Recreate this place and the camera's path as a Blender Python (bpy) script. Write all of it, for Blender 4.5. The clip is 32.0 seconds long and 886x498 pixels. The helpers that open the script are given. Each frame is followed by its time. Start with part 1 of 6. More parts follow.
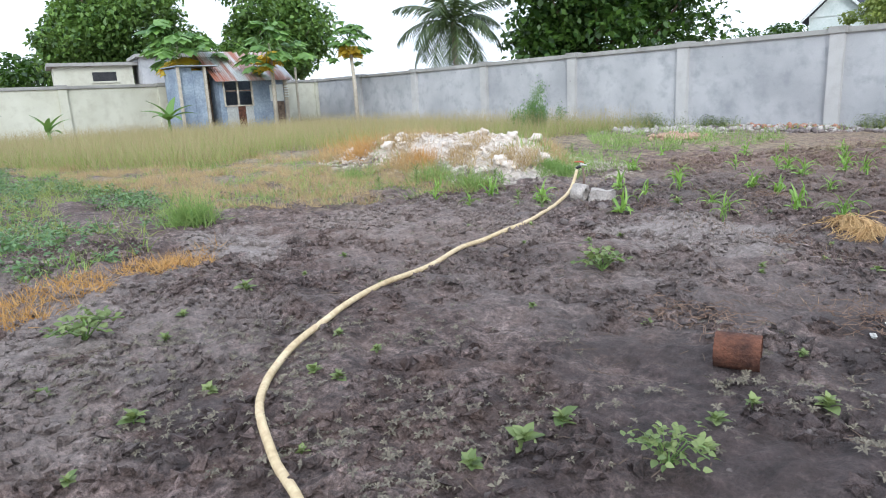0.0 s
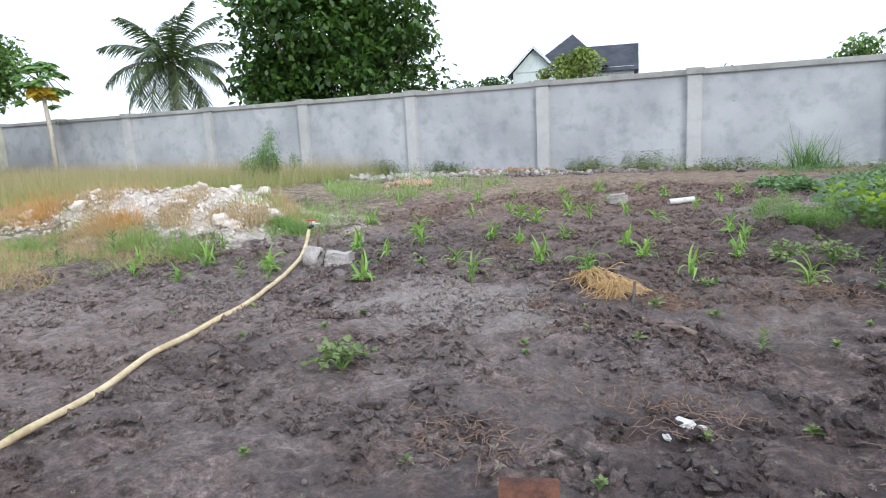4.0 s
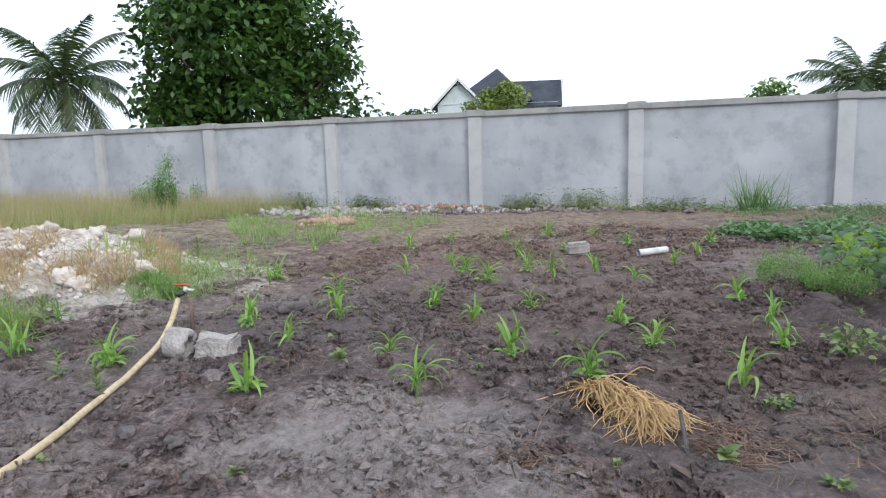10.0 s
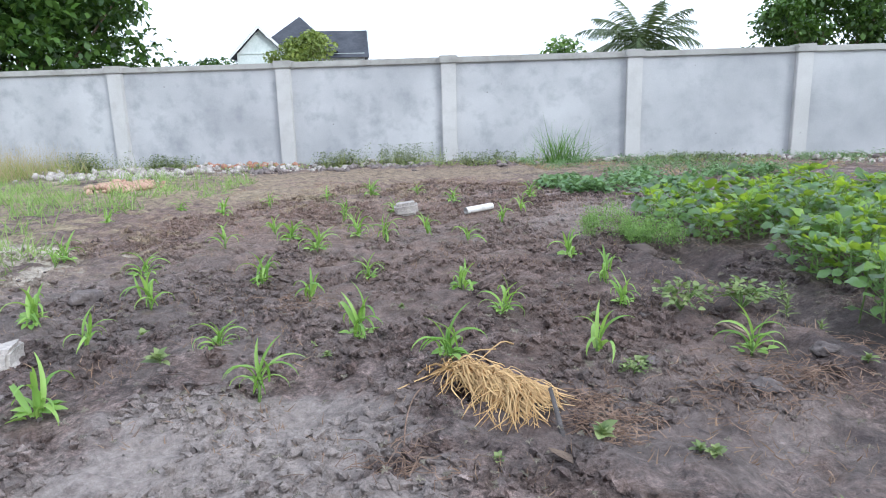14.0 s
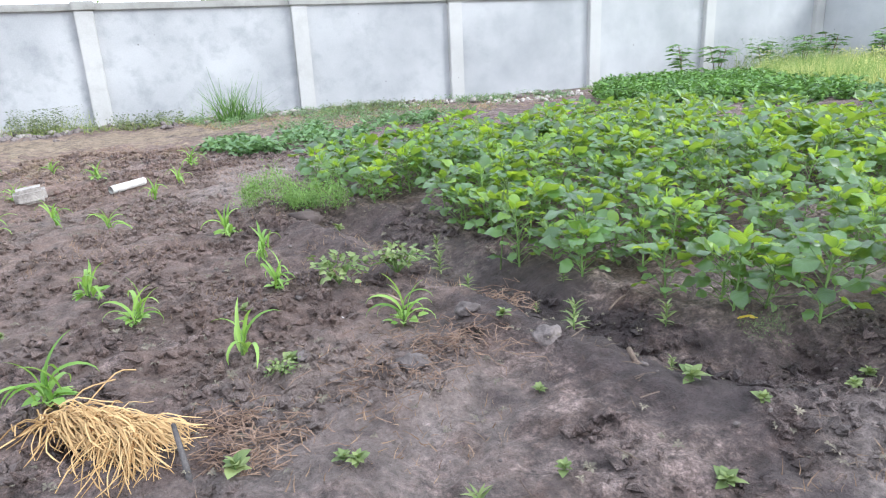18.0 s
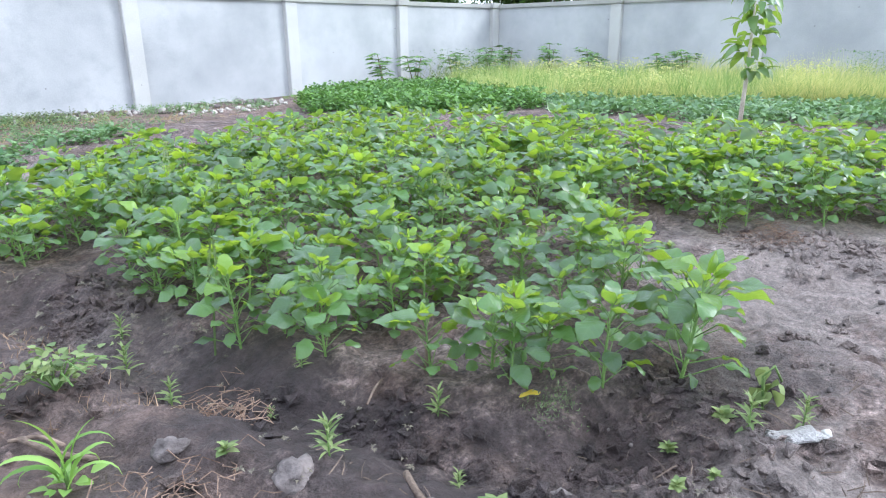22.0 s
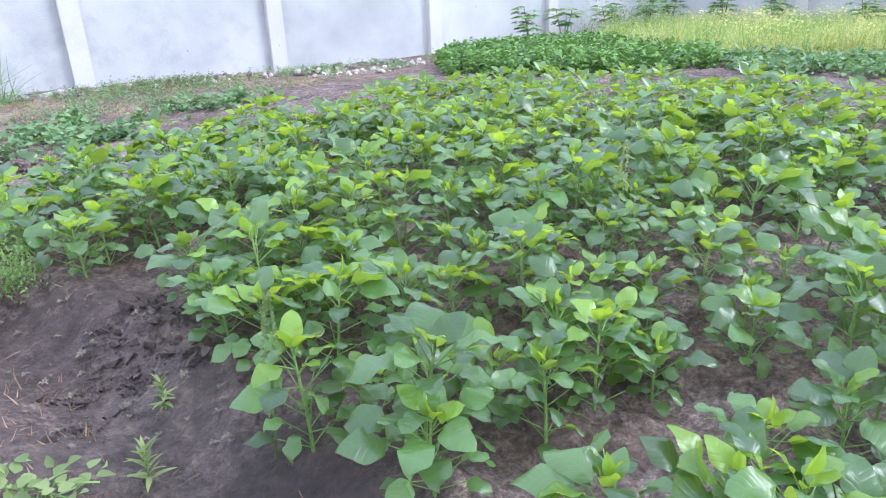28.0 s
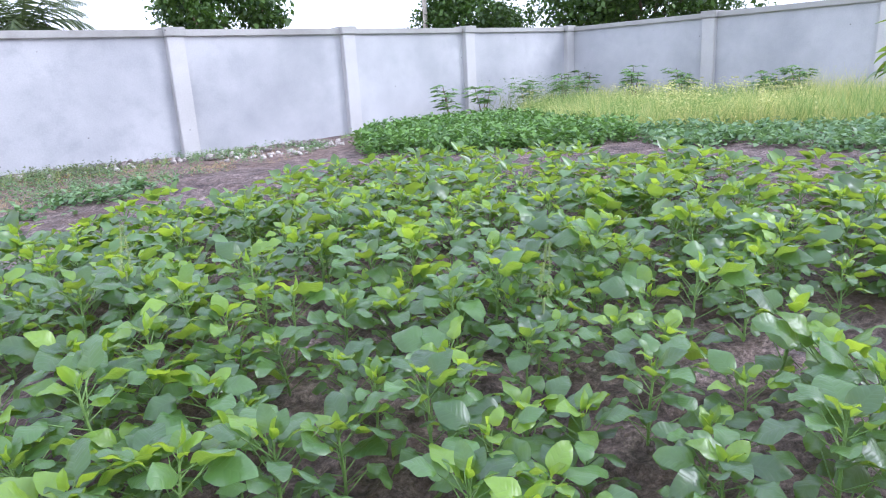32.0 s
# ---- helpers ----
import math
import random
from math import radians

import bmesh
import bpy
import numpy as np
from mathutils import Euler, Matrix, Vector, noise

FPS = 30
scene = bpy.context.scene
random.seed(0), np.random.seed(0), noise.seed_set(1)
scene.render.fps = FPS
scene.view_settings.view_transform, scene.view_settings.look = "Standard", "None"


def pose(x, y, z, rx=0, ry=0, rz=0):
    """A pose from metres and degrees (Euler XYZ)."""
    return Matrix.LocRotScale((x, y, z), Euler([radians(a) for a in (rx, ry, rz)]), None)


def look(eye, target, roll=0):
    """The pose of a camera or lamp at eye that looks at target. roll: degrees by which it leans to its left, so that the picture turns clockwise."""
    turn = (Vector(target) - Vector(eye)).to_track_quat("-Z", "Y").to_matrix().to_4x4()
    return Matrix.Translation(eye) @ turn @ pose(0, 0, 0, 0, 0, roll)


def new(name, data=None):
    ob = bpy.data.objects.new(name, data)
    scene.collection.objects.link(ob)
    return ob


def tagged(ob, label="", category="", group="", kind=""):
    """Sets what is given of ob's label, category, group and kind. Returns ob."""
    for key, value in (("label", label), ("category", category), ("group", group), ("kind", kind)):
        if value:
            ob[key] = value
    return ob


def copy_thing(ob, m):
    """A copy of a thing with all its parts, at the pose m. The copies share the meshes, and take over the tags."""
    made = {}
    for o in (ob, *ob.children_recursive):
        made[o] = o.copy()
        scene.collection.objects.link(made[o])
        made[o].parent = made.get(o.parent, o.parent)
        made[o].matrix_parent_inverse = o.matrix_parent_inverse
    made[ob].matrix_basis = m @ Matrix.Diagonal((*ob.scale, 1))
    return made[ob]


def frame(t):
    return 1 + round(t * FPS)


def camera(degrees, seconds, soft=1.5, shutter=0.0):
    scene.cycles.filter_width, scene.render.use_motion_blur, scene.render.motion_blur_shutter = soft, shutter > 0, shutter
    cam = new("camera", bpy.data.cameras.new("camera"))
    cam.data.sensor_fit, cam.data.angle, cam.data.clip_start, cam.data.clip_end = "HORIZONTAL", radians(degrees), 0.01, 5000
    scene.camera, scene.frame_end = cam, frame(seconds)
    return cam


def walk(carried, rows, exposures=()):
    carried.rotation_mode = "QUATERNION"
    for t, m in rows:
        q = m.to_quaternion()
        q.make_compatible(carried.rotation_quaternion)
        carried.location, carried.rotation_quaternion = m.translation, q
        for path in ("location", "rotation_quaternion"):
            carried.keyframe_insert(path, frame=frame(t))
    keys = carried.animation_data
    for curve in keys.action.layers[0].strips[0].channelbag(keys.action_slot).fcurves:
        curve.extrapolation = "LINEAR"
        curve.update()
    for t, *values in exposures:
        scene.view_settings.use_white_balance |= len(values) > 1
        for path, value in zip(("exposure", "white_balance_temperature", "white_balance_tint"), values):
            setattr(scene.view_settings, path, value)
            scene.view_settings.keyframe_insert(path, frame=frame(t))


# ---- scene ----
cam = camera(67.4, 32.0, 1.1)
PATH = [
    (0, (6.002, -17.935, 1.116), (4.518, -16.672, 0.665), -2.9),
    (0.5, (6.02, -17.887, 1.116), (4.607, -16.538, 0.689), -2.7),
    (1, (5.967, -17.804, 1.105), (4.673, -16.352, 0.638), -3.1),
    (1.5, (5.821, -17.687, 1.134), (4.687, -16.098, 0.699), -3.1),
    (2, (5.742, -17.596, 1.144), (4.685, -15.962, 0.682), -2.7),
    (2.5, (5.688, -17.441, 1.136), (4.646, -15.772, 0.779), -3.6),
    (3, (5.655, -17.333, 1.133), (4.63, -15.652, 0.782), -3.6),
    (3.5, (5.588, -17.228, 1.122), (4.623, -15.516, 0.756), -2.7),
    (4, (5.472, -17.078, 1.136), (4.565, -15.332, 0.778), -2.9),
    (4.5, (5.406, -17.009, 1.16), (4.576, -15.219, 0.833), -3.7),
    (6.5, (5.094, -16.426, 1.106), (4.173, -14.692, 0.726), -1.7),
    (7, (5.023, -16.337, 1.128), (4.227, -14.546, 0.729), -2.0),
    (7.5, (4.983, -16.235, 1.12), (4.207, -14.434, 0.725), -3.5),
    (8, (4.911, -15.971, 1.119), (4.061, -14.2, 0.743), -2.5),
    (8.5, (4.899, -15.819, 1.139), (4.067, -14.024, 0.85), -3.5),
    (9, (4.83, -15.725, 1.114), (4.046, -13.918, 0.77), -2.7),
    (9.5, (4.714, -15.618, 1.122), (3.969, -13.79, 0.8), -1.1),
    (10, (4.661, -15.576, 1.141), (3.968, -13.72, 0.866), -1.5),
    (10.5, (4.635, -15.552, 1.128), (3.94, -13.699, 0.834), -1.7),
    (11, (4.606, -15.457, 1.11), (3.875, -13.646, 0.679), -3.0),
    (11.5, (4.549, -15.256, 1.07), (3.877, -13.495, 0.401), -4.5),
    (12, (4.514, -15.183, 1.116), (3.853, -13.368, 0.597), -1.7),
    (12.5, (4.515, -15.166, 1.123), (3.945, -13.311, 0.639), -1.3),
    (13, (4.468, -15.175, 1.142), (4.082, -13.262, 0.704), -0.0),
    (13.5, (4.42, -15.218, 1.158), (4.172, -13.277, 0.744), -0.4),
    (15.5, (4.49, -15.359, 1.267), (4.623, -13.427, 0.766), -3.7),
    (16, (4.526, -15.304, 1.267), (4.764, -13.38, 0.773), -3.4),
    (16.5, (4.599, -15.179, 1.246), (4.89, -13.271, 0.723), -3.3),
    (17, (4.676, -15.11, 1.254), (5.097, -13.227, 0.728), -3.0),
    (17.5, (4.732, -15.065, 1.251), (5.263, -13.229, 0.662), -3.8),
    (18, (4.798, -14.943, 1.25), (5.488, -13.165, 0.649), -2.7),
    (18.5, (4.856, -14.846, 1.276), (5.757, -13.152, 0.71), -2.6),
    (19, (4.917, -14.757, 1.258), (5.921, -13.127, 0.679), -2.3),
    (19.5, (5.021, -14.622, 1.253), (6.039, -12.988, 0.71), -2.2),
    (20, (5.089, -14.534, 1.286), (6.116, -12.907, 0.74), -1.8),
    (20.5, (5.159, -14.414, 1.286), (6.283, -12.861, 0.716), -1.5),
    (21, (5.168, -14.293, 1.29), (6.443, -12.878, 0.679), -1.3),
    (21.5, (5.173, -14.243, 1.282), (6.548, -12.935, 0.651), -0.5),
    (22, (5.203, -14.2, 1.288), (6.585, -12.891, 0.675), -0.6),
    (22.5, (5.351, -14.079, 1.272), (6.714, -12.757, 0.643), -0.8),
    (23, (5.467, -13.999, 1.295), (6.802, -12.685, 0.595), -1.7),
    (23.5, (5.503, -13.986, 1.314), (6.877, -12.681, 0.675), -2.6),
    (24, (5.545, -13.923, 1.309), (6.959, -12.666, 0.66), -1.2),
    (24.5, (5.589, -13.76, 1.297), (6.969, -12.495, 0.593), -1.7),
    (26.5, (5.914, -13.554, 1.233), (7.269, -12.305, 0.456), -2.2),
    (27, (5.929, -13.533, 1.243), (7.235, -12.211, 0.504), -2.2),
    (27.5, (5.926, -13.444, 1.244), (7.112, -12.0, 0.532), -2.6),
    (28, (5.955, -13.274, 1.221), (7.002, -11.729, 0.502), -2.4),
    (28.5, (5.994, -13.18, 1.23), (7.08, -11.677, 0.48), -1.2),
    (29, (6.013, -13.148, 1.224), (7.102, -11.622, 0.527), -2.1),
    (29.5, (6.129, -13.052, 1.21), (7.172, -11.457, 0.604), -2.3),
    (30, (6.293, -12.97, 1.233), (7.326, -11.342, 0.701), -3.6),
    (30.5, (6.339, -12.937, 1.243), (7.34, -11.299, 0.681), -4.0),
    (31, (6.355, -12.933, 1.242), (7.394, -11.323, 0.668), -3.4),
    (31.5, (6.368, -12.929, 1.234), (7.49, -11.384, 0.635), -2.5),
    (32, (6.396, -12.933, 1.229), (7.645, -11.462, 0.706), -3.3),
]
walk(cam, [(t, look(eye, target, roll)) for t, eye, target, roll in PATH],
     exposures=[(0, 0.44, 5600, 8), (4, 0.38, 5620, 8), (9, 0.17, 5600, 9), (11, 0.14, 5600, 9), (12, 0.62, 5500, 8), (13, 0.58, 5480, 8), (16, 0.75, 5550, 8), (18, 1.02, 5650, 8), (20, 1.12, 5520, 8), (24, 1.1, 5350, 9),
                (28, 1.18, 5330, 14), (29, 1.16, 5450, 15), (30, 1.06, 5350, 19), (32, 0.96, 5350, 19)])

# ---- sky and sun: bright haze with a weak, wide sun from the east ----
SUN_ELEVATION, SUN_TURN = radians(34), radians(130)
world = bpy.data.worlds.new("world")
scene.world = world
world.use_nodes = True
wn, wl = world.node_tree.nodes, world.node_tree.links
wn.clear()
sky = wn.new("ShaderNodeTexSky")
sky.sky_type, sky.sun_disc = "NISHITA", False
sky.sun_elevation, sky.sun_rotation = SUN_ELEVATION, SUN_TURN
sky.air_density, sky.dust_density, sky.ozone_density = 1.0, 6.0, 1.0
haze = wn.new("ShaderNodeMixRGB")
haze.inputs[0].default_value = 0.86
haze.inputs[2].default_value = (12.2, 12.3, 12.5, 1)
back = wn.new("ShaderNodeBackground")
back.inputs[1].default_value = 0.1
wout = wn.new("ShaderNodeOutputWorld")
wl.new(sky.outputs[0], haze.inputs[1])
wl.new(haze.outputs[0], back.inputs[0])
wl.new(back.outputs[0], wout.inputs[0])
sun = new("sun", bpy.data.lights.new("sun", "SUN"))
sun.data.energy, sun.data.angle, sun.data.color = 1.2, radians(22), (1.0, 0.95, 0.86)
sun.rotation_euler = (Vector((math.sin(SUN_TURN) * math.cos(SUN_ELEVATION), math.cos(SUN_TURN) * math.cos(SUN_ELEVATION),
                              math.sin(SUN_ELEVATION)))).to_track_quat("Z", "Y").to_euler()


# ---- materials ----
def shader(name, rough=0.8, metal=0.0, spec=0.5):
    m = bpy.data.materials.new(name)
    m.use_nodes = True
    nt = m.node_tree
    b = nt.nodes["Principled BSDF"]
    b.inputs["Roughness"].default_value, b.inputs["Metallic"].default_value = rough, metal
    b.inputs["Specular IOR Level"].default_value = spec
    return m, nt, b


def noise_node(nt, vec, scale, detail=4.0, rough=0.6):
    n = nt.nodes.new("ShaderNodeTexNoise")
    n.inputs["Scale"].default_value, n.inputs["Detail"].default_value, n.inputs["Roughness"].default_value = scale, detail, rough
    if vec is not None:
        nt.links.new(vec, n.inputs["Vector"])
    return n.outputs[0]


def ramp(nt, fac, stops):
    r = nt.nodes.new("ShaderNodeValToRGB")
    e = r.color_ramp.elements
    while len(e) < len(stops):
        e.new(0.5)
    for k, (p, c) in zip(e, stops):
        k.position, k.color = p, (*c, 1) if len(c) == 3 else c
    nt.links.new(fac, r.inputs[0])
    return r.outputs[0]


def grey(v):
    return (v, v, v)


def blend(nt, fac, a, b, kind="MIX"):
    x = nt.nodes.new("ShaderNodeMixRGB")
    x.blend_type = kind
    for sock, v in zip(x.inputs, (fac, a, b)):
        if isinstance(v, (int, float)):
            sock.default_value = v
        elif isinstance(v, tuple):
            sock.default_value = (*v, 1)
        else:
            nt.links.new(v, sock)
    return x.outputs[0]


def arith(nt, op, a, b=0.0, c=0.0):
    x = nt.nodes.new("ShaderNodeMath")
    x.operation = op
    for sock, v in zip(x.inputs, (a, b, c)):
        if isinstance(v, (int, float)):
            sock.default_value = v
        else:
            nt.links.new(v, sock)
    return x.outputs[0]


def relief(nt, b, height, strength=0.4, distance=0.02):
    n = nt.nodes.new("ShaderNodeBump")
    n.inputs["Strength"].default_value, n.inputs["Distance"].default_value = strength, distance
    nt.links.new(height, n.inputs["Height"])
    nt.links.new(n.outputs[0], b.inputs["Normal"])


def position(nt):
    return nt.nodes.new("ShaderNodeNewGeometry").outputs["Position"]


def own(nt):
    return nt.nodes.new("ShaderNodeTexCoord").outputs["Object"]


def mottled(name, dark, light, scale, rough=0.8, metal=0.0, bump=0.4, fine=8.0, world_space=False, spec=0.4, vary=0.0):
    """A surface with broad mottling and a finer grain."""
    m, nt, b = shader(name, rough, metal, spec)
    vec = position(nt) if world_space else own(nt)
    broad, grain = noise_node(nt, vec, scale), noise_node(nt, vec, scale * fine, 3)
    col = ramp(nt, broad, [(0.3, dark), (0.7, light)])
    col = blend(nt, 0.55, col, ramp(nt, grain, [(0.3, grey(0.35)), (0.7, grey(0.65))]), "OVERLAY")
    if vary:
        info = nt.nodes.new("ShaderNodeObjectInfo").outputs["Random"]
        hsv = nt.nodes.new("ShaderNodeHueSaturation")
        nt.links.new(arith(nt, "MULTIPLY_ADD", info, vary * 2, 1 - vary), hsv.inputs["Value"])
        nt.links.new(col, hsv.inputs["Color"])
        col = hsv.outputs[0]
    nt.links.new(col, b.inputs["Base Color"])
    relief(nt, b, grain, bump)
    return m


def foliage(name, dark, light, glow, rough=0.42, through_light=0.35, island=False, scale=6.0, spec=0.5, veins=False):
    """Leaf: colour differs from leaf to leaf, light passes through the blade."""
    m, nt, b = shader(name, rough, 0.0, spec)
    if island:
        rnd = nt.nodes.new("ShaderNodeNewGeometry").outputs["Random Per Island"]
    else:
        rnd = nt.nodes.new("ShaderNodeObjectInfo").outputs["Random"]
    n = noise_node(nt, own(nt), scale, 3)
    mixv = arith(nt, "ADD", arith(nt, "MULTIPLY", rnd, 0.65), arith(nt, "MULTIPLY", n, 0.5))
    col = ramp(nt, mixv, [(0.2, dark), (0.85, light)])
    b.inputs["Coat Weight"].default_value, b.inputs["Coat Roughness"].default_value = (0.42, 0.26) if spec > 0.6 else (0.0, 0.2)
    if veins:
        sep = nt.nodes.new("ShaderNodeSeparateXYZ")
        nt.links.new(own(nt), sep.inputs[0])
        side = arith(nt, "ABSOLUTE", sep.outputs[0])
        wave = arith(nt, "SINE", arith(nt, "MULTIPLY", arith(nt, "MULTIPLY_ADD", side, -0.75, sep.outputs[1]), 330.0))
        rib = arith(nt, "MAXIMUM", arith(nt, "POWER", arith(nt, "MULTIPLY_ADD", wave, 0.5, 0.5), 5.0), arith(nt, "LESS_THAN", side, 0.0022))
        col = blend(nt, arith(nt, "MULTIPLY", rib, 0.06), col, (0.3, 0.42, 0.16))
        relief(nt, b, arith(nt, "SUBTRACT", arith(nt, "MULTIPLY", noise_node(nt, own(nt), 45, 2), 1.5), rib), 0.25, 0.004)
    else:
        relief(nt, b, noise_node(nt, own(nt), scale * 9, 2), 0.25, 0.004)
    nt.links.new(col, b.inputs["Base Color"])
    tr = nt.nodes.new("ShaderNodeBsdfTranslucent")
    nt.links.new(blend(nt, 0.6, col, glow), tr.inputs[0])
    mx = nt.nodes.new("ShaderNodeMixShader")
    mx.inputs[0].default_value = through_light
    nt.links.new(b.outputs[0], mx.inputs[1])
    nt.links.new(tr.outputs[0], mx.inputs[2])
    nt.links.new(mx.outputs[0], nt.nodes["Material Output"].inputs[0])
    return m


def blob_mask(nt, vec, x, y, rx, ry, soft, wobble):
    """1 inside an uneven ellipse on the ground, 0 outside."""
    sep = nt.nodes.new("ShaderNodeSeparateXYZ")
    nt.links.new(vec, sep.inputs[0])
    dx = arith(nt, "DIVIDE", arith(nt, "SUBTRACT", sep.outputs[0], x), rx)
    dy = arith(nt, "DIVIDE", arith(nt, "SUBTRACT", sep.outputs[1], y), ry)
    r = arith(nt, "SQRT", arith(nt, "ADD", arith(nt, "MULTIPLY", dx, dx), arith(nt, "MULTIPLY", dy, dy)))
    r = arith(nt, "ADD", r, arith(nt, "MULTIPLY_ADD", wobble, 4.4, -2.2))
    out = nt.nodes.new("ShaderNodeMapRange")
    out.inputs[1].default_value, out.inputs[2].default_value = 1 + soft, 1 - soft
    nt.links.new(r, out.inputs[0])
    return out.outputs[0]


def soil_material():
    m, nt, b = shader("garden_soil", 0.78, 0.0, 0.4)
    p = position(nt)
    broad, mid, fine = noise_node(nt, p, 1.9, 8, 0.74), noise_node(nt, p, 9.0, 6, 0.72), noise_node(nt, p, 55.0, 4, 0.75)
    damp = ramp(nt, broad, [(0.34, (0.072, 0.051, 0.047)), (0.48, (0.156, 0.113, 0.103)), (0.66, (0.285, 0.22, 0.2))])
    crumbs = ramp(nt, mid, [(0.36, grey(0.2)), (0.64, grey(0.8))])
    col = blend(nt, 0.9, damp, crumbs, "OVERLAY")
    col = blend(nt, 0.7, col, ramp(nt, fine, [(0.36, grey(0.2)), (0.64, grey(0.8))]), "OVERLAY")
    speck = noise_node(nt, p, 24.0, 4, 0.8)
    col = blend(nt, 0.7, col, ramp(nt, speck, [(0.37, grey(0.16)), (0.5, grey(0.5)), (0.63, grey(0.84))]), "OVERLAY")
    brown = noise_node(nt, p, 3.1, 5, 0.7)
    col = blend(nt, ramp(nt, brown, [(0.46, grey(0.0)), (0.64, grey(0.42))]), col, (0.18, 0.11, 0.083))
    edge = noise_node(nt, p, 2.4, 6, 0.72)
    dust = blend(nt, 0.6, (0.41, 0.35, 0.325), ramp(nt, speck, [(0.34, grey(0.2)), (0.6, grey(0.6)), (0.66, grey(0.72))]), "OVERLAY")
    for x, y, rx, ry, amount in DUSTY:
        col = blend(nt, arith(nt, "MULTIPLY", blob_mask(nt, p, x, y, rx, ry, 0.3, edge), amount), col, dust)
    rust = blend(nt, 0.7, (0.255, 0.172, 0.138), crumbs, "OVERLAY")
    for x, y, rx, ry, amount in BARE_EARTH:
        col = blend(nt, arith(nt, "MULTIPLY", blob_mask(nt, p, x, y, rx, ry, 0.45, edge), amount), col, rust)
    straw_col = blend(nt, 0.8, (0.37, 0.3, 0.19), crumbs, "OVERLAY")
    for x, y, rx, ry, amount in DRY_GRASS:
        col = blend(nt, arith(nt, "MULTIPLY", blob_mask(nt, p, x, y, rx, ry, 0.4, edge), amount), col, straw_col)
    chalk = blend(nt, 0.5, (0.78, 0.7, 0.62), ramp(nt, fine, [(0.34, grey(0.25)), (0.66, grey(0.72))]), "OVERLAY")
    for x, y, rx, ry, amount in CHALK:
        col = blend(nt, arith(nt, "MULTIPLY", blob_mask(nt, p, x, y, rx, ry, 0.35, edge), amount), col, chalk)
    wet = blend(nt, 0.6, (0.06, 0.045, 0.046), crumbs, "OVERLAY")
    for x, y, rx, ry, amount in DAMP:
        col = blend(nt, arith(nt, "MULTIPLY", blob_mask(nt, p, x, y, rx, ry, 0.4, edge), amount), col, wet)
    nt.links.new(col, b.inputs["Base Color"])
    relief(nt, b, arith(nt, "ADD", arith(nt, "MULTIPLY", mid, 1.0), arith(nt, "MULTIPLY", fine, 0.5)), 1.0, 0.07)
    return m


# patches on the ground: centre, half sizes, strength
DUSTY = [(6.0, -7.9, 0.9, 0.5, 0.6), (5.3, -8.3, 0.7, 0.5, 0.45), (2.9, -17.75, 0.9, 0.5, 0.5), (2.3, -16.9, 1.0, 0.6, 0.45), (5.3, -12.9, 0.7, 0.5, 0.35), (6.2, -11.3, 0.35, 0.7, 0.3), (4.4, -14.2, 0.9, 0.5, 0.3), (2.2, -11.2, 2.0, 1.3, 0.35), (1.2, -13.6, 1.2, 0.8, 0.4), (3.4, -9.4, 1.6, 1.0, 0.35), (3.0, -15.0, 2.0, 0.6, 0.3), (1.3, -17.3, 1.2, 0.45, 0.45), (3.45, -13.3, 0.55, 0.5, 0.95), (3.9, -13.5, 0.4, 0.3, 0.8), (5.5, -8.6, 0.8, 0.5, 0.5), (6.0, -7.6, 0.9, 0.4, 0.5), (3.7, -13.0, 0.45, 0.3, 0.8), (0.8, -15.7, 0.75, 0.36, 1.0), (0.72, -14.5, 0.55, 0.5, 0.9), (5.3, -12.7, 0.55, 0.5, 0.55),
         (9.1, -13.2, 1.3, 0.8, 0.5), (4.3, -9.3, 1.0, 0.7, 0.35), (7.0, -6.6, 0.9, 0.5, 0.5), (6.9, -13.9, 0.6, 0.3, 0.6), (2.0, -14.2, 0.9, 0.6, 0.4)]
BARE_EARTH = [(1.5, -4.2, 3.4, 1.8, 0.7), (2.2, -8.0, 3.0, 2.4, 0.75), (4.4, -10.6, 1.3, 1.3, 0.45), (5.4, -12.2, 0.8, 0.8, 0.45), (1.4, -14.6, 1.6, 0.8, 0.3), (0.5, -5.5, 3.6, 1.8, 0.8), (3.5, -1.6, 7.0, 1.2, 0.6), (2.5, -3.6, 4.0, 1.6, 0.6), (10.5, -1.6, 4.0, 0.9, 0.45), (12.5, -2.6, 1.4, 0.9, 0.5)]
DRY_GRASS = [(-1.5, -5.6, 4.0, 1.6, 0.6), (2.0, -2.9, 5.0, 1.1, 0.45), (-4.2, -13.2, 3.2, 1.6, 0.5), (-10.0, -13.2, 5.0, 1.8, 0.6), (-6.5, -11.4, 3.0, 1.2, 0.6), (-1.6, -10.2, 2.2, 1.6, 0.6), (-12.0, -7.0, 9.0, 6.0, 0.7)]
CHALK = [(-2.6, -10.7, 1.9, 1.0, 0.95), (-0.9, -10.5, 1.4, 0.9, 0.95), (-0.4, -11.3, 0.9, 0.6, 0.9), (-4.6, -10.0, 0.9, 0.6, 0.7), (-2.9, -2.4, 1.2, 0.7, 0.5)]
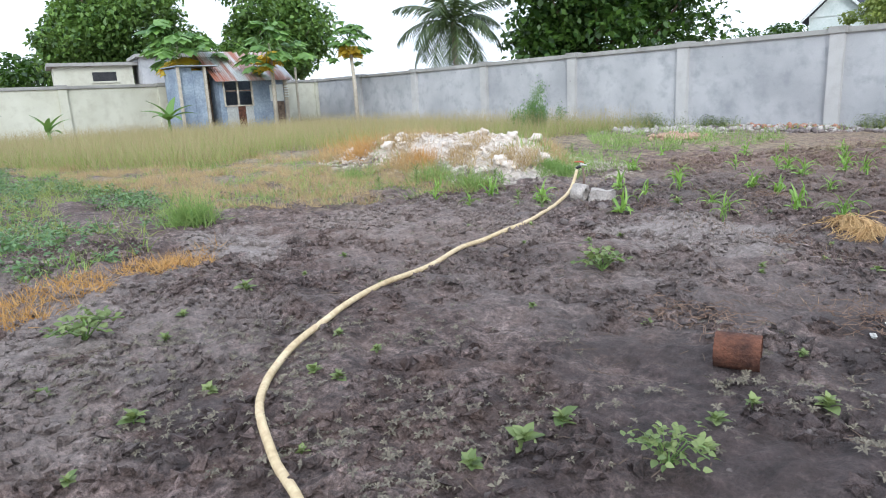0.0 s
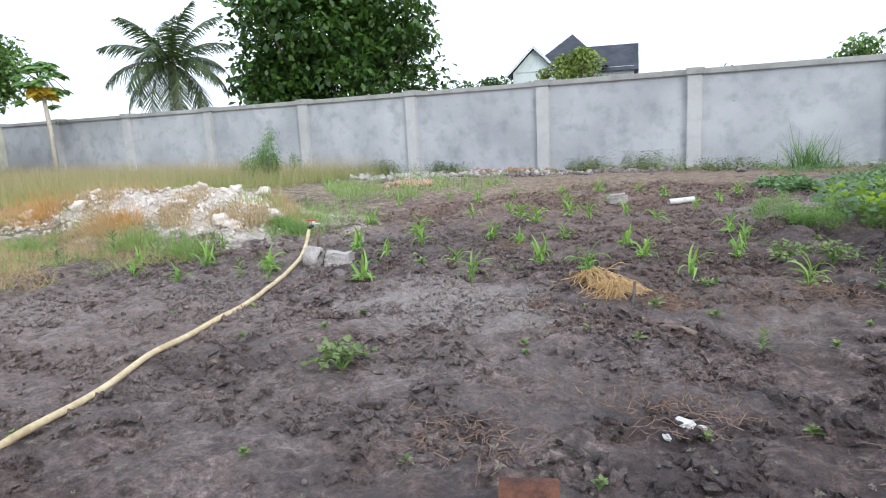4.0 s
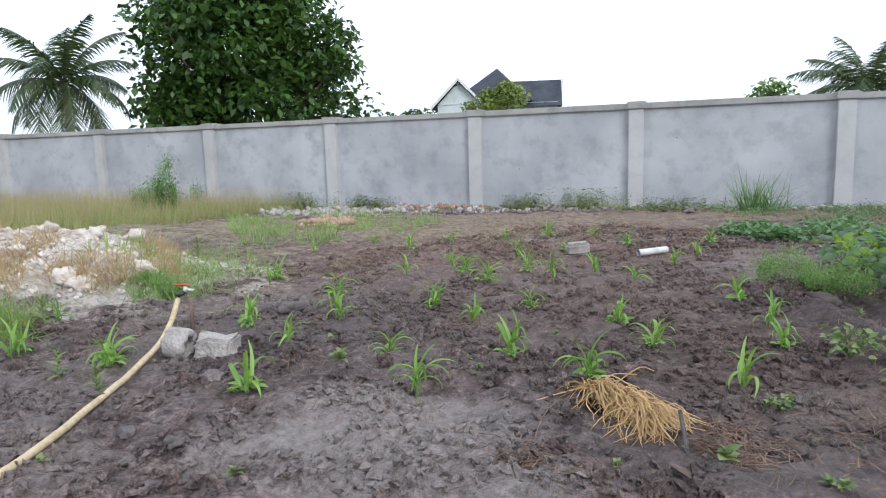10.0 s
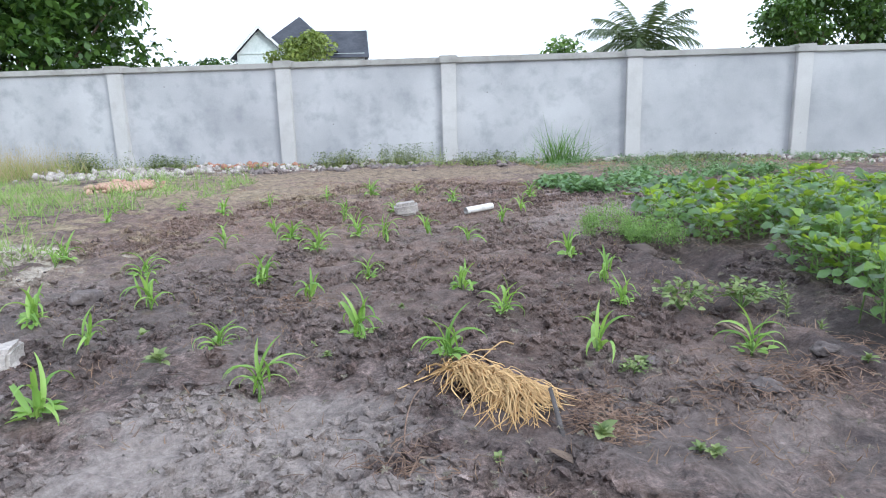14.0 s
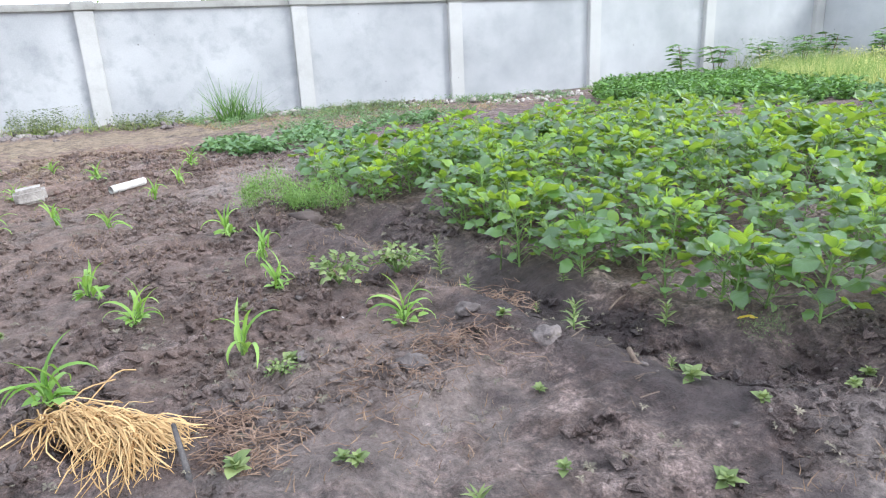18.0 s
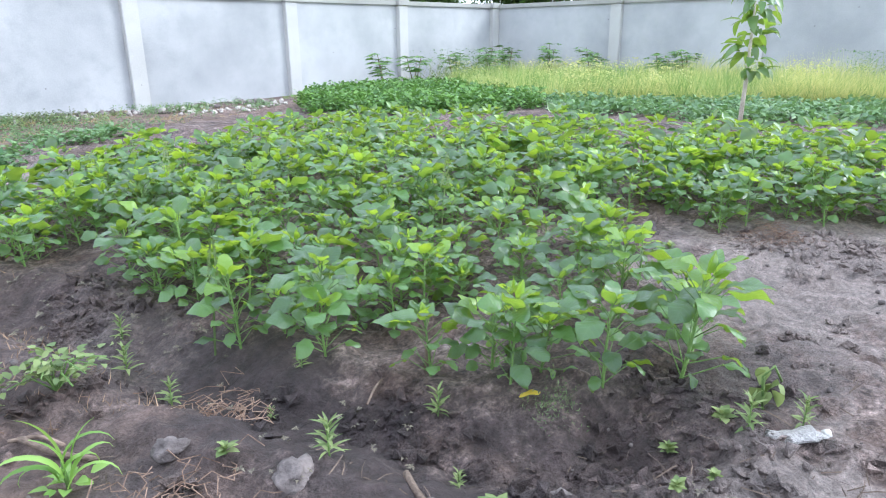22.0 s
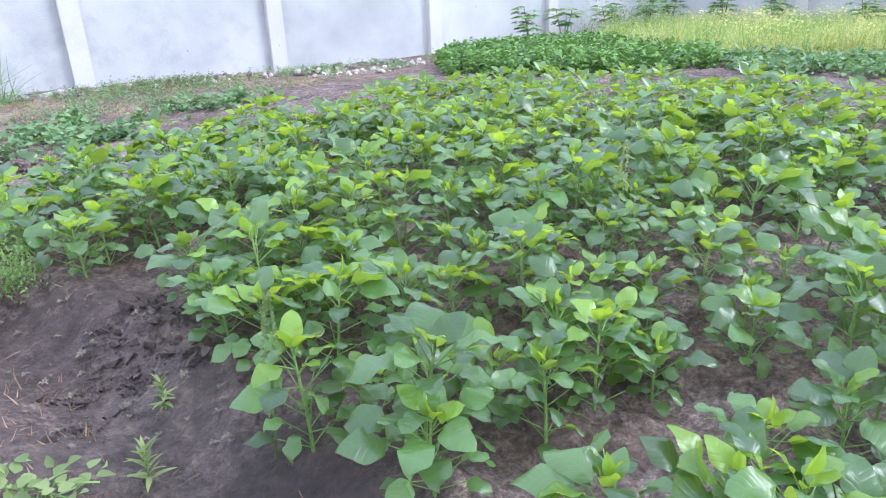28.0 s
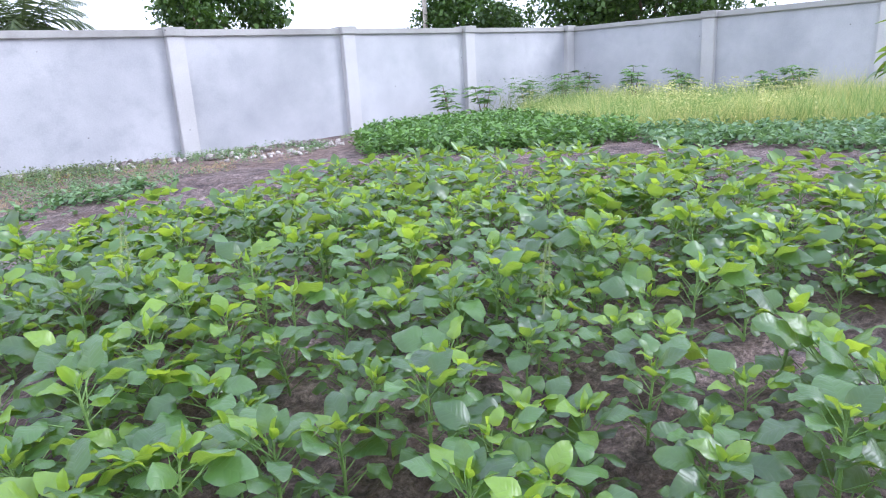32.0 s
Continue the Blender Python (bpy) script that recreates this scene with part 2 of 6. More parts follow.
DAMP = [(5.2, -12.0, 1.1, 1.2, 0.15), (4.4, -10.4, 1.6, 2.0, 0.2), (5.6, -15.4, 1.3, 1.4, 0.45), (2.9, -14.75, 0.4, 0.3, 0.5), (3.75, -17.15, 0.5, 0.25, 0.6), (7.6, -13.45, 0.45, 0.25, 0.6), (6.4, -12.1, 0.3, 0.6, 0.65), (6.95, -13.2, 0.6, 0.3, 0.5), (6.2, -11.3, 0.7, 1.6, 0.4), (6.6, -13.3, 0.9, 0.5, 0.5), (6.2, -15.8, 1.6, 1.2, 0.45), (4.9, -12.9, 0.7, 0.4, 0.35), (2.3, -11.7, 0.9, 1.0, 0.35), (6.3, -12.6, 0.35, 1.3, 0.7), (4.2, -15.6, 1.2, 1.2, 0.12), (3.0, -16.2, 0.8, 0.9, 0.15), (5.6, -10.6, 0.5, 0.9, 0.35)]


def wall_material(name, dark, light, stain):
    """Cement render: trowel clouds, darker damp patches, pinholes."""
    m, nt, b = shader(name, 0.9, 0.0, 0.2)
    p = position(nt)
    n1, n2, n3 = noise_node(nt, p, 0.55, 4, 0.55), noise_node(nt, p, 2.6, 5, 0.6), noise_node(nt, p, 38.0, 3, 0.7)
    col = ramp(nt, n1, [(0.32, dark), (0.68, light)])
    sep = nt.nodes.new("ShaderNodeSeparateXYZ")
    nt.links.new(p, sep.inputs[0])
    west = nt.nodes.new("ShaderNodeMapRange")
    for k, v in enumerate((5.0, 13.0, 1.0, 0.3)):
        west.inputs[k + 1].default_value = v
    nt.links.new(sep.outputs[0], west.inputs[0])
    col = blend(nt, arith(nt, "MULTIPLY", ramp(nt, n2, [(0.48, grey(0.0)), (0.72, grey(0.62))]), west.outputs[0]), col, stain)
    col = blend(nt, 0.3, col, ramp(nt, n3, [(0.3, grey(0.4)), (0.7, grey(0.6))]), "OVERLAY")
    spots = nt.nodes.new("ShaderNodeTexVoronoi")
    spots.inputs["Scale"].default_value = 2.2
    nt.links.new(p, spots.inputs["Vector"])
    col = blend(nt, ramp(nt, spots.outputs["Distance"], [(0.025, grey(0.7)), (0.045, grey(0.0))]), col, (0.12, 0.11, 0.1))
    nt.links.new(col, b.inputs["Base Color"])
    relief(nt, b, arith(nt, "ADD", n3, arith(nt, "MULTIPLY", n2, 2.0)), 0.25, 0.01)
    return m


SOIL = soil_material()
RENDER_WALL = wall_material("cement_render", (0.37, 0.375, 0.39), (0.54, 0.54, 0.55), (0.27, 0.28, 0.30))
PIER_MAT = wall_material("smooth_cement", (0.47, 0.46, 0.45), (0.58, 0.57, 0.56), (0.40, 0.39, 0.38))
COPING_MAT = wall_material("coping_cement", (0.33, 0.32, 0.30), (0.45, 0.44, 0.42), (0.2, 0.19, 0.17))
CREAM_WALL = wall_material("cream_render", (0.56, 0.55, 0.45), (0.68, 0.67, 0.57), (0.46, 0.44, 0.35))
LEAF_AMARANTH = foliage("amaranth_leaf", (0.026, 0.075, 0.03), (0.115, 0.235, 0.066), (0.5, 0.66, 0.03), 0.36, 0.42, spec=0.7, veins=True)
LEAF_YOUNG = foliage("young_amaranth_leaf", (0.09, 0.2, 0.025), (0.26, 0.43, 0.055), (0.62, 0.76, 0.04), 0.34, 0.5, spec=0.7, veins=True)
LEAF_YOUNG_FAR = foliage("young_amaranth_leaf_far", (0.09, 0.2, 0.025), (0.26, 0.43, 0.055), (0.62, 0.76, 0.04), 0.34, 0.5, island=True, spec=0.7)
LEAF_AMARANTH_FAR = foliage("amaranth_leaf_far", (0.026, 0.075, 0.03), (0.115, 0.235, 0.066), (0.5, 0.66, 0.03), 0.36, 0.42, island=True, spec=0.7)
STEM_GREEN = mottled("green_stem", (0.12, 0.22, 0.05), (0.22, 0.32, 0.1), 9, 0.5, vary=0.2)
CORN_LEAF = foliage("maize_leaf", (0.13, 0.27, 0.045), (0.34, 0.52, 0.13), (0.45, 0.62, 0.08), 0.45, 0.35)
WEED_LEAF = foliage("weed_leaf", (0.1, 0.155, 0.05), (0.28, 0.34, 0.13), (0.36, 0.44, 0.1), 0.6, 0.25)
SEEDLING = foliage("seedling_leaf", (0.085, 0.072, 0.056), (0.235, 0.205, 0.15), (0.2, 0.22, 0.12), 0.75, 0.1, island=True)
GRASS = foliage("grass_blade", (0.17, 0.24, 0.06), (0.42, 0.46, 0.17), (0.4, 0.45, 0.1), 0.7, 0.35, island=True, scale=1.0)
GRASS_GREEN = foliage("green_grass_blade", (0.14, 0.24, 0.065), (0.38, 0.48, 0.17), (0.3, 0.45, 0.07), 0.65, 0.35, island=True, scale=1.0)
GRASS_SEED = foliage("seeding_grass_blade", (0.34, 0.28, 0.14), (0.5, 0.43, 0.24), (0.5, 0.42, 0.2), 0.8, 0.3, island=True, scale=1.0)
GRASS_YELLOW = foliage("yellow_grass_blade", (0.36, 0.42, 0.1), (0.76, 0.7, 0.36), (0.75, 0.75, 0.25), 0.7, 0.45, island=True, scale=1.0)
GRASS_DRY = foliage("dry_grass_blade", (0.32, 0.22, 0.11), (0.6, 0.46, 0.25), (0.5, 0.38, 0.16), 0.8, 0.25, island=True, scale=1.0)
GRASS_ORANGE = foliage("orange_dead_grass", (0.42, 0.22, 0.06), (0.66, 0.42, 0.17), (0.6, 0.36, 0.1), 0.8, 0.25, island=True, scale=1.0)
DEAD_WEED = foliage("dead_weed", (0.17, 0.1, 0.068), (0.42, 0.29, 0.19), (0.35, 0.24, 0.13), 0.8, 0.15, island=True, scale=1.0)
STRAW = foliage("straw", (0.34, 0.2, 0.08), (0.72, 0.5, 0.24), (0.7, 0.5, 0.2), 0.7, 0.2, island=True, scale=2.0)
TREE_LEAF = foliage("mango_leaf", (0.012, 0.04, 0.008), (0.09, 0.17, 0.025), (0.12, 0.24, 0.02), 0.45, 0.2, island=True, scale=0.35)
FAR_LEAF = foliage("far_leaf", (0.03, 0.075, 0.02), (0.2, 0.33, 0.07), (0.3, 0.44, 0.06), 0.5, 0.2, island=True, scale=0.35)
PALM_LEAF = foliage("palm_leaf", (0.02, 0.045, 0.015), (0.11, 0.15, 0.05), (0.14, 0.18, 0.05), 0.45, 0.25, island=True, scale=0.6)
PALE_LEAF = foliage("pale_shrub_leaf", (0.1, 0.16, 0.03), (0.3, 0.36, 0.09), (0.35, 0.42, 0.08), 0.5, 0.3, island=True, scale=0.5)
VINE_LEAF = foliage("vine_leaf", (0.06, 0.14, 0.055), (0.22, 0.34, 0.15), (0.28, 0.45, 0.1), 0.45, 0.28, island=True, scale=1.0)
FEATHER_LEAF = foliage("feathery_leaf", (0.09, 0.19, 0.05), (0.27, 0.41, 0.12), (0.4, 0.55, 0.12), 0.6, 0.35, island=True, scale=1.0)
HERB_LEAF = foliage("herb_leaf", (0.04, 0.11, 0.022), (0.18, 0.33, 0.065), (0.2, 0.35, 0.05), 0.45, 0.25, island=True, scale=1.0)
PAPAYA_LEAF = foliage("papaya_leaf", (0.07, 0.16, 0.04), (0.24, 0.4, 0.1), (0.22, 0.38, 0.06), 0.5, 0.3, island=True, scale=0.6)
PAPAYA_OLD = foliage("yellowed_papaya_leaf", (0.65, 0.45, 0.04), (0.8, 0.62, 0.1), (0.85, 0.65, 0.08), 0.6, 0.5, island=True)
ROOT_FIBRE = mottled("root_fibre", (0.13, 0.08, 0.058), (0.33, 0.225, 0.165), 14.0, 0.95, bump=0.4)
SCRUB_LEAF = foliage("scrub_leaf", (0.06, 0.09, 0.04), (0.2, 0.24, 0.11), (0.2, 0.28, 0.08), 0.6, 0.2, island=True, scale=1.0)
DARK_WOOD = mottled("dark_wood", (0.04, 0.035, 0.035), (0.12, 0.108, 0.105), 10.0, 0.9, bump=0.6)
RED_EARTH = mottled("red_earth", (0.26, 0.12, 0.08), (0.44, 0.24, 0.17), 4.0, 0.95, bump=0.6, world_space=True)
BARK = mottled("bark", (0.1, 0.07, 0.05), (0.24, 0.18, 0.13), 3.0, 0.95, bump=0.8)
PALE_BARK = mottled("pale_bark", (0.42, 0.37, 0.3), (0.62, 0.56, 0.47), 5.0, 0.9, bump=0.5)
TWIG = mottled("dead_twig", (0.1, 0.07, 0.055), (0.27, 0.2, 0.155), 8.0, 0.95, bump=0.6, vary=0.3)
CORAL = mottled("coral_rubble", (0.5, 0.42, 0.35), (0.8, 0.73, 0.66), 3.0, 0.95, bump=0.6, world_space=True)
STONE = mottled("field_stone", (0.085, 0.07, 0.068), (0.23, 0.195, 0.185), 6.0, 0.95, bump=0.7, vary=0.25)
CONCRETE = mottled("concrete_lump", (0.28, 0.25, 0.23), (0.58, 0.53, 0.49), 7.0, 0.95, bump=0.7, vary=0.12)
CLOD = mottled("soil_clod", (0.04, 0.03, 0.028), (0.15, 0.118, 0.108), 1.6, 1.0, bump=0.8, world_space=True)
BRICK_RED = mottled("broken_brick", (0.34, 0.2, 0.14), (0.5, 0.35, 0.27), 6.0, 0.95, bump=0.6, vary=0.25)
HOSE = mottled("cream_hose", (0.5, 0.38, 0.21), (0.68, 0.55, 0.35), 4.0, 0.55, bump=0.15, world_space=True)
STEEL_RUST = mottled("rusted_steel", (0.045, 0.024, 0.02), (0.2, 0.085, 0.052), 9.0, 0.85, 0.25, 0.7)
RED_PLASTIC = mottled("red_plastic", (0.55, 0.06, 0.03), (0.7, 0.12, 0.06), 20, 0.45)
WHITE_PVC = mottled("white_pvc", (0.5, 0.48, 0.45), (0.74, 0.72, 0.7), 6, 0.4, bump=0.1)
SACK = mottled("dusty_sack", (0.36, 0.33, 0.29), (0.52, 0.48, 0.43), 12, 0.9)
GALVANISED = mottled("corrugated_sheet", (0.3, 0.34, 0.4), (0.5, 0.54, 0.6), 1.2, 0.5, 0.35, 0.2, world_space=True)
PAINTED_BOARD = mottled("weathered_blue_board", (0.2, 0.25, 0.33), (0.36, 0.42, 0.5), 1.5, 0.85, bump=0.3, world_space=True)
PALE_SHEET = mottled("pale_sheet", (0.36, 0.37, 0.36), (0.52, 0.53, 0.52), 2.0, 0.7, bump=0.3, world_space=True)
ROOF_DARK = mottled("dark_roof_tiles", (0.03, 0.033, 0.045), (0.07, 0.075, 0.09), 1.0, 0.75, world_space=True)
WHITE_PAINT = mottled("white_paint", (0.66, 0.68, 0.66), (0.8, 0.82, 0.8), 1.0, 0.8, bump=0.1, world_space=True)
MINT_PAINT = mottled("mint_paint", (0.6, 0.67, 0.64), (0.72, 0.78, 0.75), 1.0, 0.8, bump=0.1, world_space=True)
DARK_GAP = mottled("dark_glass", (0.02, 0.02, 0.022), (0.045, 0.045, 0.05), 2.0, 0.25, bump=0.05)
FOIL = mottled("crushed_clear_plastic", (0.24, 0.22, 0.21), (0.5, 0.48, 0.47), 14.0, 0.3, bump=0.8)


# ---- mesh helpers ----
def part(name, bm, material, parent, label=""):
    me = bpy.data.meshes.new(name)
    bm.to_mesh(me)
    bm.free()
    return placed(name, me, material, parent, label)


def placed(name, me, material, parent=None, label="", m=None):
    if material is not None and not me.materials:
        me.materials.append(material)
    ob = new(name, me)
    if parent is not None:
        ob.parent = parent
    if m is not None:
        ob.matrix_basis = m
    if label:
        ob["label"] = label
    return ob


def mesh(name, verts, faces, material, smooth=False):
    me = bpy.data.meshes.new(name)
    me.from_pydata([tuple(v) for v in verts], [], faces)
    me.materials.append(material)
    if smooth:
        me.polygons.foreach_set("use_smooth", [True] * len(me.polygons))
    me.update()
    return me


def mesh_array(name, verts, quads, material, smooth=False):
    """A mesh from numpy arrays of vertices and equal-sided faces."""
    me = bpy.data.meshes.new(name)
    n, k = quads.shape
    me.vertices.add(len(verts))
    me.vertices.foreach_set("co", np.ascontiguousarray(verts, dtype=np.float32).ravel())
    me.loops.add(n * k)
    me.loops.foreach_set("vertex_index", np.ascontiguousarray(quads, dtype=np.int32).ravel())
    me.polygons.add(n)
    me.polygons.foreach_set("loop_start", np.arange(0, n * k, k, dtype=np.int32))
    me.polygons.foreach_set("loop_total", np.full(n, k, dtype=np.int32))
    if smooth:
        me.polygons.foreach_set("use_smooth", np.ones(n, dtype=bool))
    me.update(calc_edges=True)
    me.materials.append(material)
    return me


def root(name, x, y, z, label, category, group="", turn=0.0, kind=""):
    ob = new(name)
    ob.empty_display_size = 0.1
    ob.matrix_basis = pose(x, y, z, 0, 0, turn)
    return tagged(ob, label, category, group, kind)


def box_bm(x0, x1, y0, y1, z0, z1, bevel=0.0):
    bm = bmesh.new()
    bmesh.ops.create_cube(bm, size=1.0)
    for v in bm.verts:
        v.co = Vector((x0 if v.co.x < 0 else x1, y0 if v.co.y < 0 else y1, z0 if v.co.z < 0 else z1))
    if bevel:
        bmesh.ops.bevel(bm, geom=bm.edges[:], offset=bevel, segments=2, affect="EDGES")
    return bm


def sweep(points, radii, sides=8, cap=True):
    """Vertices and faces of a tube through points."""
    pts = [Vector(p) for p in points]
    verts, faces = [], []
    up = Vector((0.03, 0.02, 1)).normalized()
    for i, p in enumerate(pts):
        d = (pts[min(i + 1, len(pts) - 1)] - pts[max(i - 1, 0)]).normalized()
        ref = up if abs(d.dot(up)) < 0.95 else Vector((1, 0, 0))
        a = d.cross(ref).normalized()
        b = d.cross(a)
        r = radii[i] if isinstance(radii, (list, tuple)) else radii
        for s in range(sides):
            w = 2 * math.pi * s / sides
            verts.append(p + a * (r * math.cos(w)) + b * (r * math.sin(w)))
    for i in range(len(pts) - 1):
        for s in range(sides):
            t = (s + 1) % sides
            faces.append((i * sides + s, i * sides + t, (i + 1) * sides + t, (i + 1) * sides + s))
    if cap:
        faces.append(tuple(range(sides))[::-1])
        faces.append(tuple((len(pts) - 1) * sides + s for s in range(sides)))
    return verts, faces


def join(pieces):
    verts, faces = [], []
    for v, f in pieces:
        k = len(verts)
        verts += list(v)
        faces += [tuple(i + k for i in q) for q in f]
    return verts, faces


def spline(points, steps):
    """Catmull-Rom through points."""
    p = [Vector(q) for q in points]
    p = [2 * p[0] - p[1], *p, 2 * p[-1] - p[-2]]
    out = []
    for i in range(1, len(p) - 2):
        for s in range(steps):
            t = s / steps
            out.append(0.5 * ((2 * p[i]) + (p[i + 1] - p[i - 1]) * t + (2 * p[i - 1] - 5 * p[i] + 4 * p[i + 1] - p[i + 2]) * t * t
                              + (3 * p[i] - p[i - 1] - 3 * p[i + 1] + p[i + 2]) * t ** 3))
    return out + [p[-2]]


def lump(rng, size, flat=0.7, rough=0.25, detail=2):
    """Bmesh of a broken stone."""
    bm = bmesh.new()
    bmesh.ops.create_icosphere(bm, subdivisions=detail, radius=1.0)
    off = Vector((rng.uniform(-50, 50), rng.uniform(-50, 50), rng.uniform(-50, 50)))
    for v in bm.verts:
        n = noise.noise(v.co * 1.3 + off) * rough * 2 + noise.noise(v.co * 3.1 + off) * rough
        v.co = v.co * (1 + n)
        v.co = Vector((v.co.x * size, v.co.y * size * 0.85, v.co.z * size * flat))
    return bm


# ---- ground ----
def lattice(x, y, seed):
    ix, iy = np.floor(x).astype(np.int64), np.floor(y).astype(np.int64)
    fx, fy = x - ix, y - iy
    fx, fy = fx * fx * (3 - 2 * fx), fy * fy * (3 - 2 * fy)

    def h(a, b):
        n = (a * 374761393 + b * 668265263 + seed * 1442695041) & 0xFFFFFFFF
        n = ((n ^ (n >> 13)) * 1274126177) & 0xFFFFFFFF
        return ((n ^ (n >> 16)) & 0xFFFF) / 65535.0 - 0.5

    return (h(ix, iy) * (1 - fx) + h(ix + 1, iy) * fx) * (1 - fy) + (h(ix, iy + 1) * (1 - fx) + h(ix + 1, iy + 1) * fx) * fy


HEAP = [(-2.6, -10.7, 1.5, 0.85, 0.42), (-1.0, -10.4, 1.1, 0.8, 0.34), (-0.45, -11.2, 0.7, 0.5, 0.26), (-3.5, -11.3, 1.1, 0.7, 0.2), (-4.7, -9.9, 0.8, 0.5, 0.3)]
FURROW = [(5.75, -9.9), (6.2, -11.4), (6.45, -12.5), (6.75, -13.2), (6.95, -13.35)]


def ground_height(x, y):
    """Height of the ground at arrays x, y."""
    x, y = np.asarray(x, float), np.asarray(y, float)
    near = np.exp(-(((x - 5) / 26) ** 2 + ((y + 10) / 24) ** 2) ** 2)
    z = near * (0.05 * lattice(x / 2.3, y / 2.3, 1) + 0.05 * lattice(x / 0.62, y / 0.62, 2) + 0.055 * lattice(x / 0.27, y / 0.27, 3)
                + 0.07 * np.abs(lattice(x / 0.13 + y / 0.4, y / 0.13, 4)) + 0.034 * lattice(x / 0.055, y / 0.055, 5))
    pits = lattice(x / 0.34 + 9.3, y / 0.34, 6)
    z = z - near * 0.09 * np.clip(pits - 0.2, 0, 1)
    for cx, cy, rx, ry, h in HEAP:
        z = z + h * np.exp(-(((x - cx) / rx) ** 2 + ((y - cy) / ry) ** 2) * 1.3)
    z = z - 0.012
    best = np.full(np.shape(x), 9.0)
    for (ax, ay), (bx, by) in zip(FURROW, FURROW[1:]):
        dx, dy = bx - ax, by - ay
        t = np.clip(((x - ax) * dx + (y - ay) * dy) / (dx * dx + dy * dy), 0, 1)
        best = np.minimum(best, np.hypot(x - ax - t * dx, y - ay - t * dy))
    z = z - 0.09 * np.exp(-(best / 0.17) ** 2) + 0.05 * np.exp(-((best - 0.36) / 0.14) ** 2)
    z = z - 0.08 / (1 + np.exp(-(y + 4.5) / 1.1)) - 0.03 * np.exp(-(y / 1.2) ** 2)
    return z


def gz(x, y):
    return float(ground_height(np.array([x]), np.array([y]))[0])


def axis_steps(lo, hi, fine, reach):
    mid = np.arange(lo, hi + fine / 2, fine)
    step, right = fine, []
    while (right[-1] if right else hi) < reach:
        step *= 1.09
        right.append((right[-1] if right else hi) + step)
    step, left = fine, []
    while (left[-1] if left else lo) > -reach:
        step *= 1.09
        left.append((left[-1] if left else lo) - step)
    return np.concatenate([left[::-1], mid, right])


def build_ground():
    xs, ys = axis_steps(0.0, 9.5, 0.036, 2500), axis_steps(-18.3, -8.0, 0.036, 2500)
    gx, gy = np.meshgrid(xs, ys)
    v = np.stack([gx.ravel(), gy.ravel(), ground_height(gx, gy).ravel()], 1)
    nx, ny = len(xs), len(ys)
    i = (np.arange(ny - 1)[:, None] * nx + np.arange(nx - 1)).ravel()
    me = mesh_array("ground", v, np.stack([i, i + 1, i + nx + 1, i + nx], 1), SOIL, True)
    tagged(placed("ground", me, None), "dark crumbly garden soil with dusty pale patches", "soil", kind="structure")


build_ground()

# ---- compound walls ----
BAY, PIER_W, WALL_TOP, COPING_H = 3.888, 0.33, 2.08, 0.13
WEST_X = -24.4
NORTH_PIERS = [-20.75, -16.63, -12.46, -8.345, -4.41, -0.43, 3.34, 7.43, 11.02, 14.85, 18.54, 22.62]


def boundary_wall(name, m, bays, face, pier_mat, label, first_pier=True, spots=None):
    """A rendered wall along local +x; its face looks to local -y, piers stand proud of it."""
    w = root(name, 0, 0, 0, label, "wall", kind="structure")
    w.matrix_basis = m
    rng = random.Random(len(name) + bays)
    spots = spots or [k * BAY for k in range(bays + 1)]
    for k in range(bays):
        a, b = spots[k] + PIER_W, spots[k + 1]
        if k == 0 and not first_pier:
            a = -0.05
        bm = box_bm(a, b, 0.13, 0.33, -0.5, WALL_TOP)
        part("panel", bm, face, w)
        c = part("coping", box_bm(a + 0.003, b - 0.003, 0.07, 0.39, WALL_TOP, WALL_TOP + COPING_H + rng.uniform(-0.012, 0.008), 0.012), COPING_MAT, w)
        c["label"] = "weathered cement coping"
    for k in range(0 if first_pier else 1, bays + 1):
        x = spots[k]
        part("pier", box_bm(x, x + PIER_W, 0, 0.36, -0.5, WALL_TOP - 0.002, 0.012), pier_mat, w, "smooth pale cement pier")
        part("pier_cap", box_bm(x - 0.035, x + PIER_W + 0.035, -0.035, 0.42, WALL_TOP, WALL_TOP + COPING_H + 0.035, 0.014), COPING_MAT, w)
    return w


boundary_wall("wall_north", pose(0, 0, 0), 11, RENDER_WALL, PIER_MAT, "grey cement rendered compound wall with pale piers and coping", spots=NORTH_PIERS)
corner = root("wall_corner", 0, 0, 0, "grey cement rendered wall return behind the shed", "wall", kind="structure")
part("panel", box_bm(-24.36, NORTH_PIERS[0] - 0.004, 0.13, 0.33, -0.5, WALL_TOP), RENDER_WALL, corner)
part("coping", box_bm(-24.36, NORTH_PIERS[0] - 0.04, 0.07, 0.39, WALL_TOP, WALL_TOP + COPING_H, 0.012), COPING_MAT, corner)
boundary_wall("wall_east", pose(22.82, 0, 0, 0, 0, -90), 9, RENDER_WALL, PIER_MAT, "grey cement rendered compound wall with pale piers", first_pier=False, spots=[0.17 + 3.9 * k for k in range(10)])
boundary_wall("wall_west", pose(WEST_X, BAY * -9, 0, 0, 0, 90), 9, CREAM_WALL, CREAM_WALL, "cream rendered boundary wall with narrow piers")
boundary_wall("wall_south", pose(22.75, BAY * -9, 0, 0, 0, 180), 12, RENDER_WALL, PIER_MAT, "grey cement rendered compound wall with pale piers")


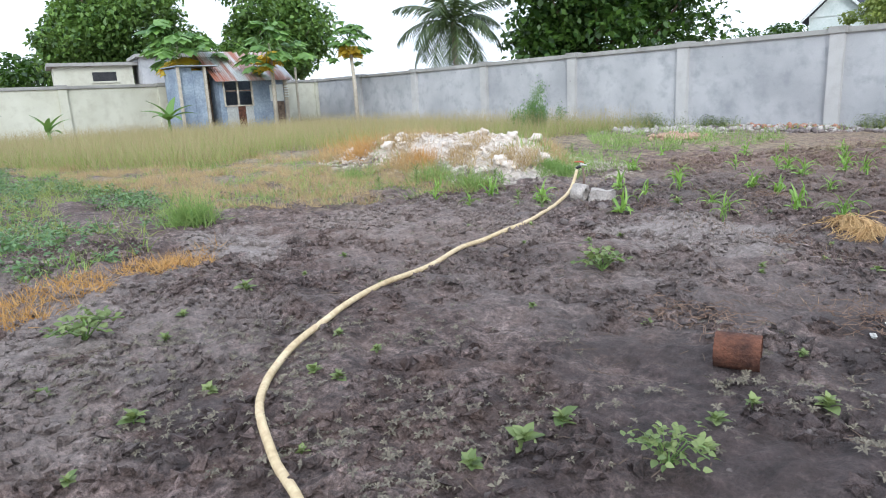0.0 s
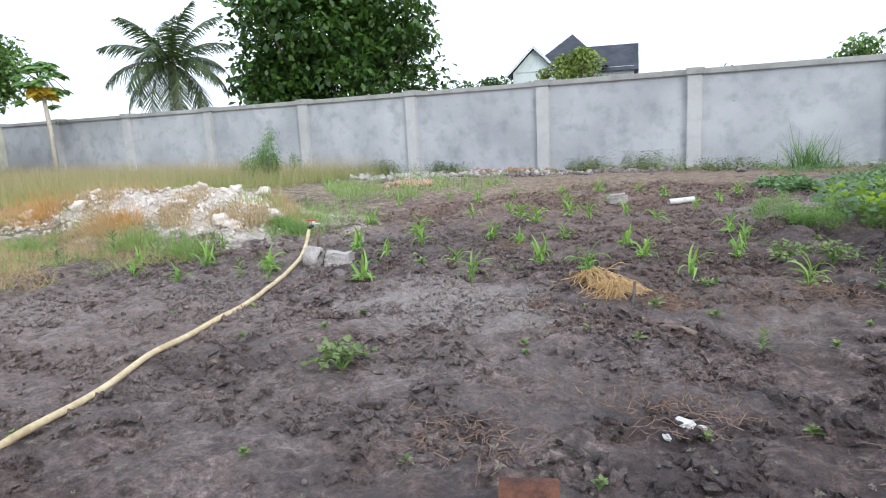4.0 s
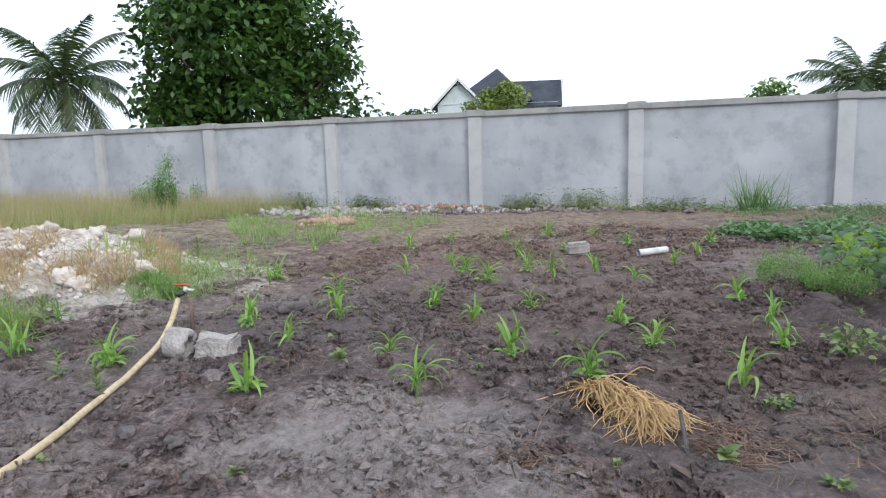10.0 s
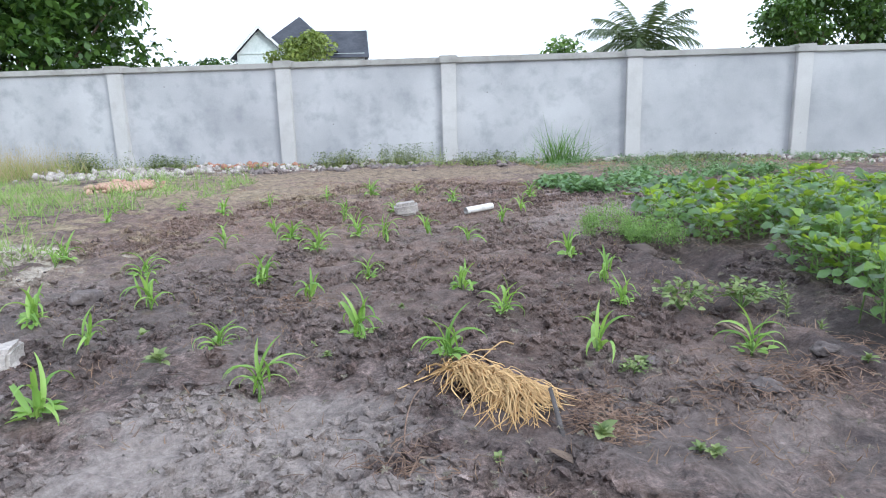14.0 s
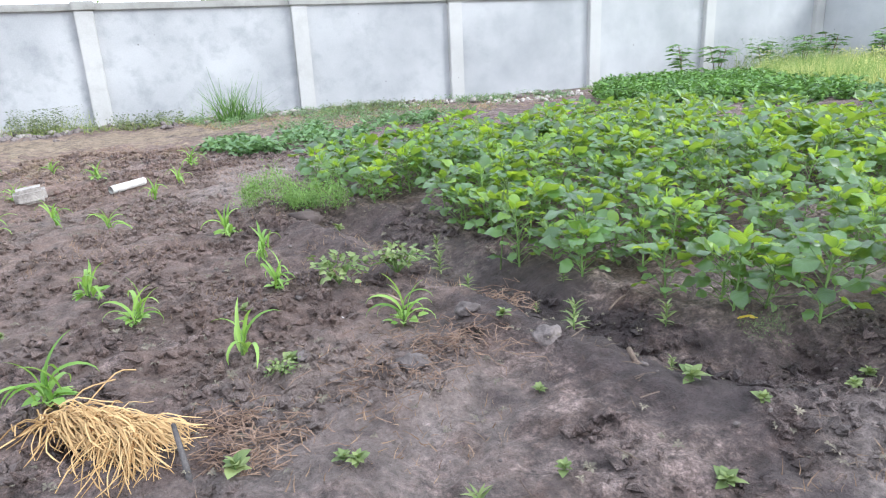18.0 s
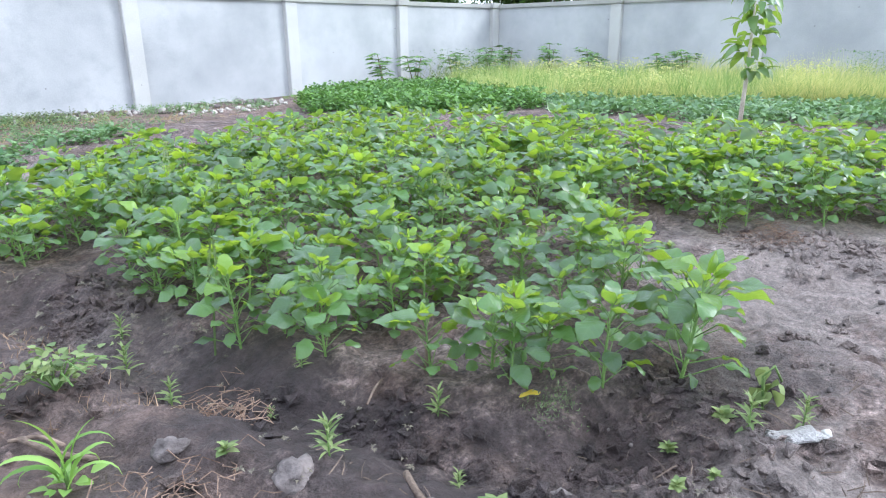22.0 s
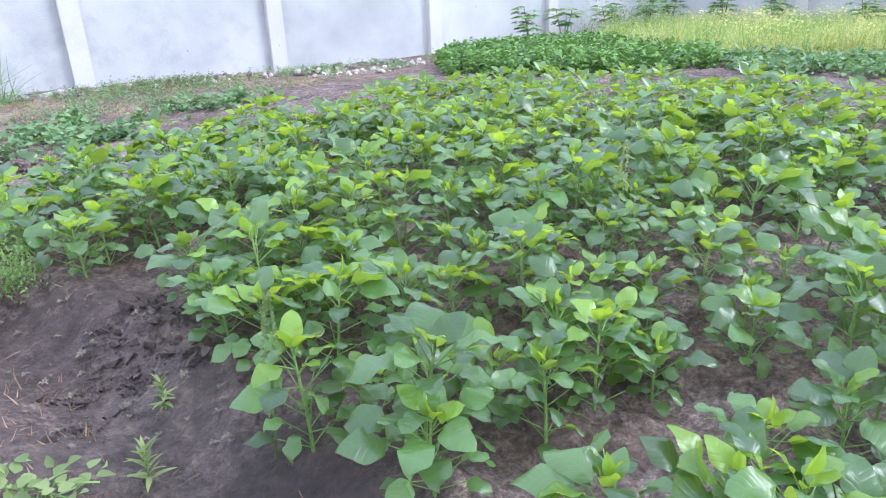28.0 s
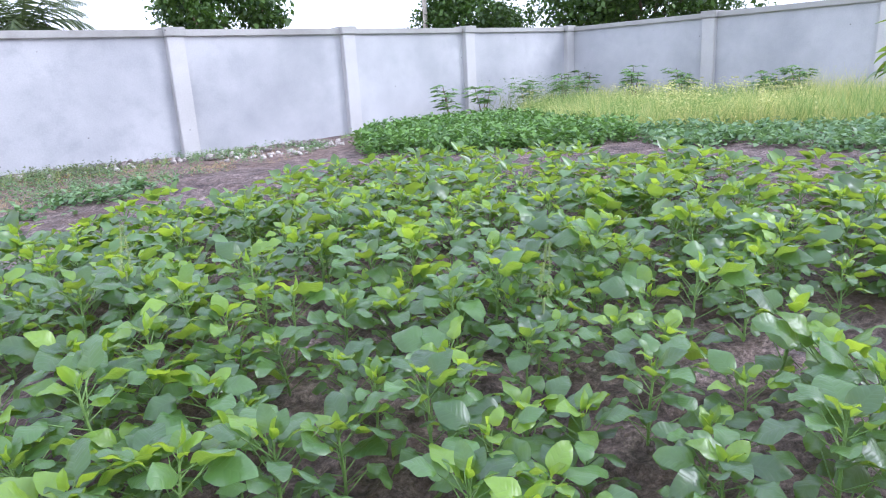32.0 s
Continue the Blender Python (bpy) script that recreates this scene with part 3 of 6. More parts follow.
# ---- plants: leaves ----
def broad_leaf(name, length, width, fold, curl, material, rows=8, wave=1.0, seed=0):
    """An egg-shaped blade from the origin along +y, quilted between its side veins, with a wavy margin."""
    rng = random.Random(seed)
    ph, tw = rng.uniform(0, 6.28), rng.uniform(-0.25, 0.25)
    verts, faces = [], []
    for i in range(rows + 1):
        t = i / rows
        half = width * 0.5 * (math.sin(math.pi * (0.96 * t + 0.02) ** 0.82) ** 0.62 if 0 < i < rows else 0.05)
        y, z = length * t * (1 - 0.08 * curl * t), length * (0.1 * math.sin(t * 2.2) - curl * t * t * 0.5)
        for u in (-1, -0.5, 0, 0.5, 1):
            a = abs(u)
            edge = wave * length * 0.05 * math.sin(t * 10 + ph + u * 1.7) * a * a
            quilt = 0.022 * width * math.sin((t - 0.22 * a) * 26) * (1 if a == 0.5 else 0)
            verts.append((half * u * (1 - 0.06 * fold * a), y - 0.05 * length * a * math.sin(math.pi * t), z + half * (fold * a - 0.38 * a * a) + edge + quilt + half * u * tw))
    for i in range(rows):
        for c in range(4):
            a = i * 5 + c
            faces.append((a, a + 1, a + 6, a + 5))
    return mesh(name, verts, faces, material, True)


def leaf_mesh(name, length, width, fold, curl, material, rows=5, tip=1.0, wave=0.0):
    """One blade from the origin along +y: folded at the midrib, curling down to the tip."""
    verts, faces = [], []
    for i in range(rows + 1):
        t = i / rows
        half = width * 0.5 * (math.sin(math.pi * min(1, t * 0.92 + 0.06) ** (0.66 * tip)) ** 0.7 if 0 < i < rows else 0.05)
        y, z = length * t * (1 - min(0.12 * curl, 0.2) * t), -curl * length * t * t * 0.55
        wz = wave * length * 0.05 * math.sin(t * 9)
        verts += [(-half, y, z + half * fold + wz), (0, y, z), (half, y, z + half * fold - wz)]
    for i in range(rows):
        a = i * 3
        faces += [(a, a + 1, a + 4, a + 3), (a + 1, a + 2, a + 5, a + 4)]
    return mesh(name, verts, faces, material, True)


def leaf_arrays(me):
    v = np.array([tuple(q.co) for q in me.vertices])
    f = np.array([tuple(p.vertices) for p in me.polygons])
    return v, f


def scatter_arrays(base, mats):
    """Vertices and faces of many copies of one small mesh at 4x4 matrices (n,4,4)."""
    v, f = base
    mats = np.asarray(mats)
    vv = np.einsum("nij,kj->nki", mats[:, :3, :3], v) + mats[:, None, :3, 3]
    ff = f[None] + (np.arange(len(mats)) * len(v))[:, None, None]
    return vv.reshape(-1, 3), ff.reshape(-1, f.shape[1])


def turn_matrices(pos, yaw, pitch, roll, size):
    """Stacked matrices: size, then roll about y, pitch about x, yaw about z, then the place."""
    n = len(pos)
    cy, sy, cp, sp, cr, sr = np.cos(yaw), np.sin(yaw), np.cos(pitch), np.sin(pitch), np.cos(roll), np.sin(roll)
    rz, rx, ry = np.zeros((n, 3, 3)), np.zeros((n, 3, 3)), np.zeros((n, 3, 3))
    rz[:, 0, 0], rz[:, 0, 1], rz[:, 1, 0], rz[:, 1, 1], rz[:, 2, 2] = cy, -sy, sy, cy, 1
    rx[:, 0, 0], rx[:, 1, 1], rx[:, 1, 2], rx[:, 2, 1], rx[:, 2, 2] = 1, cp, -sp, sp, cp
    ry[:, 0, 0], ry[:, 0, 2], ry[:, 2, 0], ry[:, 2, 2], ry[:, 1, 1] = cr, sr, -sr, cr, 1
    out = np.zeros((n, 4, 4))
    out[:, :3, :3] = rz @ rx @ ry * np.asarray(size).reshape(-1, 1, 1)
    out[:, :3, 3], out[:, 3, 3] = pos, 1
    return out


def stuff(name, sets, label, category, material):
    """One object of joined small pieces; sets: (mesh arrays, matrices)."""
    vs, fs, k = [], [], 0
    for base, mats in sets:
        v, f = scatter_arrays(base, mats)
        vs.append(v)
        fs.append(f + k)
        k += len(v)
    me = mesh_array(name, np.concatenate(vs), np.concatenate(fs), material, True)
    return tagged(placed(name, me, None), label, category, kind="stuff")


def inside(poly, x, y):
    x, y = np.asarray(x), np.asarray(y)
    hit = np.zeros(x.shape, bool)
    for (ax, ay), (bx, by) in zip(poly, poly[1:] + poly[:1]):
        cross = (ay > y) != (by > y)
        hit ^= cross & (x < (bx - ax) * (y - ay) / (by - ay + 1e-12) + ax)
    return hit


# ---- amaranth bed ----
BED = [(5.9, -8.9), (6.03, -9.65), (6.3, -10.45), (6.4, -11.05), (6.47, -11.65), (6.6, -12.02), (6.78, -12.36), (6.85, -12.66), (6.97, -12.98), (7.2, -13.24), (7.5, -13.38), (7.8, -13.3), (8.1, -12.95),
       (8.6, -12.5), (8.9, -12.1), (9.25, -11.75), (9.75, -12.1), (9.62, -12.6), (9.9, -13.0), (10.4, -13.4), (10.9, -15.5), (13.5, -15.5), (13.2, -12.2), (12.9, -10.6), (12.5, -9.0), (11.7, -7.2),
       (10.6, -6.5), (9.3, -6.7), (8.2, -7.1), (7.2, -7.6), (6.6, -7.9), (6.15, -8.25)]
AMARANTH_LEAVES = [broad_leaf("leaf", 0.13, 0.094, 0.26, 0.4, LEAF_AMARANTH, 9, 1.2, 1), broad_leaf("leaf", 0.12, 0.084, 0.38, 0.66, LEAF_AMARANTH, 9, 1.5, 2),
                   broad_leaf("leaf", 0.105, 0.068, 0.5, 0.4, LEAF_YOUNG, 8, 1.2, 3), broad_leaf("leaf", 0.065, 0.034, 0.9, 0.1, LEAF_YOUNG, 5, 0.6, 4), broad_leaf("leaf", 0.125, 0.086, 0.5, 0.2, LEAF_AMARANTH, 9, 1.3, 5)]
YOUNG = (2, 3)


def amaranth_plan(rng):
    """Stem and the leaves of one plant: which blade, its matrix, and the height of its node."""
    h = rng.uniform(0.23, 0.37)
    lean = Vector((rng.uniform(-0.1, 0.1), rng.uniform(-0.1, 0.1), 1)) * h
    leaves, yaw = [], rng.uniform(0, 360)
    tiers = [(0.1, 4, 0.1, -6, (0, 1), 0.62), (0.28, 4, 0.11, -4, (0, 1), 0.8), (0.48, 4, 0.11, 2, (0, 1), 0.95), (0.67, 5, 0.11, 8, (0, 1, 4), 1.08), (0.86, 5, 0.07, 16, (0, 4, 2), 1.05), (0.97, 4, 0.02, 36, (2, 2, 4), 0.9), (1.0, 2, 0.006, 60, (3, 3), 1.0)]
    for level, count, reach, pitch, kinds, size in tiers:
        for i in range(count - rng.randint(0, 1)):
            yaw += 137.5 + rng.uniform(-18, 18)
            t = min(1.0, level + rng.uniform(-0.07, 0.06))
            out = reach * rng.uniform(0.6, 1.2)
            p = lean * t + Vector((-math.sin(radians(yaw)) * out, math.cos(radians(yaw)) * out, out * rng.uniform(0.3, 0.9)))
            m = pose(p.x, p.y, p.z, pitch + rng.uniform(-20, 26), rng.uniform(-34, 34), yaw) @ Matrix.Scale(size * rng.uniform(0.68, 1.22), 4)
            leaves.append((rng.choice(kinds), m, t))
    return lean, leaves


def stem_arrays(lean, leaves):
    pieces = [sweep([(0, 0, -0.03), lean * 0.4 + Vector((0.006, -0.004, 0)), lean * 0.96], [0.007, 0.006, 0.0035], 5, False)]
    for _, m, t in leaves:
        pieces.append(sweep([lean * max(0.05, t - 0.08), m.translation], [0.0028, 0.0022], 3, False))
    return join(pieces)


def amaranth(rng, split):
    lean, leaves = amaranth_plan(rng)
    r = root("amaranth_plant", 0, 0, 0, "leafy green amaranth plant with broad glossy leaves growing in bed", "plant", "amaranth bed")
    part_mesh = mesh("stem", *stem_arrays(lean, leaves), STEM_GREEN, True)
    placed("stem", part_mesh, None, r)
    if split:
        for kind, m, _ in leaves:
            placed("leaf", AMARANTH_LEAVES[kind], None, r, m=m)
    else:
        for name, young, mat in (("foliage", False, LEAF_AMARANTH_FAR), ("young_foliage", True, LEAF_YOUNG_FAR)):
            vs, fs, k = [], [], 0
            for kind, m, _ in leaves:
                if (kind in YOUNG) == young:
                    v, f = scatter_arrays(leaf_arrays(AMARANTH_LEAVES[kind]), [np.array(m)])
                    vs.append(v)
                    fs.append(f + k)
                    k += len(v)
            placed(name, mesh_array(name, np.concatenate(vs), np.concatenate(fs), mat, True), None, r)
    return r


CORNER_PLANTS = [(7.46, -13.3, 1.25), (7.76, -13.22, 1.1), (7.2, -13.12, 0.95), (7.0, -12.84, 0.95), (8.05, -13.02, 1.0), (6.86, -12.56, 0.85)]


def plant_amaranth():
    rng = random.Random(11)
    nr = np.random.RandomState(12)
    gx, gy = np.meshgrid(np.arange(6, 15.2, 0.255), np.arange(-15.6, -5, 0.245))
    x = gx.ravel() + nr.uniform(-0.09, 0.09, gx.size)
    y = gy.ravel() + nr.uniform(-0.09, 0.09, gx.size)
    keep = inside(BED, x, y) & (nr.rand(gx.size) < 0.87) & (lattice(x / 0.5, y / 0.5, 123) > -0.37)
    # thin channel of bare soil through the bed
    keep &= ~((np.abs(y - (-9.2 - (x - 8.6) * 0.9)) < 0.16) & (x > 7.8) & (x < 10.2))
    for cx, cy, _ in CORNER_PLANTS:
        keep &= np.hypot(x - cx, y - cy) > 0.19
    spots = sorted([*zip(x[keep], y[keep]), *((cx, cy) for cx, cy, _ in CORNER_PLANTS)], key=lambda q: math.hypot(q[0] - 6.2, q[1] + 12.6))
    near = [amaranth(rng, True) for _ in range(7)]
    far = [amaranth(rng, False) for _ in range(7)]
    zs = ground_height(np.array([s[0] for s in spots]), np.array([s[1] for s in spots]))
    rest = []
    for i, ((px, py), z) in enumerate(zip(spots, zs)):
        s = rng.uniform(0.72, 1.05) if i < 60 else rng.uniform(0.75, 1.12)
        for cx, cy, size in CORNER_PLANTS:
            if math.hypot(px - cx, py - cy) < 0.01:
                s = size
        m = pose(px, py, float(z), rng.uniform(-5, 5), rng.uniform(-5, 5), rng.uniform(0, 360)) @ Matrix.Scale(s, 4)
        if i < 118:
            src = near[i % 7]
            if i < 7:
                src.matrix_basis = m
            else:
                copy_plant(src, m)
        elif i < 300:
            src = far[i % 7]
            if i < 125:
                far[i - 118].matrix_basis = m
            else:
                copy_plant(src, m)
        else:
            rest.append(np.array(m))
    plans = [amaranth_plan(rng) for _ in range(7)]
    for name, young, mat, label in (("amaranth_crop", False, LEAF_AMARANTH_FAR, "dense green amaranth crop filling the far bed"),
                                    ("amaranth_tips", True, LEAF_YOUNG_FAR, "bright young tips of the far amaranth crop")):
        vs, fs, k = [], [], 0
        for i, m in enumerate(rest):
            for kind, lm, _ in plans[i % 7][1]:
                if (kind in YOUNG) != young:
                    continue
                v, f = LEAF_BASE[kind]
                a = m @ np.array(lm)
                vs.append(v @ a[:3, :3].T + a[:3, 3])
                fs.append(f + k)
                k += len(v)
        me = mesh_array(name, np.concatenate(vs), np.concatenate(fs), mat, True)
        tagged(placed(name, me, None), label, "crop", kind="stuff")


def copy_plant(src, m):
    """copy_thing for a source that already stands at a pose of its own scale."""
    c = copy_thing(src, pose(0, 0, 0))
    c.matrix_basis = m
    return c


LEAF_BASE = [leaf_arrays(leaf_mesh("far_leaf", le, wi, fo, cu, None, 4)) for le, wi, fo, cu in
             ((0.125, 0.096, 0.25, 0.2), (0.115, 0.084, 0.4, 0.4), (0.1, 0.07, 0.4, 0.2), (0.065, 0.036, 0.7, 0.1), (0.12, 0.088, 0.5, 0.0))]
plant_amaranth()

# ---- maize seedlings ----
def strap(length, width, bend, rows=9):
    """A ribbon leaf that starts along +y and arches over by bend degrees, keeled along its middle."""
    verts, faces, y, z = [], [], 0.0, 0.0
    for i in range(rows + 1):
        t = i / rows
        a = -radians(bend) * t ** 1.4
        half = width * 0.5 * min(1, 0.45 + 2.2 * t) * (1 - t ** 2.6) + 0.0008
        verts += [(-half, y - math.sin(a) * half * 0.5, z + math.cos(a) * half * 0.5), (0, y, z), (half, y - math.sin(a) * half * 0.5, z + math.cos(a) * half * 0.5)]
        y, z = y + math.cos(a) * length / rows, z + math.sin(a) * length / rows
    for i in range(rows):
        k = i * 3
        faces += [(k, k + 1, k + 4, k + 3), (k + 1, k + 2, k + 5, k + 4)]
    return mesh("leaf", verts, faces, CORN_LEAF, True)


STRAPS = [strap(0.23, 0.021, 165), strap(0.23, 0.021, 120), strap(0.19, 0.018, 60), strap(0.2, 0.02, 200)]
BASE_LEAF = leaf_mesh("seedling_leaf", 0.05, 0.03, 0.4, 0.4, CORN_LEAF, 4)


def maize(rng, leafy):
    r = root("maize_seedling", 0, 0, 0, "young pale green maize seedling with arching leaves in soil", "maize", "maize seedlings")
    h = rng.uniform(0.05, 0.085)
    placed("stalk", mesh("stalk", *sweep([(0, 0, -0.03), (0.003, 0, h * 0.6), (0.004, 0.002, h * 1.3)], [0.007, 0.006, 0.0035], 6), STEM_GREEN, True), None, r)
    yaw, n = rng.uniform(0, 360), rng.randint(7, 10)
    for i in range(n):
        t = i / (n - 1)
        yaw += 180 + rng.uniform(-45, 45)
        k = 2 if t > 0.72 else rng.choice((0, 3)) if t < 0.45 else rng.choice((0, 1))
        placed("leaf", STRAPS[k], None, r, m=pose(rng.gauss(0.003, 0.012), rng.gauss(0.001, 0.012), h * (0.1 + 0.9 * t), 72 + 13 * t + rng.uniform(-16, 8), rng.uniform(-20, 20), yaw) @ Matrix.Scale(rng.uniform(0.75, 1.1), 4))
    if leafy:
        for i in range(15):
            a = rng.uniform(0, 360)
            d = rng.uniform(0.01, 0.06)
            placed("leaf", BASE_LEAF, None, r, m=pose(-math.sin(radians(a)) * d, math.cos(radians(a)) * d, 0.02 + 0.02 * rng.random(), rng.uniform(0, 35), rng.uniform(-20, 20), a) @ Matrix.Scale(rng.uniform(0.8, 1.3), 4))
    return r


MAIZE = [(1.86, -11.87), (2.38, -12.25), (3.05, -12.18), (3.46, -12.78), (3.73, -12.0), (3.31, -11.4), (4.48, -11.68), (4.22, -12.42), (4.91, -12.28), (4.23, -11.1), (5.19, -10.91), (5.18, -11.54),
         (4.22, -9.48), (3.57, -10.8), (2.83, -10.88), (2.18, -9.92), (1.93, -10.77), (2.37, -11.56), (0.92, -10.19), (1.03, -10.46), (2.64, -12.96), (1.56, -12.79), (0.87, -12.87), (3.0, -10.03),
         (2.88, -8.47), (3.22, -9.39), (3.82, -9.14), (3.31, -7.86), (3.96, -7.25), (3.42, -6.26), (2.8, -6.34), (1.71, -7.32), (0.15, -8.24), (4.54, -8.58), (5.02, -10.17), (1.36, -7.94), (2.24, -6.55),
         (2.64, -9.54), (3.51, -9.63), (5.65, -12.21), (2.39, -9.22), (0.81, -12.76), (1.0, -13.29), (0.42, -13.26), (1.44, -12.66), (0.27, -12.04), (-0.2, -12.7), (4.75, -8.0), (4.9, -7.1), (0.6, -7.4)]
TALL_MAIZE = {0, 3, 4, 7, 8}


def plant_maize():
    rng = random.Random(21)
    kinds = [maize(rng, k % 2 == 0) for k in range(7)]
    for i, (x, y) in enumerate(MAIZE):
        m = pose(x, y, gz(x, y), rng.uniform(-8, 8), rng.uniform(-8, 8), rng.uniform(0, 360)) @ Matrix.Scale(rng.uniform(1.12, 1.26) if i in TALL_MAIZE else rng.uniform(0.85, 1.2), 4)
        if i < 7:
            kinds[i].matrix_basis = m
        else:
            copy_plant(kinds[i % 7], m)


plant_maize()

# ---- broad weeds ----
WEED_BLADES = [leaf_mesh("leaf", 0.075, 0.05, 0.3, 0.5, WEED_LEAF, 4), leaf_mesh("leaf", 0.055, 0.034, 0.4, 0.3, WEED_LEAF, 4), leaf_mesh("leaf", 0.09, 0.02, 0.4, 0.5, WEED_LEAF, 4, 0.8), leaf_mesh("leaf", 0.045, 0.036, 0.3, 0.4, WEED_LEAF, 4)]


def weed(rng, style):
    names = {"rosette": "low green broadleaf weed rosette growing on bare soil", "narrow": "small upright weed with narrow grey-green leaves on soil",
             "spread": "spreading clump of dull green creeping weed on soil"}
    r = root("weed_" + style, 0, 0, 0, names[style], "weed", "weeds on the soil")
    yaw = 0.0
    if style == "spread":
        for i in range(13):
            a = radians(i * 27.7 + rng.uniform(-12, 12))
            d = Vector((math.cos(a), math.sin(a), 0)) * rng.uniform(0.05, 0.16)
            top = rng.uniform(0.04, 0.12)
            placed("stem", mesh("stem", *sweep([(0, 0, 0), d * 0.5 + Vector((0, 0, top)), d + Vector((0, 0, top * 0.8))], 0.0028, 4), STEM_GREEN), None, r)
            for j in range(9):
                t = 0.15 + 0.11 * j
                p = d * t + Vector((rng.gauss(0, 0.012), rng.gauss(0, 0.012), top * rng.uniform(0.7, 1.25)))
                placed("leaf", WEED_BLADES[rng.choice((1, 3, 3))], None, r, m=pose(p.x, p.y, p.z, rng.uniform(-25, 50), rng.uniform(-40, 40), math.degrees(a) - 90 + rng.uniform(-90, 90)) @ Matrix.Scale(rng.uniform(0.5, 0.85), 4))
        return r
    h = 0.03 if style == "rosette" else 0.13
    placed("stem", mesh("stem", *sweep([(0, 0, -0.02), (0.004, 0.003, h)], [0.004, 0.0025], 5), STEM_GREEN), None, r)
    for i in range(13 if style == "rosette" else 24):
        yaw += 137
        t = i / (13 if style == "rosette" else 23)
        k = rng.choice((0, 1)) if style == "rosette" else 2
        placed("leaf", WEED_BLADES[k], None, r, m=pose(0, 0, h * t + 0.01, rng.uniform(5, 35) + 40 * t, rng.uniform(-15, 15), yaw + rng.uniform(-20, 20)) @ Matrix.Scale(rng.uniform(0.7, 1.15) * (1 - 0.3 * t), 4))
    return r


ROSETTES = [(3.89, -11.51, 0.8), (3.64, -12.34, 0.8), (4.81, -13.08, 1.7), (5.16, -13.2, 1.0), (5.09, -12.42, 1.2), (3.53, -12.19, 0.9), (5.91, -13.01, 0.8), (6.39, -13.27, 1.4), (6.46, -13.52, 1.0),
            (5.73, -13.47, 1.0), (6.13, -13.71, 1.2), (5.75, -10.5, 1.6), (4.44, -13.27, 0.8), (3.09, -13.66, 0.9), (2.37, -13.88, 1.0), (5.13, -13.14, 0.9), (6.01, -12.51, 1.0), (4.97, -11.76, 1.1),
            (7.08, -13.44, 1.0), (7.24, -13.54, 1.2), (6.95, -13.64, 0.9), (6.77, -13.6, 0.9), (8.99, -12.54, 1.1), (9.24, -12.1, 0.9), (2.69, -14.32, 1.0), (3.18, -14.17, 0.9), (1.83, -14.08, 0.8),
            (4.83, -13.7, 1.0), (4.54, -13.65, 0.8), (5.26, -14.72, 0.9), (5.6, -14.49, 1.0), (4.98, -15.1, 0.8), (3.77, -15.44, 0.9), (2.68, -15.63, 0.8), (4.34, -15.26, 0.8), (2.23, -16.32, 2.0),
            (3.39, -17.03, 1.2), (3.46, -17.35, 1.4), (3.62, -16.66, 1.2), (3.75, -16.62, 1.2), (4.61, -16.43, 1.7), (4.65, -16.28, 1.7), (4.61, -16.68, 1.3), (5.04, -15.97, 1.1), (5.09, -15.81, 1.1),
            (5.26, -15.62, 1.5), (5.09, -16.12, 1.1), (4.11, -17.0, 0.8), (3.58, -16.31, 0.9), (3.36, -16.37, 0.8), (2.97, -17.56, 1.4), (2.64, -16.95, 1.2), (2.41, -16.77, 1.0), (3.78, -17.64, 1.1),
            (2.13, -15.86, 0.8), (1.93, -15.42, 0.9), (4.29, -13.94, 1.0), (4.35, -14.07, 0.8), (2.9, -12.5, 1.7), (2.57, -12.03, 1.5)]
NARROWS = [(6.25, -12.71, 1.2), (6.11, -11.5, 1.1), (6.13, -11.86, 1.0), (6.35, -12.21, 0.5), (6.53, -13.0, 0.6), (6.24, -11.12, 1.0), (6.58, -12.09, 0.7), (6.74, -12.71, 1.0), (7.27, -13.62, 1.1),
           (5.41, -13.54, 1.1), (7.49, -13.73, 1.0), (1.43, -13.01, 1.4), (1.87, -13.16, 1.4), (-0.97, -12.4, 2.2), (-0.72, -13.2, 1.6), (0.28, -12.17, 1.8), (-1.2, -8.8, 2.0)]
SPREADS = [(3.55, -14.53, 1.5), (5.5, -11.54, 1.5), (5.81, -11.62, 1.4), (2.33, -17.25, 1.5), (5.05, -16.28, 1.0), (5.03, -12.5, 0.6)]


def plant_weeds():
    rng = random.Random(31)
    for style, spots in (("rosette", ROSETTES), ("narrow", NARROWS), ("spread", SPREADS)):
        kinds = [weed(rng, style) for _ in range(3)]
        for i, (x, y, s) in enumerate(spots):
            m = pose(x, y, gz(x, y), 0, 0, rng.uniform(0, 360)) @ Matrix.Scale(s * {"narrow": 0.75, "rosette": 0.62, "spread": 0.85}[style], 4)
            if i < 3:
                kinds[i].matrix_basis = m
            else:
                copy_plant(kinds[i % 3], m)


plant_weeds()

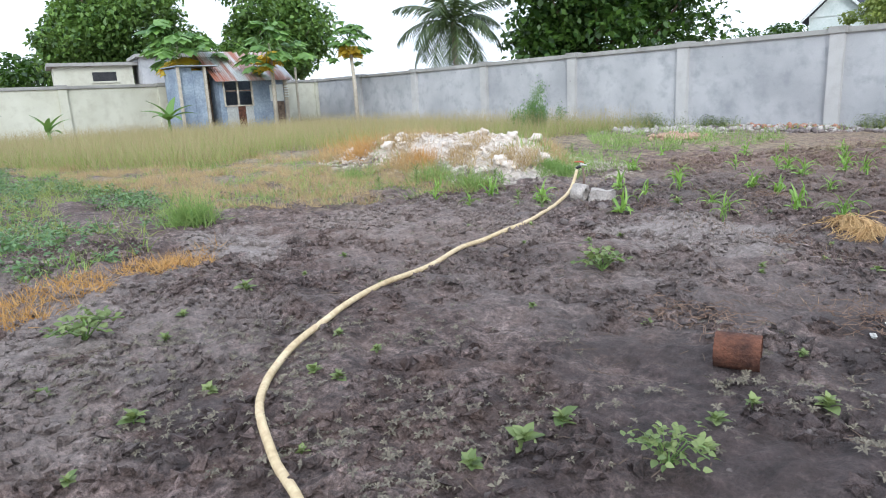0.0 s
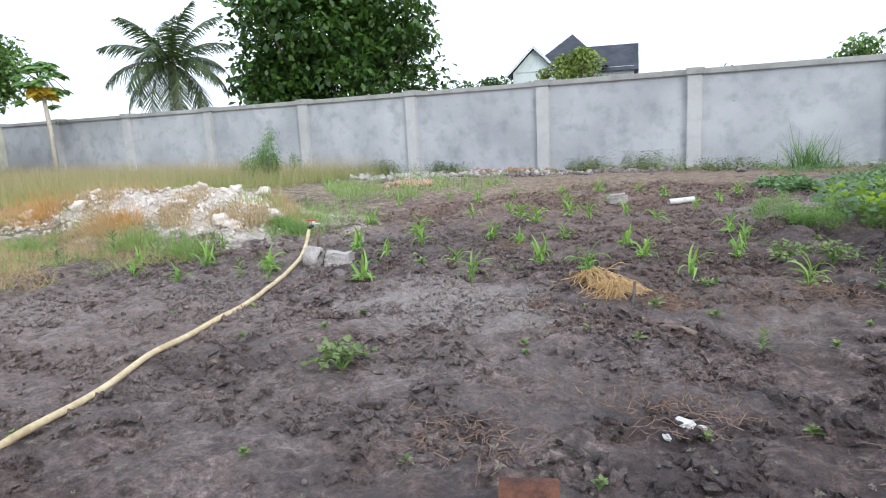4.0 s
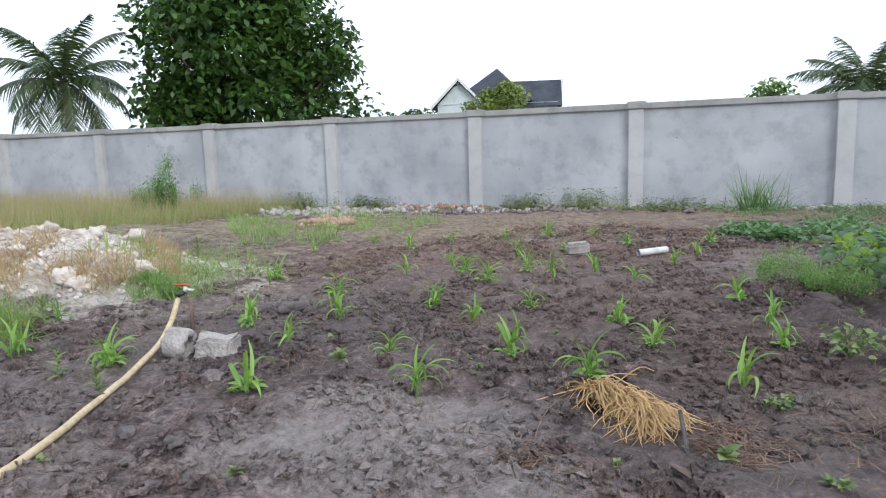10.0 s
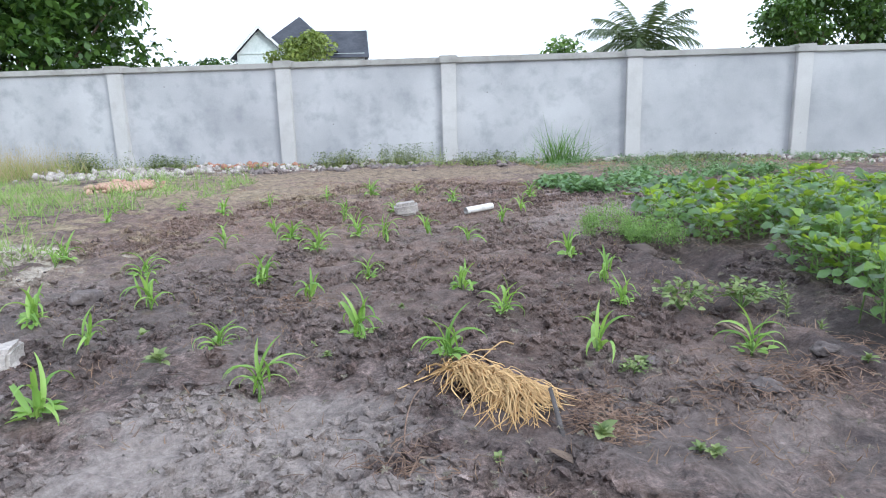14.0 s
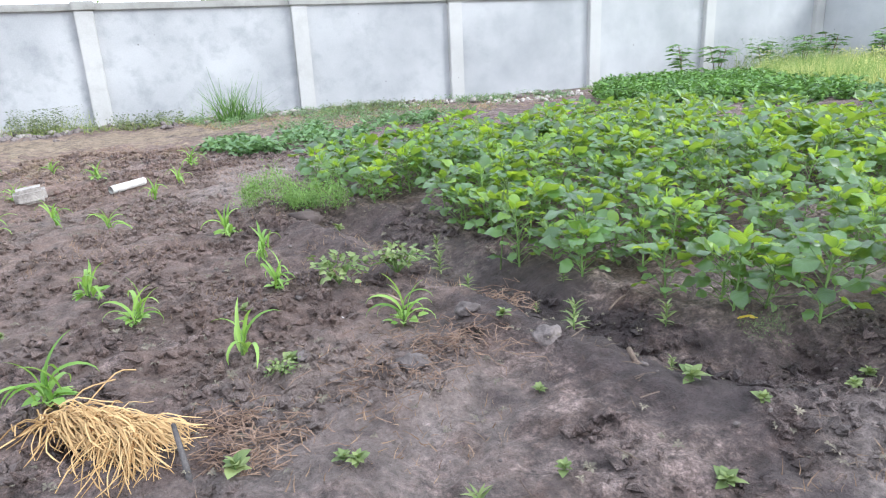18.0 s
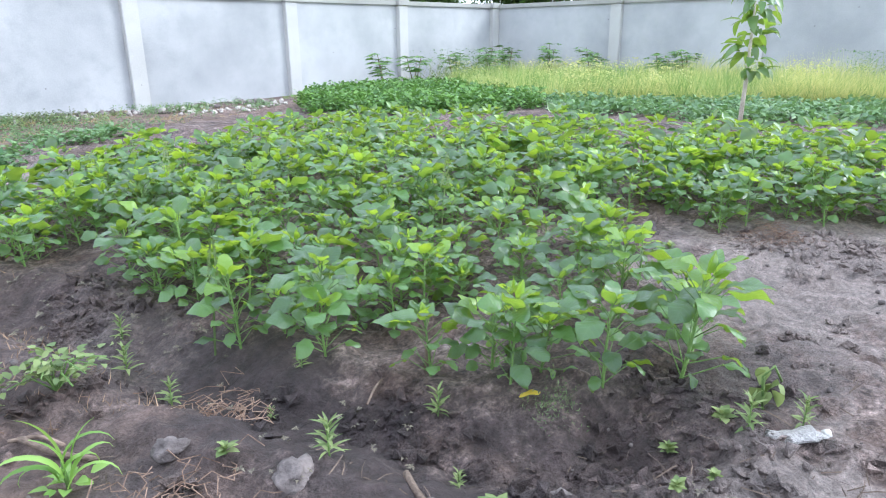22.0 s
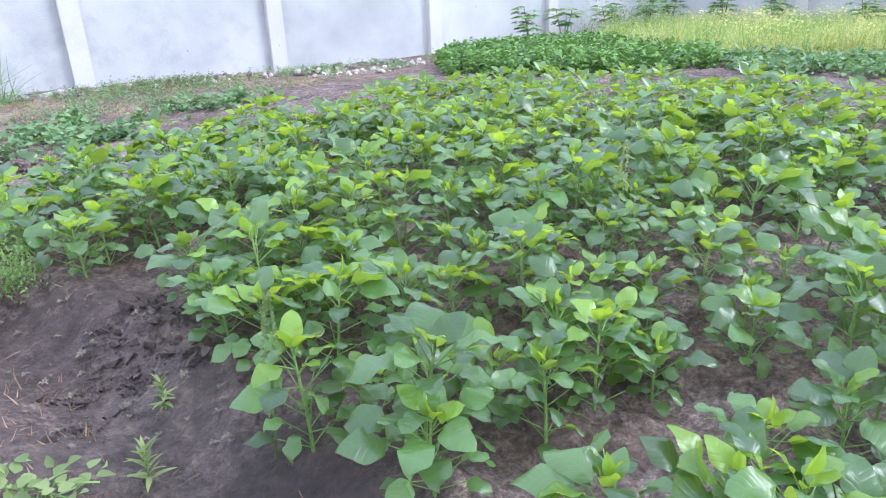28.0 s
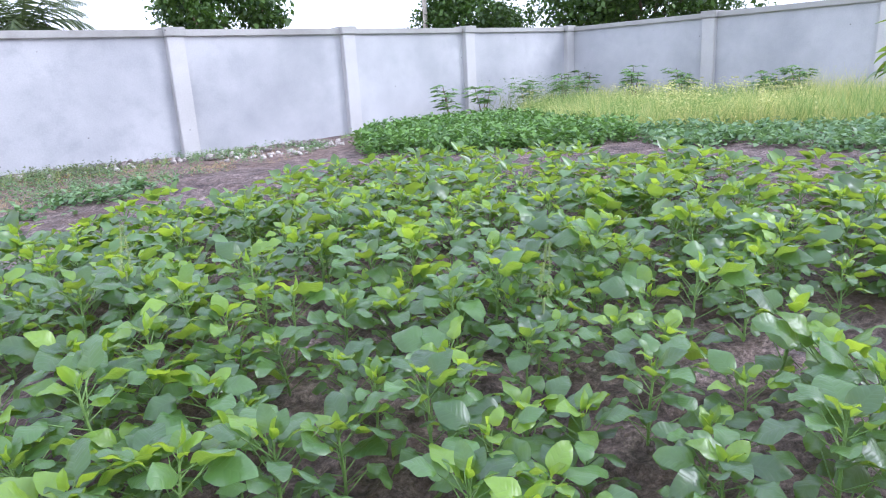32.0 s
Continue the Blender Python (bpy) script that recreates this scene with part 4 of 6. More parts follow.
# ---- grass and small growth ----
BLADE = (np.array([(-0.5, 0, 0), (0.5, 0, 0), (0.36, 0.22, 0.55), (-0.36, 0.22, 0.55), (0.05, 0.62, 1.0), (-0.05, 0.62, 1.0)], float), np.array([(0, 1, 2, 3), (3, 2, 4, 5)]))
REED = (np.array([(-0.5, 0, 0), (0.5, 0, 0), (0.06, 0.4, 1.0), (-0.06, 0.4, 1.0)], float), np.array([(0, 1, 2, 3)]))
STAR = (np.concatenate([np.array([(0, 0, 0), (0.21 * math.cos(a) - 0.55 * math.sin(a), 0.21 * math.sin(a) + 0.55 * math.cos(a), 0.34), (-math.sin(a), math.cos(a), 0.12 + 0.12 * math.sin(a * 3)),
                                  (-0.21 * math.cos(a) - 0.55 * math.sin(a), -0.21 * math.sin(a) + 0.55 * math.cos(a), 0.34)]) * (1.0 if k % 2 else 0.7) for k, a in enumerate([0.1, 1.3, 2.2, 3.3, 4.4, 5.4])]),
        np.arange(24).reshape(6, 4))
SMALL_LEAF = (np.array([(0, 0, 0), (0.32, 0.5, 0.12), (0, 1.0, -0.05), (-0.32, 0.5, 0.12)], float), np.array([(0, 1, 2, 3)]))


def blades(nr, x, y, height, width, spread=0.35):
    """Blade matrices at x, y, with heights and widths of their own."""
    n = len(x)
    m = turn_matrices(np.stack([x, y, ground_height(x, y) - 0.01], 1), nr.uniform(0, 6.28, n), nr.normal(0, spread, n), nr.normal(0, spread, n), np.ones(n))
    h = height * nr.uniform(0.55, 1.2, n)
    m[:, :3, 0] *= (width * nr.uniform(0.7, 1.3, n))[:, None]
    m[:, :3, 1] *= h[:, None]
    m[:, :3, 2] *= h[:, None]
    return m


def spread_in(nr, poly, count, clump=0.0, seed=7, cut=-0.05):
    xs, ys = np.array([p[0] for p in poly]), np.array([p[1] for p in poly])
    x, y = nr.uniform(xs.min(), xs.max(), count * 4), nr.uniform(ys.min(), ys.max(), count * 4)
    keep = inside(poly, x, y)
    if clump:
        keep &= lattice(x / clump, y / clump, seed) + 0.5 * lattice(x / clump * 2.7, y / clump * 2.7, seed + 1) > cut
    return x[keep][:count], y[keep][:count]


def leafy_patch(name, nr, x, y, size, height, label, category, material, per=9):
    """Small plants of diamond leaves, joined: too many to count."""
    n = len(x) * per
    px, py = np.repeat(x, per) + nr.normal(0, size * 0.6, n), np.repeat(y, per) + nr.normal(0, size * 0.6, n)
    z = ground_height(px, py) + np.abs(nr.normal(0.45, 0.35, n)).clip(0.05, 1.1) * height
    m = turn_matrices(np.stack([px, py, z], 1), nr.uniform(0, 6.28, n), nr.normal(0.1, 0.4, n), nr.normal(0, 0.35, n), size * nr.uniform(0.6, 1.3, n))
    return stuff(name, [(SMALL_LEAF, m)], label, category, material)


def grow_grass():
    nr = np.random.RandomState(41)
    meadow = [(-23.8, -0.6), (-4.4, -0.6), (-5.0, -5.5), (-6.9, -8.4), (-8.3, -10.4), (-6.5, -13.0), (-8.0, -14.6), (-12.0, -15.8), (-23.8, -20.0)]
    x, y = spread_in(nr, meadow, 42000)
    stuff("meadow_grass", [(REED, blades(nr, x, y, 0.36, 0.014, 0.4))], "tall green meadow grass behind the rubble", "grass", GRASS)
    x, y = spread_in(nr, meadow, 38000)
    stuff("seeding_grass", [(REED, blades(nr, x, y, 0.62, 0.008, 0.22))], "hazy brown seed heads of tall meadow grass", "grass", GRASS_SEED)
    left = [(-12.6, -15.9), (-6.3, -15.6), (-3.2, -15.1), (-1.2, -15.5), (-0.5, -15.75), (-0.2, -16.1), (0.5, -16.35), (0.85, -16.75), (1.1, -17.4), (1.2, -18.5), (-2.0, -21.0), (-12.6, -21.0)]
    x, y = spread_in(nr, left, 34000, 0.7, 5, -0.14)
    stuff("green_grass", [(BLADE, blades(nr, x, y, 0.05 + 0.13 * lattice(x / 0.5, y / 0.5, 101) + 0.09 * lattice(x / 1.7, y / 1.7, 102), 0.009, 0.7))], "short green grass and weeds at the edge of the soil", "grass", GRASS_GREEN)
    dry = [(-17.0, -15.6), (-11.9, -13.9), (-8.2, -11.2), (-5.0, -10.6), (-0.6, -11.9), (0.3, -12.2), (-0.3, -14.4), (-1.2, -15.4), (-3.2, -15.1), (-6.3, -15.6), (-12.4, -16.0)]
    x, y = spread_in(nr, dry, 46000, 0.6, 9, -0.06)
    stuff("dry_grass", [(REED, blades(nr, x, y, 0.12, 0.006, 0.8))], "dry straw-coloured grass on bare earth", "grass", GRASS_DRY)
    x, y = spread_in(nr, [(0.5, -4.5), (4.5, -4.0), (6.2, -8.0), (6.0, -12.5), (7.0, -14.5), (4.5, -14.5), (0.8, -12.0)], 15000, 0.45, 19, 0.04)
    stuff("dead_weeds", [(BLADE, blades(nr, x, y, 0.055, 0.0045, 1.1))], "withered brown weed remains on the soil", "litter", DEAD_WEED)
    strip = [(2.0, -17.75), (1.65, -17.2), (1.3, -16.65), (1.25, -16.15), (0.85, -15.9), (0.7, -16.1), (0.85, -16.5), (1.0, -16.9), (1.2, -17.5), (1.4, -18.2)]
    x, y = spread_in(nr, strip, 3600, 0.25, 87, -0.1)
    stuff("dead_grass_edge", [(BLADE, blades(nr, x, y, 0.11, 0.005, 1.0))], "flattened orange dead grass along the soil edge", "grass", GRASS_ORANGE)
    x, y = spread_in(nr, left, 7000, 1.3, 45, 0.04)
    stuff("tall_weeds", [(BLADE, blades(nr, x, y, 0.17, 0.009, 0.6))], "taller pale green weeds in the grass", "grass", GRASS)
    x, y = spread_in(nr, dry, 9000, 0.45, 53, 0.13)
    stuff("green_tufts", [(BLADE, blades(nr, x, y, 0.13, 0.008, 0.6))], "scattered green tufts in the dry grass", "grass", GRASS_GREEN)
    for cx, cy, r, h, mat in ((-4.4, -11.2, 0.6, 0.42, GRASS_ORANGE), (-3.4, -11.6, 0.4, 0.3, GRASS_ORANGE), (-1.9, -11.6, 0.35, 0.25, GRASS_ORANGE), (-0.58, -15.6, 0.25, 0.36, GRASS_GREEN), (-5.6, -10.8, 0.5, 0.3, GRASS_DRY),
                               (-0.9, -12.2, 0.35, 0.26, GRASS_GREEN), (0.0, -12.3, 0.3, 0.26, GRASS_GREEN), (0.5, -11.2, 0.4, 0.2, GRASS_GREEN), (0.2, -10.5, 0.4, 0.2, GRASS_GREEN), (-2.2, -12.6, 0.3, 0.2, GRASS_GREEN)):
        n = 420
        x, y = nr.normal(cx, r * 0.5, n), nr.normal(cy, r * 0.4, n)
        stuff("weed_bush", [(BLADE, blades(nr, x, y, h, 0.007, 0.6))], "bushy tuft of dry brown weeds near the rubble" if mat is not GRASS_GREEN else "bushy green tuft of weeds in grass", "bush", mat)
    heap = [(-5.4, -11.8), (-5.0, -10.0), (-1.0, -9.5), (0.4, -10.8), (0.0, -11.9), (-2.0, -12.0)]
    x, y = spread_in(nr, heap, 6500, 0.45, 29, 0.08)
    stuff("heap_grass", [(BLADE, blades(nr, x, y, 0.2, 0.007, 0.7))], "dry orange grass growing through the rubble", "grass", GRASS_DRY)
    edge = [(-5.0, -3.5), (0.5, -2.2), (0.3, -9.0), (0.9, -10.8), (-0.4, -11.4), (-1.2, -8.0)]
    x, y = spread_in(nr, edge, 3600, 0.5, 15, 0.1)
    stuff("grass_tufts", [(BLADE, blades(nr, x, y, 0.22, 0.011, 0.45))], "green grass tufts beside the rubble heap", "grass", GRASS_GREEN)
    nr = np.random.RandomState(43)
    yellow = [(17.0, -4.0), (18.0, -2.4), (19.6, -0.9), (22.6, -0.5), (22.6, -15.5), (20.3, -12.6), (17.7, -8.0), (16.4, -6.2)]
    x, y = spread_in(nr, yellow, 18000)
    stuff("far_green_grass", [(REED, blades(nr, x, y, 0.55, 0.014, 0.35))], "green grass mixed into the yellow stand", "grass", GRASS_GREEN)
    x, y = spread_in(nr, yellow, 80000)
    stuff("yellow_grass", [(REED, blades(nr, x, y, 0.52 + 0.75 * lattice(x / 1.5, y / 1.5, 77) + 0.35 * lattice(x / 0.5, y / 0.5, 78), 0.007, 0.85))], "tall yellow-green grass along the far wall corner", "grass", GRASS_YELLOW)
    x, y = spread_in(nr, yellow, 900, 1.1, 79, 0.05)
    leafy_patch("yellow_weeds", nr, x, y, 0.06, 0.62, "pale leafy weeds mixed into the yellow grass", "weeds", GRASS_YELLOW, 9)
    foot = [(-9.0, 0.0), (23.0, 0.0), (23.0, -0.6), (12.0, -0.9), (7.0, -1.4), (1.0, -1.3), (-9.0, -1.2)]
    x, y = spread_in(nr, foot, 4500, 0.8, 25, 0.12)
    stuff("wall_foot_grass", [(BLADE, blades(nr, x, y, 0.12, 0.009, 0.7))], "patchy green weeds growing along the wall foot", "grass", GRASS_GREEN)
    margin = [(4.6, -0.5), (13.0, -0.5), (13.0, -2.4), (11.4, -3.0), (9.8, -3.3), (7.8, -4.6), (5.6, -3.4)]
    x, y = spread_in(nr, margin, 1500, 0.55, 63, 0.08)
    leafy_patch("margin_weeds", nr, x, y, 0.035, 0.13, "low pale green weeds between crop and wall", "weeds", VINE_LEAF, 8)
    x, y = spread_in(nr, margin, 5000, 0.5, 67, 0.06)
    stuff("margin_dry_grass", [(BLADE, blades(nr, x, y, 0.07, 0.006, 1.0))], "dry straw-coloured grass between crop and wall", "grass", GRASS_DRY)


grow_grass()


def grow_patches():
    nr = np.random.RandomState(51)
    field = [(-0.2, -12.0), (1.5, -8.5), (3.0, -5.0), (6.6, -5.5), (6.2, -9.0), (6.9, -13.6), (6.6, -15.5), (5.4, -19.0), (0.0, -19.0)]
    def stars(name, x, y, size, label):
        n = len(x)
        m = turn_matrices(np.stack([x, y, ground_height(x, y) + 0.012], 1), nr.uniform(0, 6.28, n), nr.normal(0, 0.25, n), nr.normal(0, 0.25, n), size * nr.uniform(0.55, 1.4, n))
        stuff(name, [(STAR, m)], label, "weeds", SEEDLING)
    x, y = spread_in(nr, field, 2600, 0.5, 33, 0.02)
    stars("weed_seedlings", x, y, 0.021, "tiny reddish-green weed seedlings scattered over soil")
    near = [(2.0, -18.6), (2.6, -16.6), (4.2, -15.6), (5.9, -15.0), (6.4, -17.0), (5.8, -18.8)]
    x, y = spread_in(nr, near + [(3.0, -18.9)], 1300, 0.4, 37, -0.05)
    x, y = np.repeat(x, 2) + nr.normal(0, 0.03, 2 * len(x)), np.repeat(y, 2) + nr.normal(0, 0.03, 2 * len(y))
    stars("weed_carpet", x, y, 0.022, "carpet of small pinkish-grey weed seedlings on dark soil")
    lawn = [(-12.6, -15.9), (-6.3, -15.6), (-3.2, -15.1), (-1.2, -15.5), (-0.2, -16.1), (0.5, -16.35), (0.85, -16.75), (1.1, -17.4), (1.2, -18.5), (-2.0, -21.0), (-12.6, -21.0)]
    x, y = spread_in(nr, lawn, 2600, 0.6, 35, -0.08)
    leafy_patch("lawn_weeds", nr, x, y, 0.045, 0.12, "low clover-like weeds mixed into the grass", "weeds", VINE_LEAF, 11)
    herb = [(12.4, -4.0), (13.0, -5.4), (14.0, -7.0), (15.4, -7.2), (16.4, -6.0), (17.2, -4.6), (18.6, -1.0), (14.6, -1.2), (13.2, -2.6)]
    x, y = spread_in(nr, herb, 1900)
    leafy_patch("herb_bed", nr, x, y, 0.1, 0.27, "dense dark green herb bed near the wall", "crop", HERB_LEAF, 12)
    crops = [(14.9, -7.8), (15.3, -9.1), (15.5, -10.7), (16.2, -12.0), (17.5, -14.5), (20.2, -13.2), (19.4, -11.3), (18.4, -9.6), (17.4, -7.9), (16.3, -6.3)]
    x, y = spread_in(nr, crops, 900)
    leafy_patch("low_crop", nr, x, y, 0.11, 0.15, "low pale green crop plants in far bed", "crop", VINE_LEAF, 10)
    vines = [(4.8, -5.4), (5.2, -6.2), (6.1, -7.1), (7.2, -6.0), (8.3, -5.4), (9.6, -4.2), (9.4, -3.4), (7.6, -4.6), (6.4, -4.0), (5.6, -5.0)]
    x, y = spread_in(nr, vines, 420, 0.4, 61, 0.1)
    leafy_patch("vine_leaves", nr, x, y, 0.09, 0.13, "low trailing vine leaves between bed and wall", "crop", VINE_LEAF, 12)
    for cx, cy, r, mat, tint in ((5.4, -9.6, 0.23, FEATHER_LEAF, "bright green bush on soil"), (5.84, -9.75, 0.22, FEATHER_LEAF, "bright green bush on soil"), (5.62, -9.7, 0.19, FEATHER_LEAF, "bright green bush on soil"),
                               (0.55, -11.2, 0.15, FEATHER_LEAF, "green bush beside the rubble"), (0.25, -11.1, 0.13, FEATHER_LEAF, "green bush beside the rubble"), (-6.9, -3.3, 0.52, HERB_LEAF, "dark green bush before the wall"),
                               (-0.58, -15.6, 0.2, FEATHER_LEAF, "bright green bush in the grass"), (6.95, -13.05, 0.11, SCRUB_LEAF, "grey-green weed at the bed corner")):
        n, tufts = (420 if r < 0.12 else 8000 if r > 0.4 else 2400), 26
        c = nr.normal(0, 1, (tufts, 3)) * (0.5, 0.5, 0.3)
        c[:, 2] = np.abs(c[:, 2]) + 0.12
        u = c[nr.randint(0, tufts, n)] + nr.normal(0, 0.17, (n, 3))
        pos = np.stack([cx + u[:, 0] * r, cy + u[:, 1] * r, gz(cx, cy) + np.abs(u[:, 2]) * r * (1.9 if r > 0.4 else 1.25)], 1)
        m = turn_matrices(pos, nr.uniform(0, 6.28, n), nr.normal(0.7, 0.5, n), nr.normal(0, 0.5, n), (0.014 if r < 0.12 else 0.026 + 0.04 * (r > 0.4)) * nr.uniform(0.6, 1.3, n))
        m[:, :3, 0] *= 0.45
        stuff("feathery_bush", [(SMALL_LEAF, m)], "fine feathery " + tint, "bush", mat)
    for cx, cy, r, h in ((2.5, -1.0, 0.5, 0.42), (4.3, -1.0, 0.7, 0.25), (-2.8, -0.9, 0.5, 0.28), (-4.7, -0.8, 0.5, 0.4), (1.2, -1.0, 0.4, 0.32), (8.6, -1.1, 0.9, 0.16), (21.5, -10.8, 0.7, 0.8), (19.7, -1.2, 1.1, 0.9), (19.2, -2.6, 0.7, 0.75)):
        x, y = nr.normal(cx, r * 0.65, 110), nr.normal(cy, r * 0.35, 110)
        leafy_patch("wall_bush", nr, x, y, 0.042, h, "scruffy dull green bush growing before the wall", "bush", HERB_LEAF if h > 0.5 else SCRUB_LEAF, 16)
        x, y = nr.normal(cx, r * 0.8, 220), nr.normal(cy, r * 0.4, 220)
        stuff("bush_grass", [(BLADE, blades(nr, x, y, h * 0.9, 0.01, 0.5))], "thin grass stalks standing in the bush", "grass", GRASS)
    # tall tuft of grass by the wall
    x, y = nr.normal(5.93, 0.2, 190), nr.normal(-1.0, 0.12, 190)
    stuff("grass_clump", [(BLADE, blades(nr, x, y, 0.55 + 0.3 * nr.rand(190) ** 2, 0.016, 0.45))], "tall clump of green grass against the wall", "grass", HERB_LEAF)


grow_patches()


# ---- clods, stones, rubble ----
def stone_arrays(seed, detail=1, rough=0.25):
    bm = lump(random.Random(seed), 1.0, 0.7, rough, detail)
    bm.verts.ensure_lookup_table()
    out = np.array([tuple(v.co) for v in bm.verts]), np.array([tuple(v.index for v in f.verts) for f in bm.faces])
    bm.free()
    return out


def crumb_arrays(seed):
    rng = random.Random(seed)
    v = [[q * rng.uniform(0.6, 1.2) + rng.uniform(-0.25, 0.25) for q in p] for p in ((1, 0, 0), (0, 1, 0), (-1, 0, 0), (0, -1, 0), (0, 0, 0.8), (0, 0, -0.8))]
    return np.array(v), np.array([(0, 1, 4), (1, 2, 4), (2, 3, 4), (3, 0, 4), (1, 0, 5), (2, 1, 5), (3, 2, 5), (0, 3, 5)])


def strew(name, nr, x, y, sizes, label, category, material, sink=0.25, detail=1):
    kinds = [stone_arrays(k + 3, detail) if detail else crumb_arrays(k) for k in range(6)]
    pos = np.stack([x, y, ground_height(x, y) + sizes * (0.6 - sink)], 1)
    n = len(x)
    m = turn_matrices(pos, nr.uniform(0, 6.28, n), nr.normal(0, 0.5, n), nr.normal(0, 0.5, n), sizes)
    return stuff(name, [(k, m[i::6]) for i, k in enumerate(kinds)], label, category, material)


def strew_all():
    nr = np.random.RandomState(61)
    field = [(-0.5, -12.0), (1.0, -8.0), (2.5, -4.5), (6.6, -5.0), (6.4, -10.0), (6.9, -13.2), (9.6, -12.4), (10.4, -14.5), (7.5, -19.0), (0.0, -19.0)]
    x, y = spread_in(nr, field, 64000, 0.35, 71, 0.0)
    ob = strew("soil_clods", nr, x, y, 0.005 + 0.034 * nr.rand(len(x)) ** 3.4, "loose dark soil clods and crumbs over the plot", "soil", SOIL, 0.25, 0)
    ob.data.polygons.foreach_set("use_smooth", [False] * len(ob.data.polygons))
    x, y = spread_in(nr, field, 1700, 0.6, 81, 0.0)
    strew("pebbles", nr, x, y, 0.005 + 0.017 * nr.rand(len(x)) ** 3, "small pale pebbles lying on soil", "pebbles", STONE)
    xs, ys, ss = [], [], []
    for cx, cy, rx, ry, h in HEAP:
        k = int(2600 * rx * ry)
        a, r = nr.uniform(0, 6.28, k), np.sqrt(nr.rand(k))
        xs.append(cx + np.cos(a) * r * rx * 1.15)
        ys.append(cy + np.sin(a) * r * ry * 1.15)
        ss.append(0.005 + 0.034 * nr.rand(k) ** 6)
    ob = strew("coral_rubble", nr, np.concatenate(xs), np.concatenate(ys), np.concatenate(ss), "heap of broken white coral rubble", "rubble", CORAL, 0.1)
    ob.data.polygons.foreach_set("use_smooth", [False] * len(ob.data.polygons))
    x, y = spread_in(nr, [(-5.0, -0.2), (13.5, -0.2), (13.5, -1.4), (8.0, -1.2), (2.0, -2.4), (-5.0, -2.0)], 1500, 0.6, 201, 0.08)
    n = len(x)
    ob = strew("wall_rubble", nr, x, y, 0.012 + 0.075 * nr.rand(n) ** 3.5, "broken stone and mortar rubble along the wall foot", "rubble", STONE, 0.3)
    x, y = spread_in(nr, [(-5.0, -0.15), (7.0, -0.15), (12.5, -1.4), (8.0, -0.9), (2.0, -1.6), (-5.0, -2.4), (-7.0, -1.2)], 850, 0.5, 207, 0.06)
    strew("mortar_rubble", nr, x, y, 0.02 + 0.085 * nr.rand(len(x)) ** 3, "pale lumps of broken mortar along the wall foot", "rubble", CONCRETE, 0.25)
    x, y = spread_in(nr, [(5.0, -0.15), (13.5, -0.15), (13.5, -2.0), (12.2, -2.8), (9.5, -1.5), (5.0, -0.9)], 520, 0.5, 211, 0.08)
    strew("pale_rubble", nr, x, y, 0.012 + 0.055 * nr.rand(len(x)) ** 3, "pale chips of broken plaster beside the wall", "rubble", CONCRETE, 0.2)
    n = 260
    x, y = nr.normal(-2.9, 0.8, n), nr.normal(-2.4, 0.5, n)
    strew("pale_rubble", nr, x, y, 0.02 + 0.09 * nr.rand(n) ** 3, "scattered pale stone rubble in front of the wall", "rubble", CONCRETE, 0.15)
    n = 150
    x, y = nr.normal(-1.55, 0.22, n), nr.normal(-4.8, 0.28, n)
    strew("brick_rubble", nr, x, y, 0.03 + 0.06 * nr.rand(n), "pile of broken reddish brick pieces near wall", "rubble", BRICK_RED, 0.1)
    x, y = nr.normal(-1.2, 0.7, 70), nr.normal(-0.5, 0.18, 70)
    strew("red_earth_lumps", nr, x, y, 0.04 + 0.06 * nr.rand(70), "lumps of red earth under the wall", "rubble", RED_EARTH, 0.2)
    # dry twigs and straw litter
    x, y = spread_in(nr, field, 5600, 0.7, 91, 0.0)
    twig = (np.array([(-0.5, 0, 0), (0.5, 0, 0), (0.5, 0.5, 0.06), (-0.5, 0.5, 0.06), (0.4, 1, 0), (-0.4, 1, 0)], float), np.array([(0, 1, 2, 3), (3, 2, 4, 5)]))
    m = turn_matrices(np.stack([x, y, ground_height(x, y) + 0.008], 1), nr.uniform(0, 6.28, len(x)), nr.normal(0, 0.08, len(x)), nr.uniform(-1, 1, len(x)), np.ones(len(x)))
    m[:, :3, 0] *= 0.004
    m[:, :3, 1] *= nr.uniform(0.02, 0.11, len(x))[:, None]
    m[:, :3, 2] *= 0.1
    stuff("dry_litter", [(twig, m)], "dry stalks and root litter strewn on soil", "litter", TWIG)


strew_all()


def stone(name, x, y, size, label, material, flat=0.6, seed=0, group=""):
    bm = lump(random.Random(seed), size, flat, 0.34, 3)
    ob = part(name, bm, material, None)
    ob.data.polygons.foreach_set("use_smooth", [True] * len(ob.data.polygons))
    ob.matrix_basis = pose(x, y, gz(x, y) + size * flat * 0.45, 0, 0, seed * 47)
    return tagged(ob, label, "stone", group)


for i, (x, y, s) in enumerate([(5.52, -12.64, 0.045), (6.11, -12.71, 0.06), (6.66, -13.31, 0.05), (5.91, -12.35, 0.05), (5.55, -12.67, 0.05), (5.14, -12.46, 0.035), (9.25, -12.25, 0.08), (1.81, -11.31, 0.1),
                               (2.04, -13.61, 0.075), (2.35, -12.88, 0.055), (2.43, -13.52, 0.04), (2.75, -13.59, 0.04), (2.94, -13.74, 0.035), (2.62, -13.7, 0.03), (2.83, -13.8, 0.03), (2.55, -13.9, 0.03)]):
    stone("stone", x, y, s, "rounded grey-brown stone half sunk in soil", STONE, 0.6, i, "stones on the soil")
stone("soil_mound", 5.62, -9.98, 0.12, "dark lump of dug soil beside the bush", CLOD, 0.6, 39)


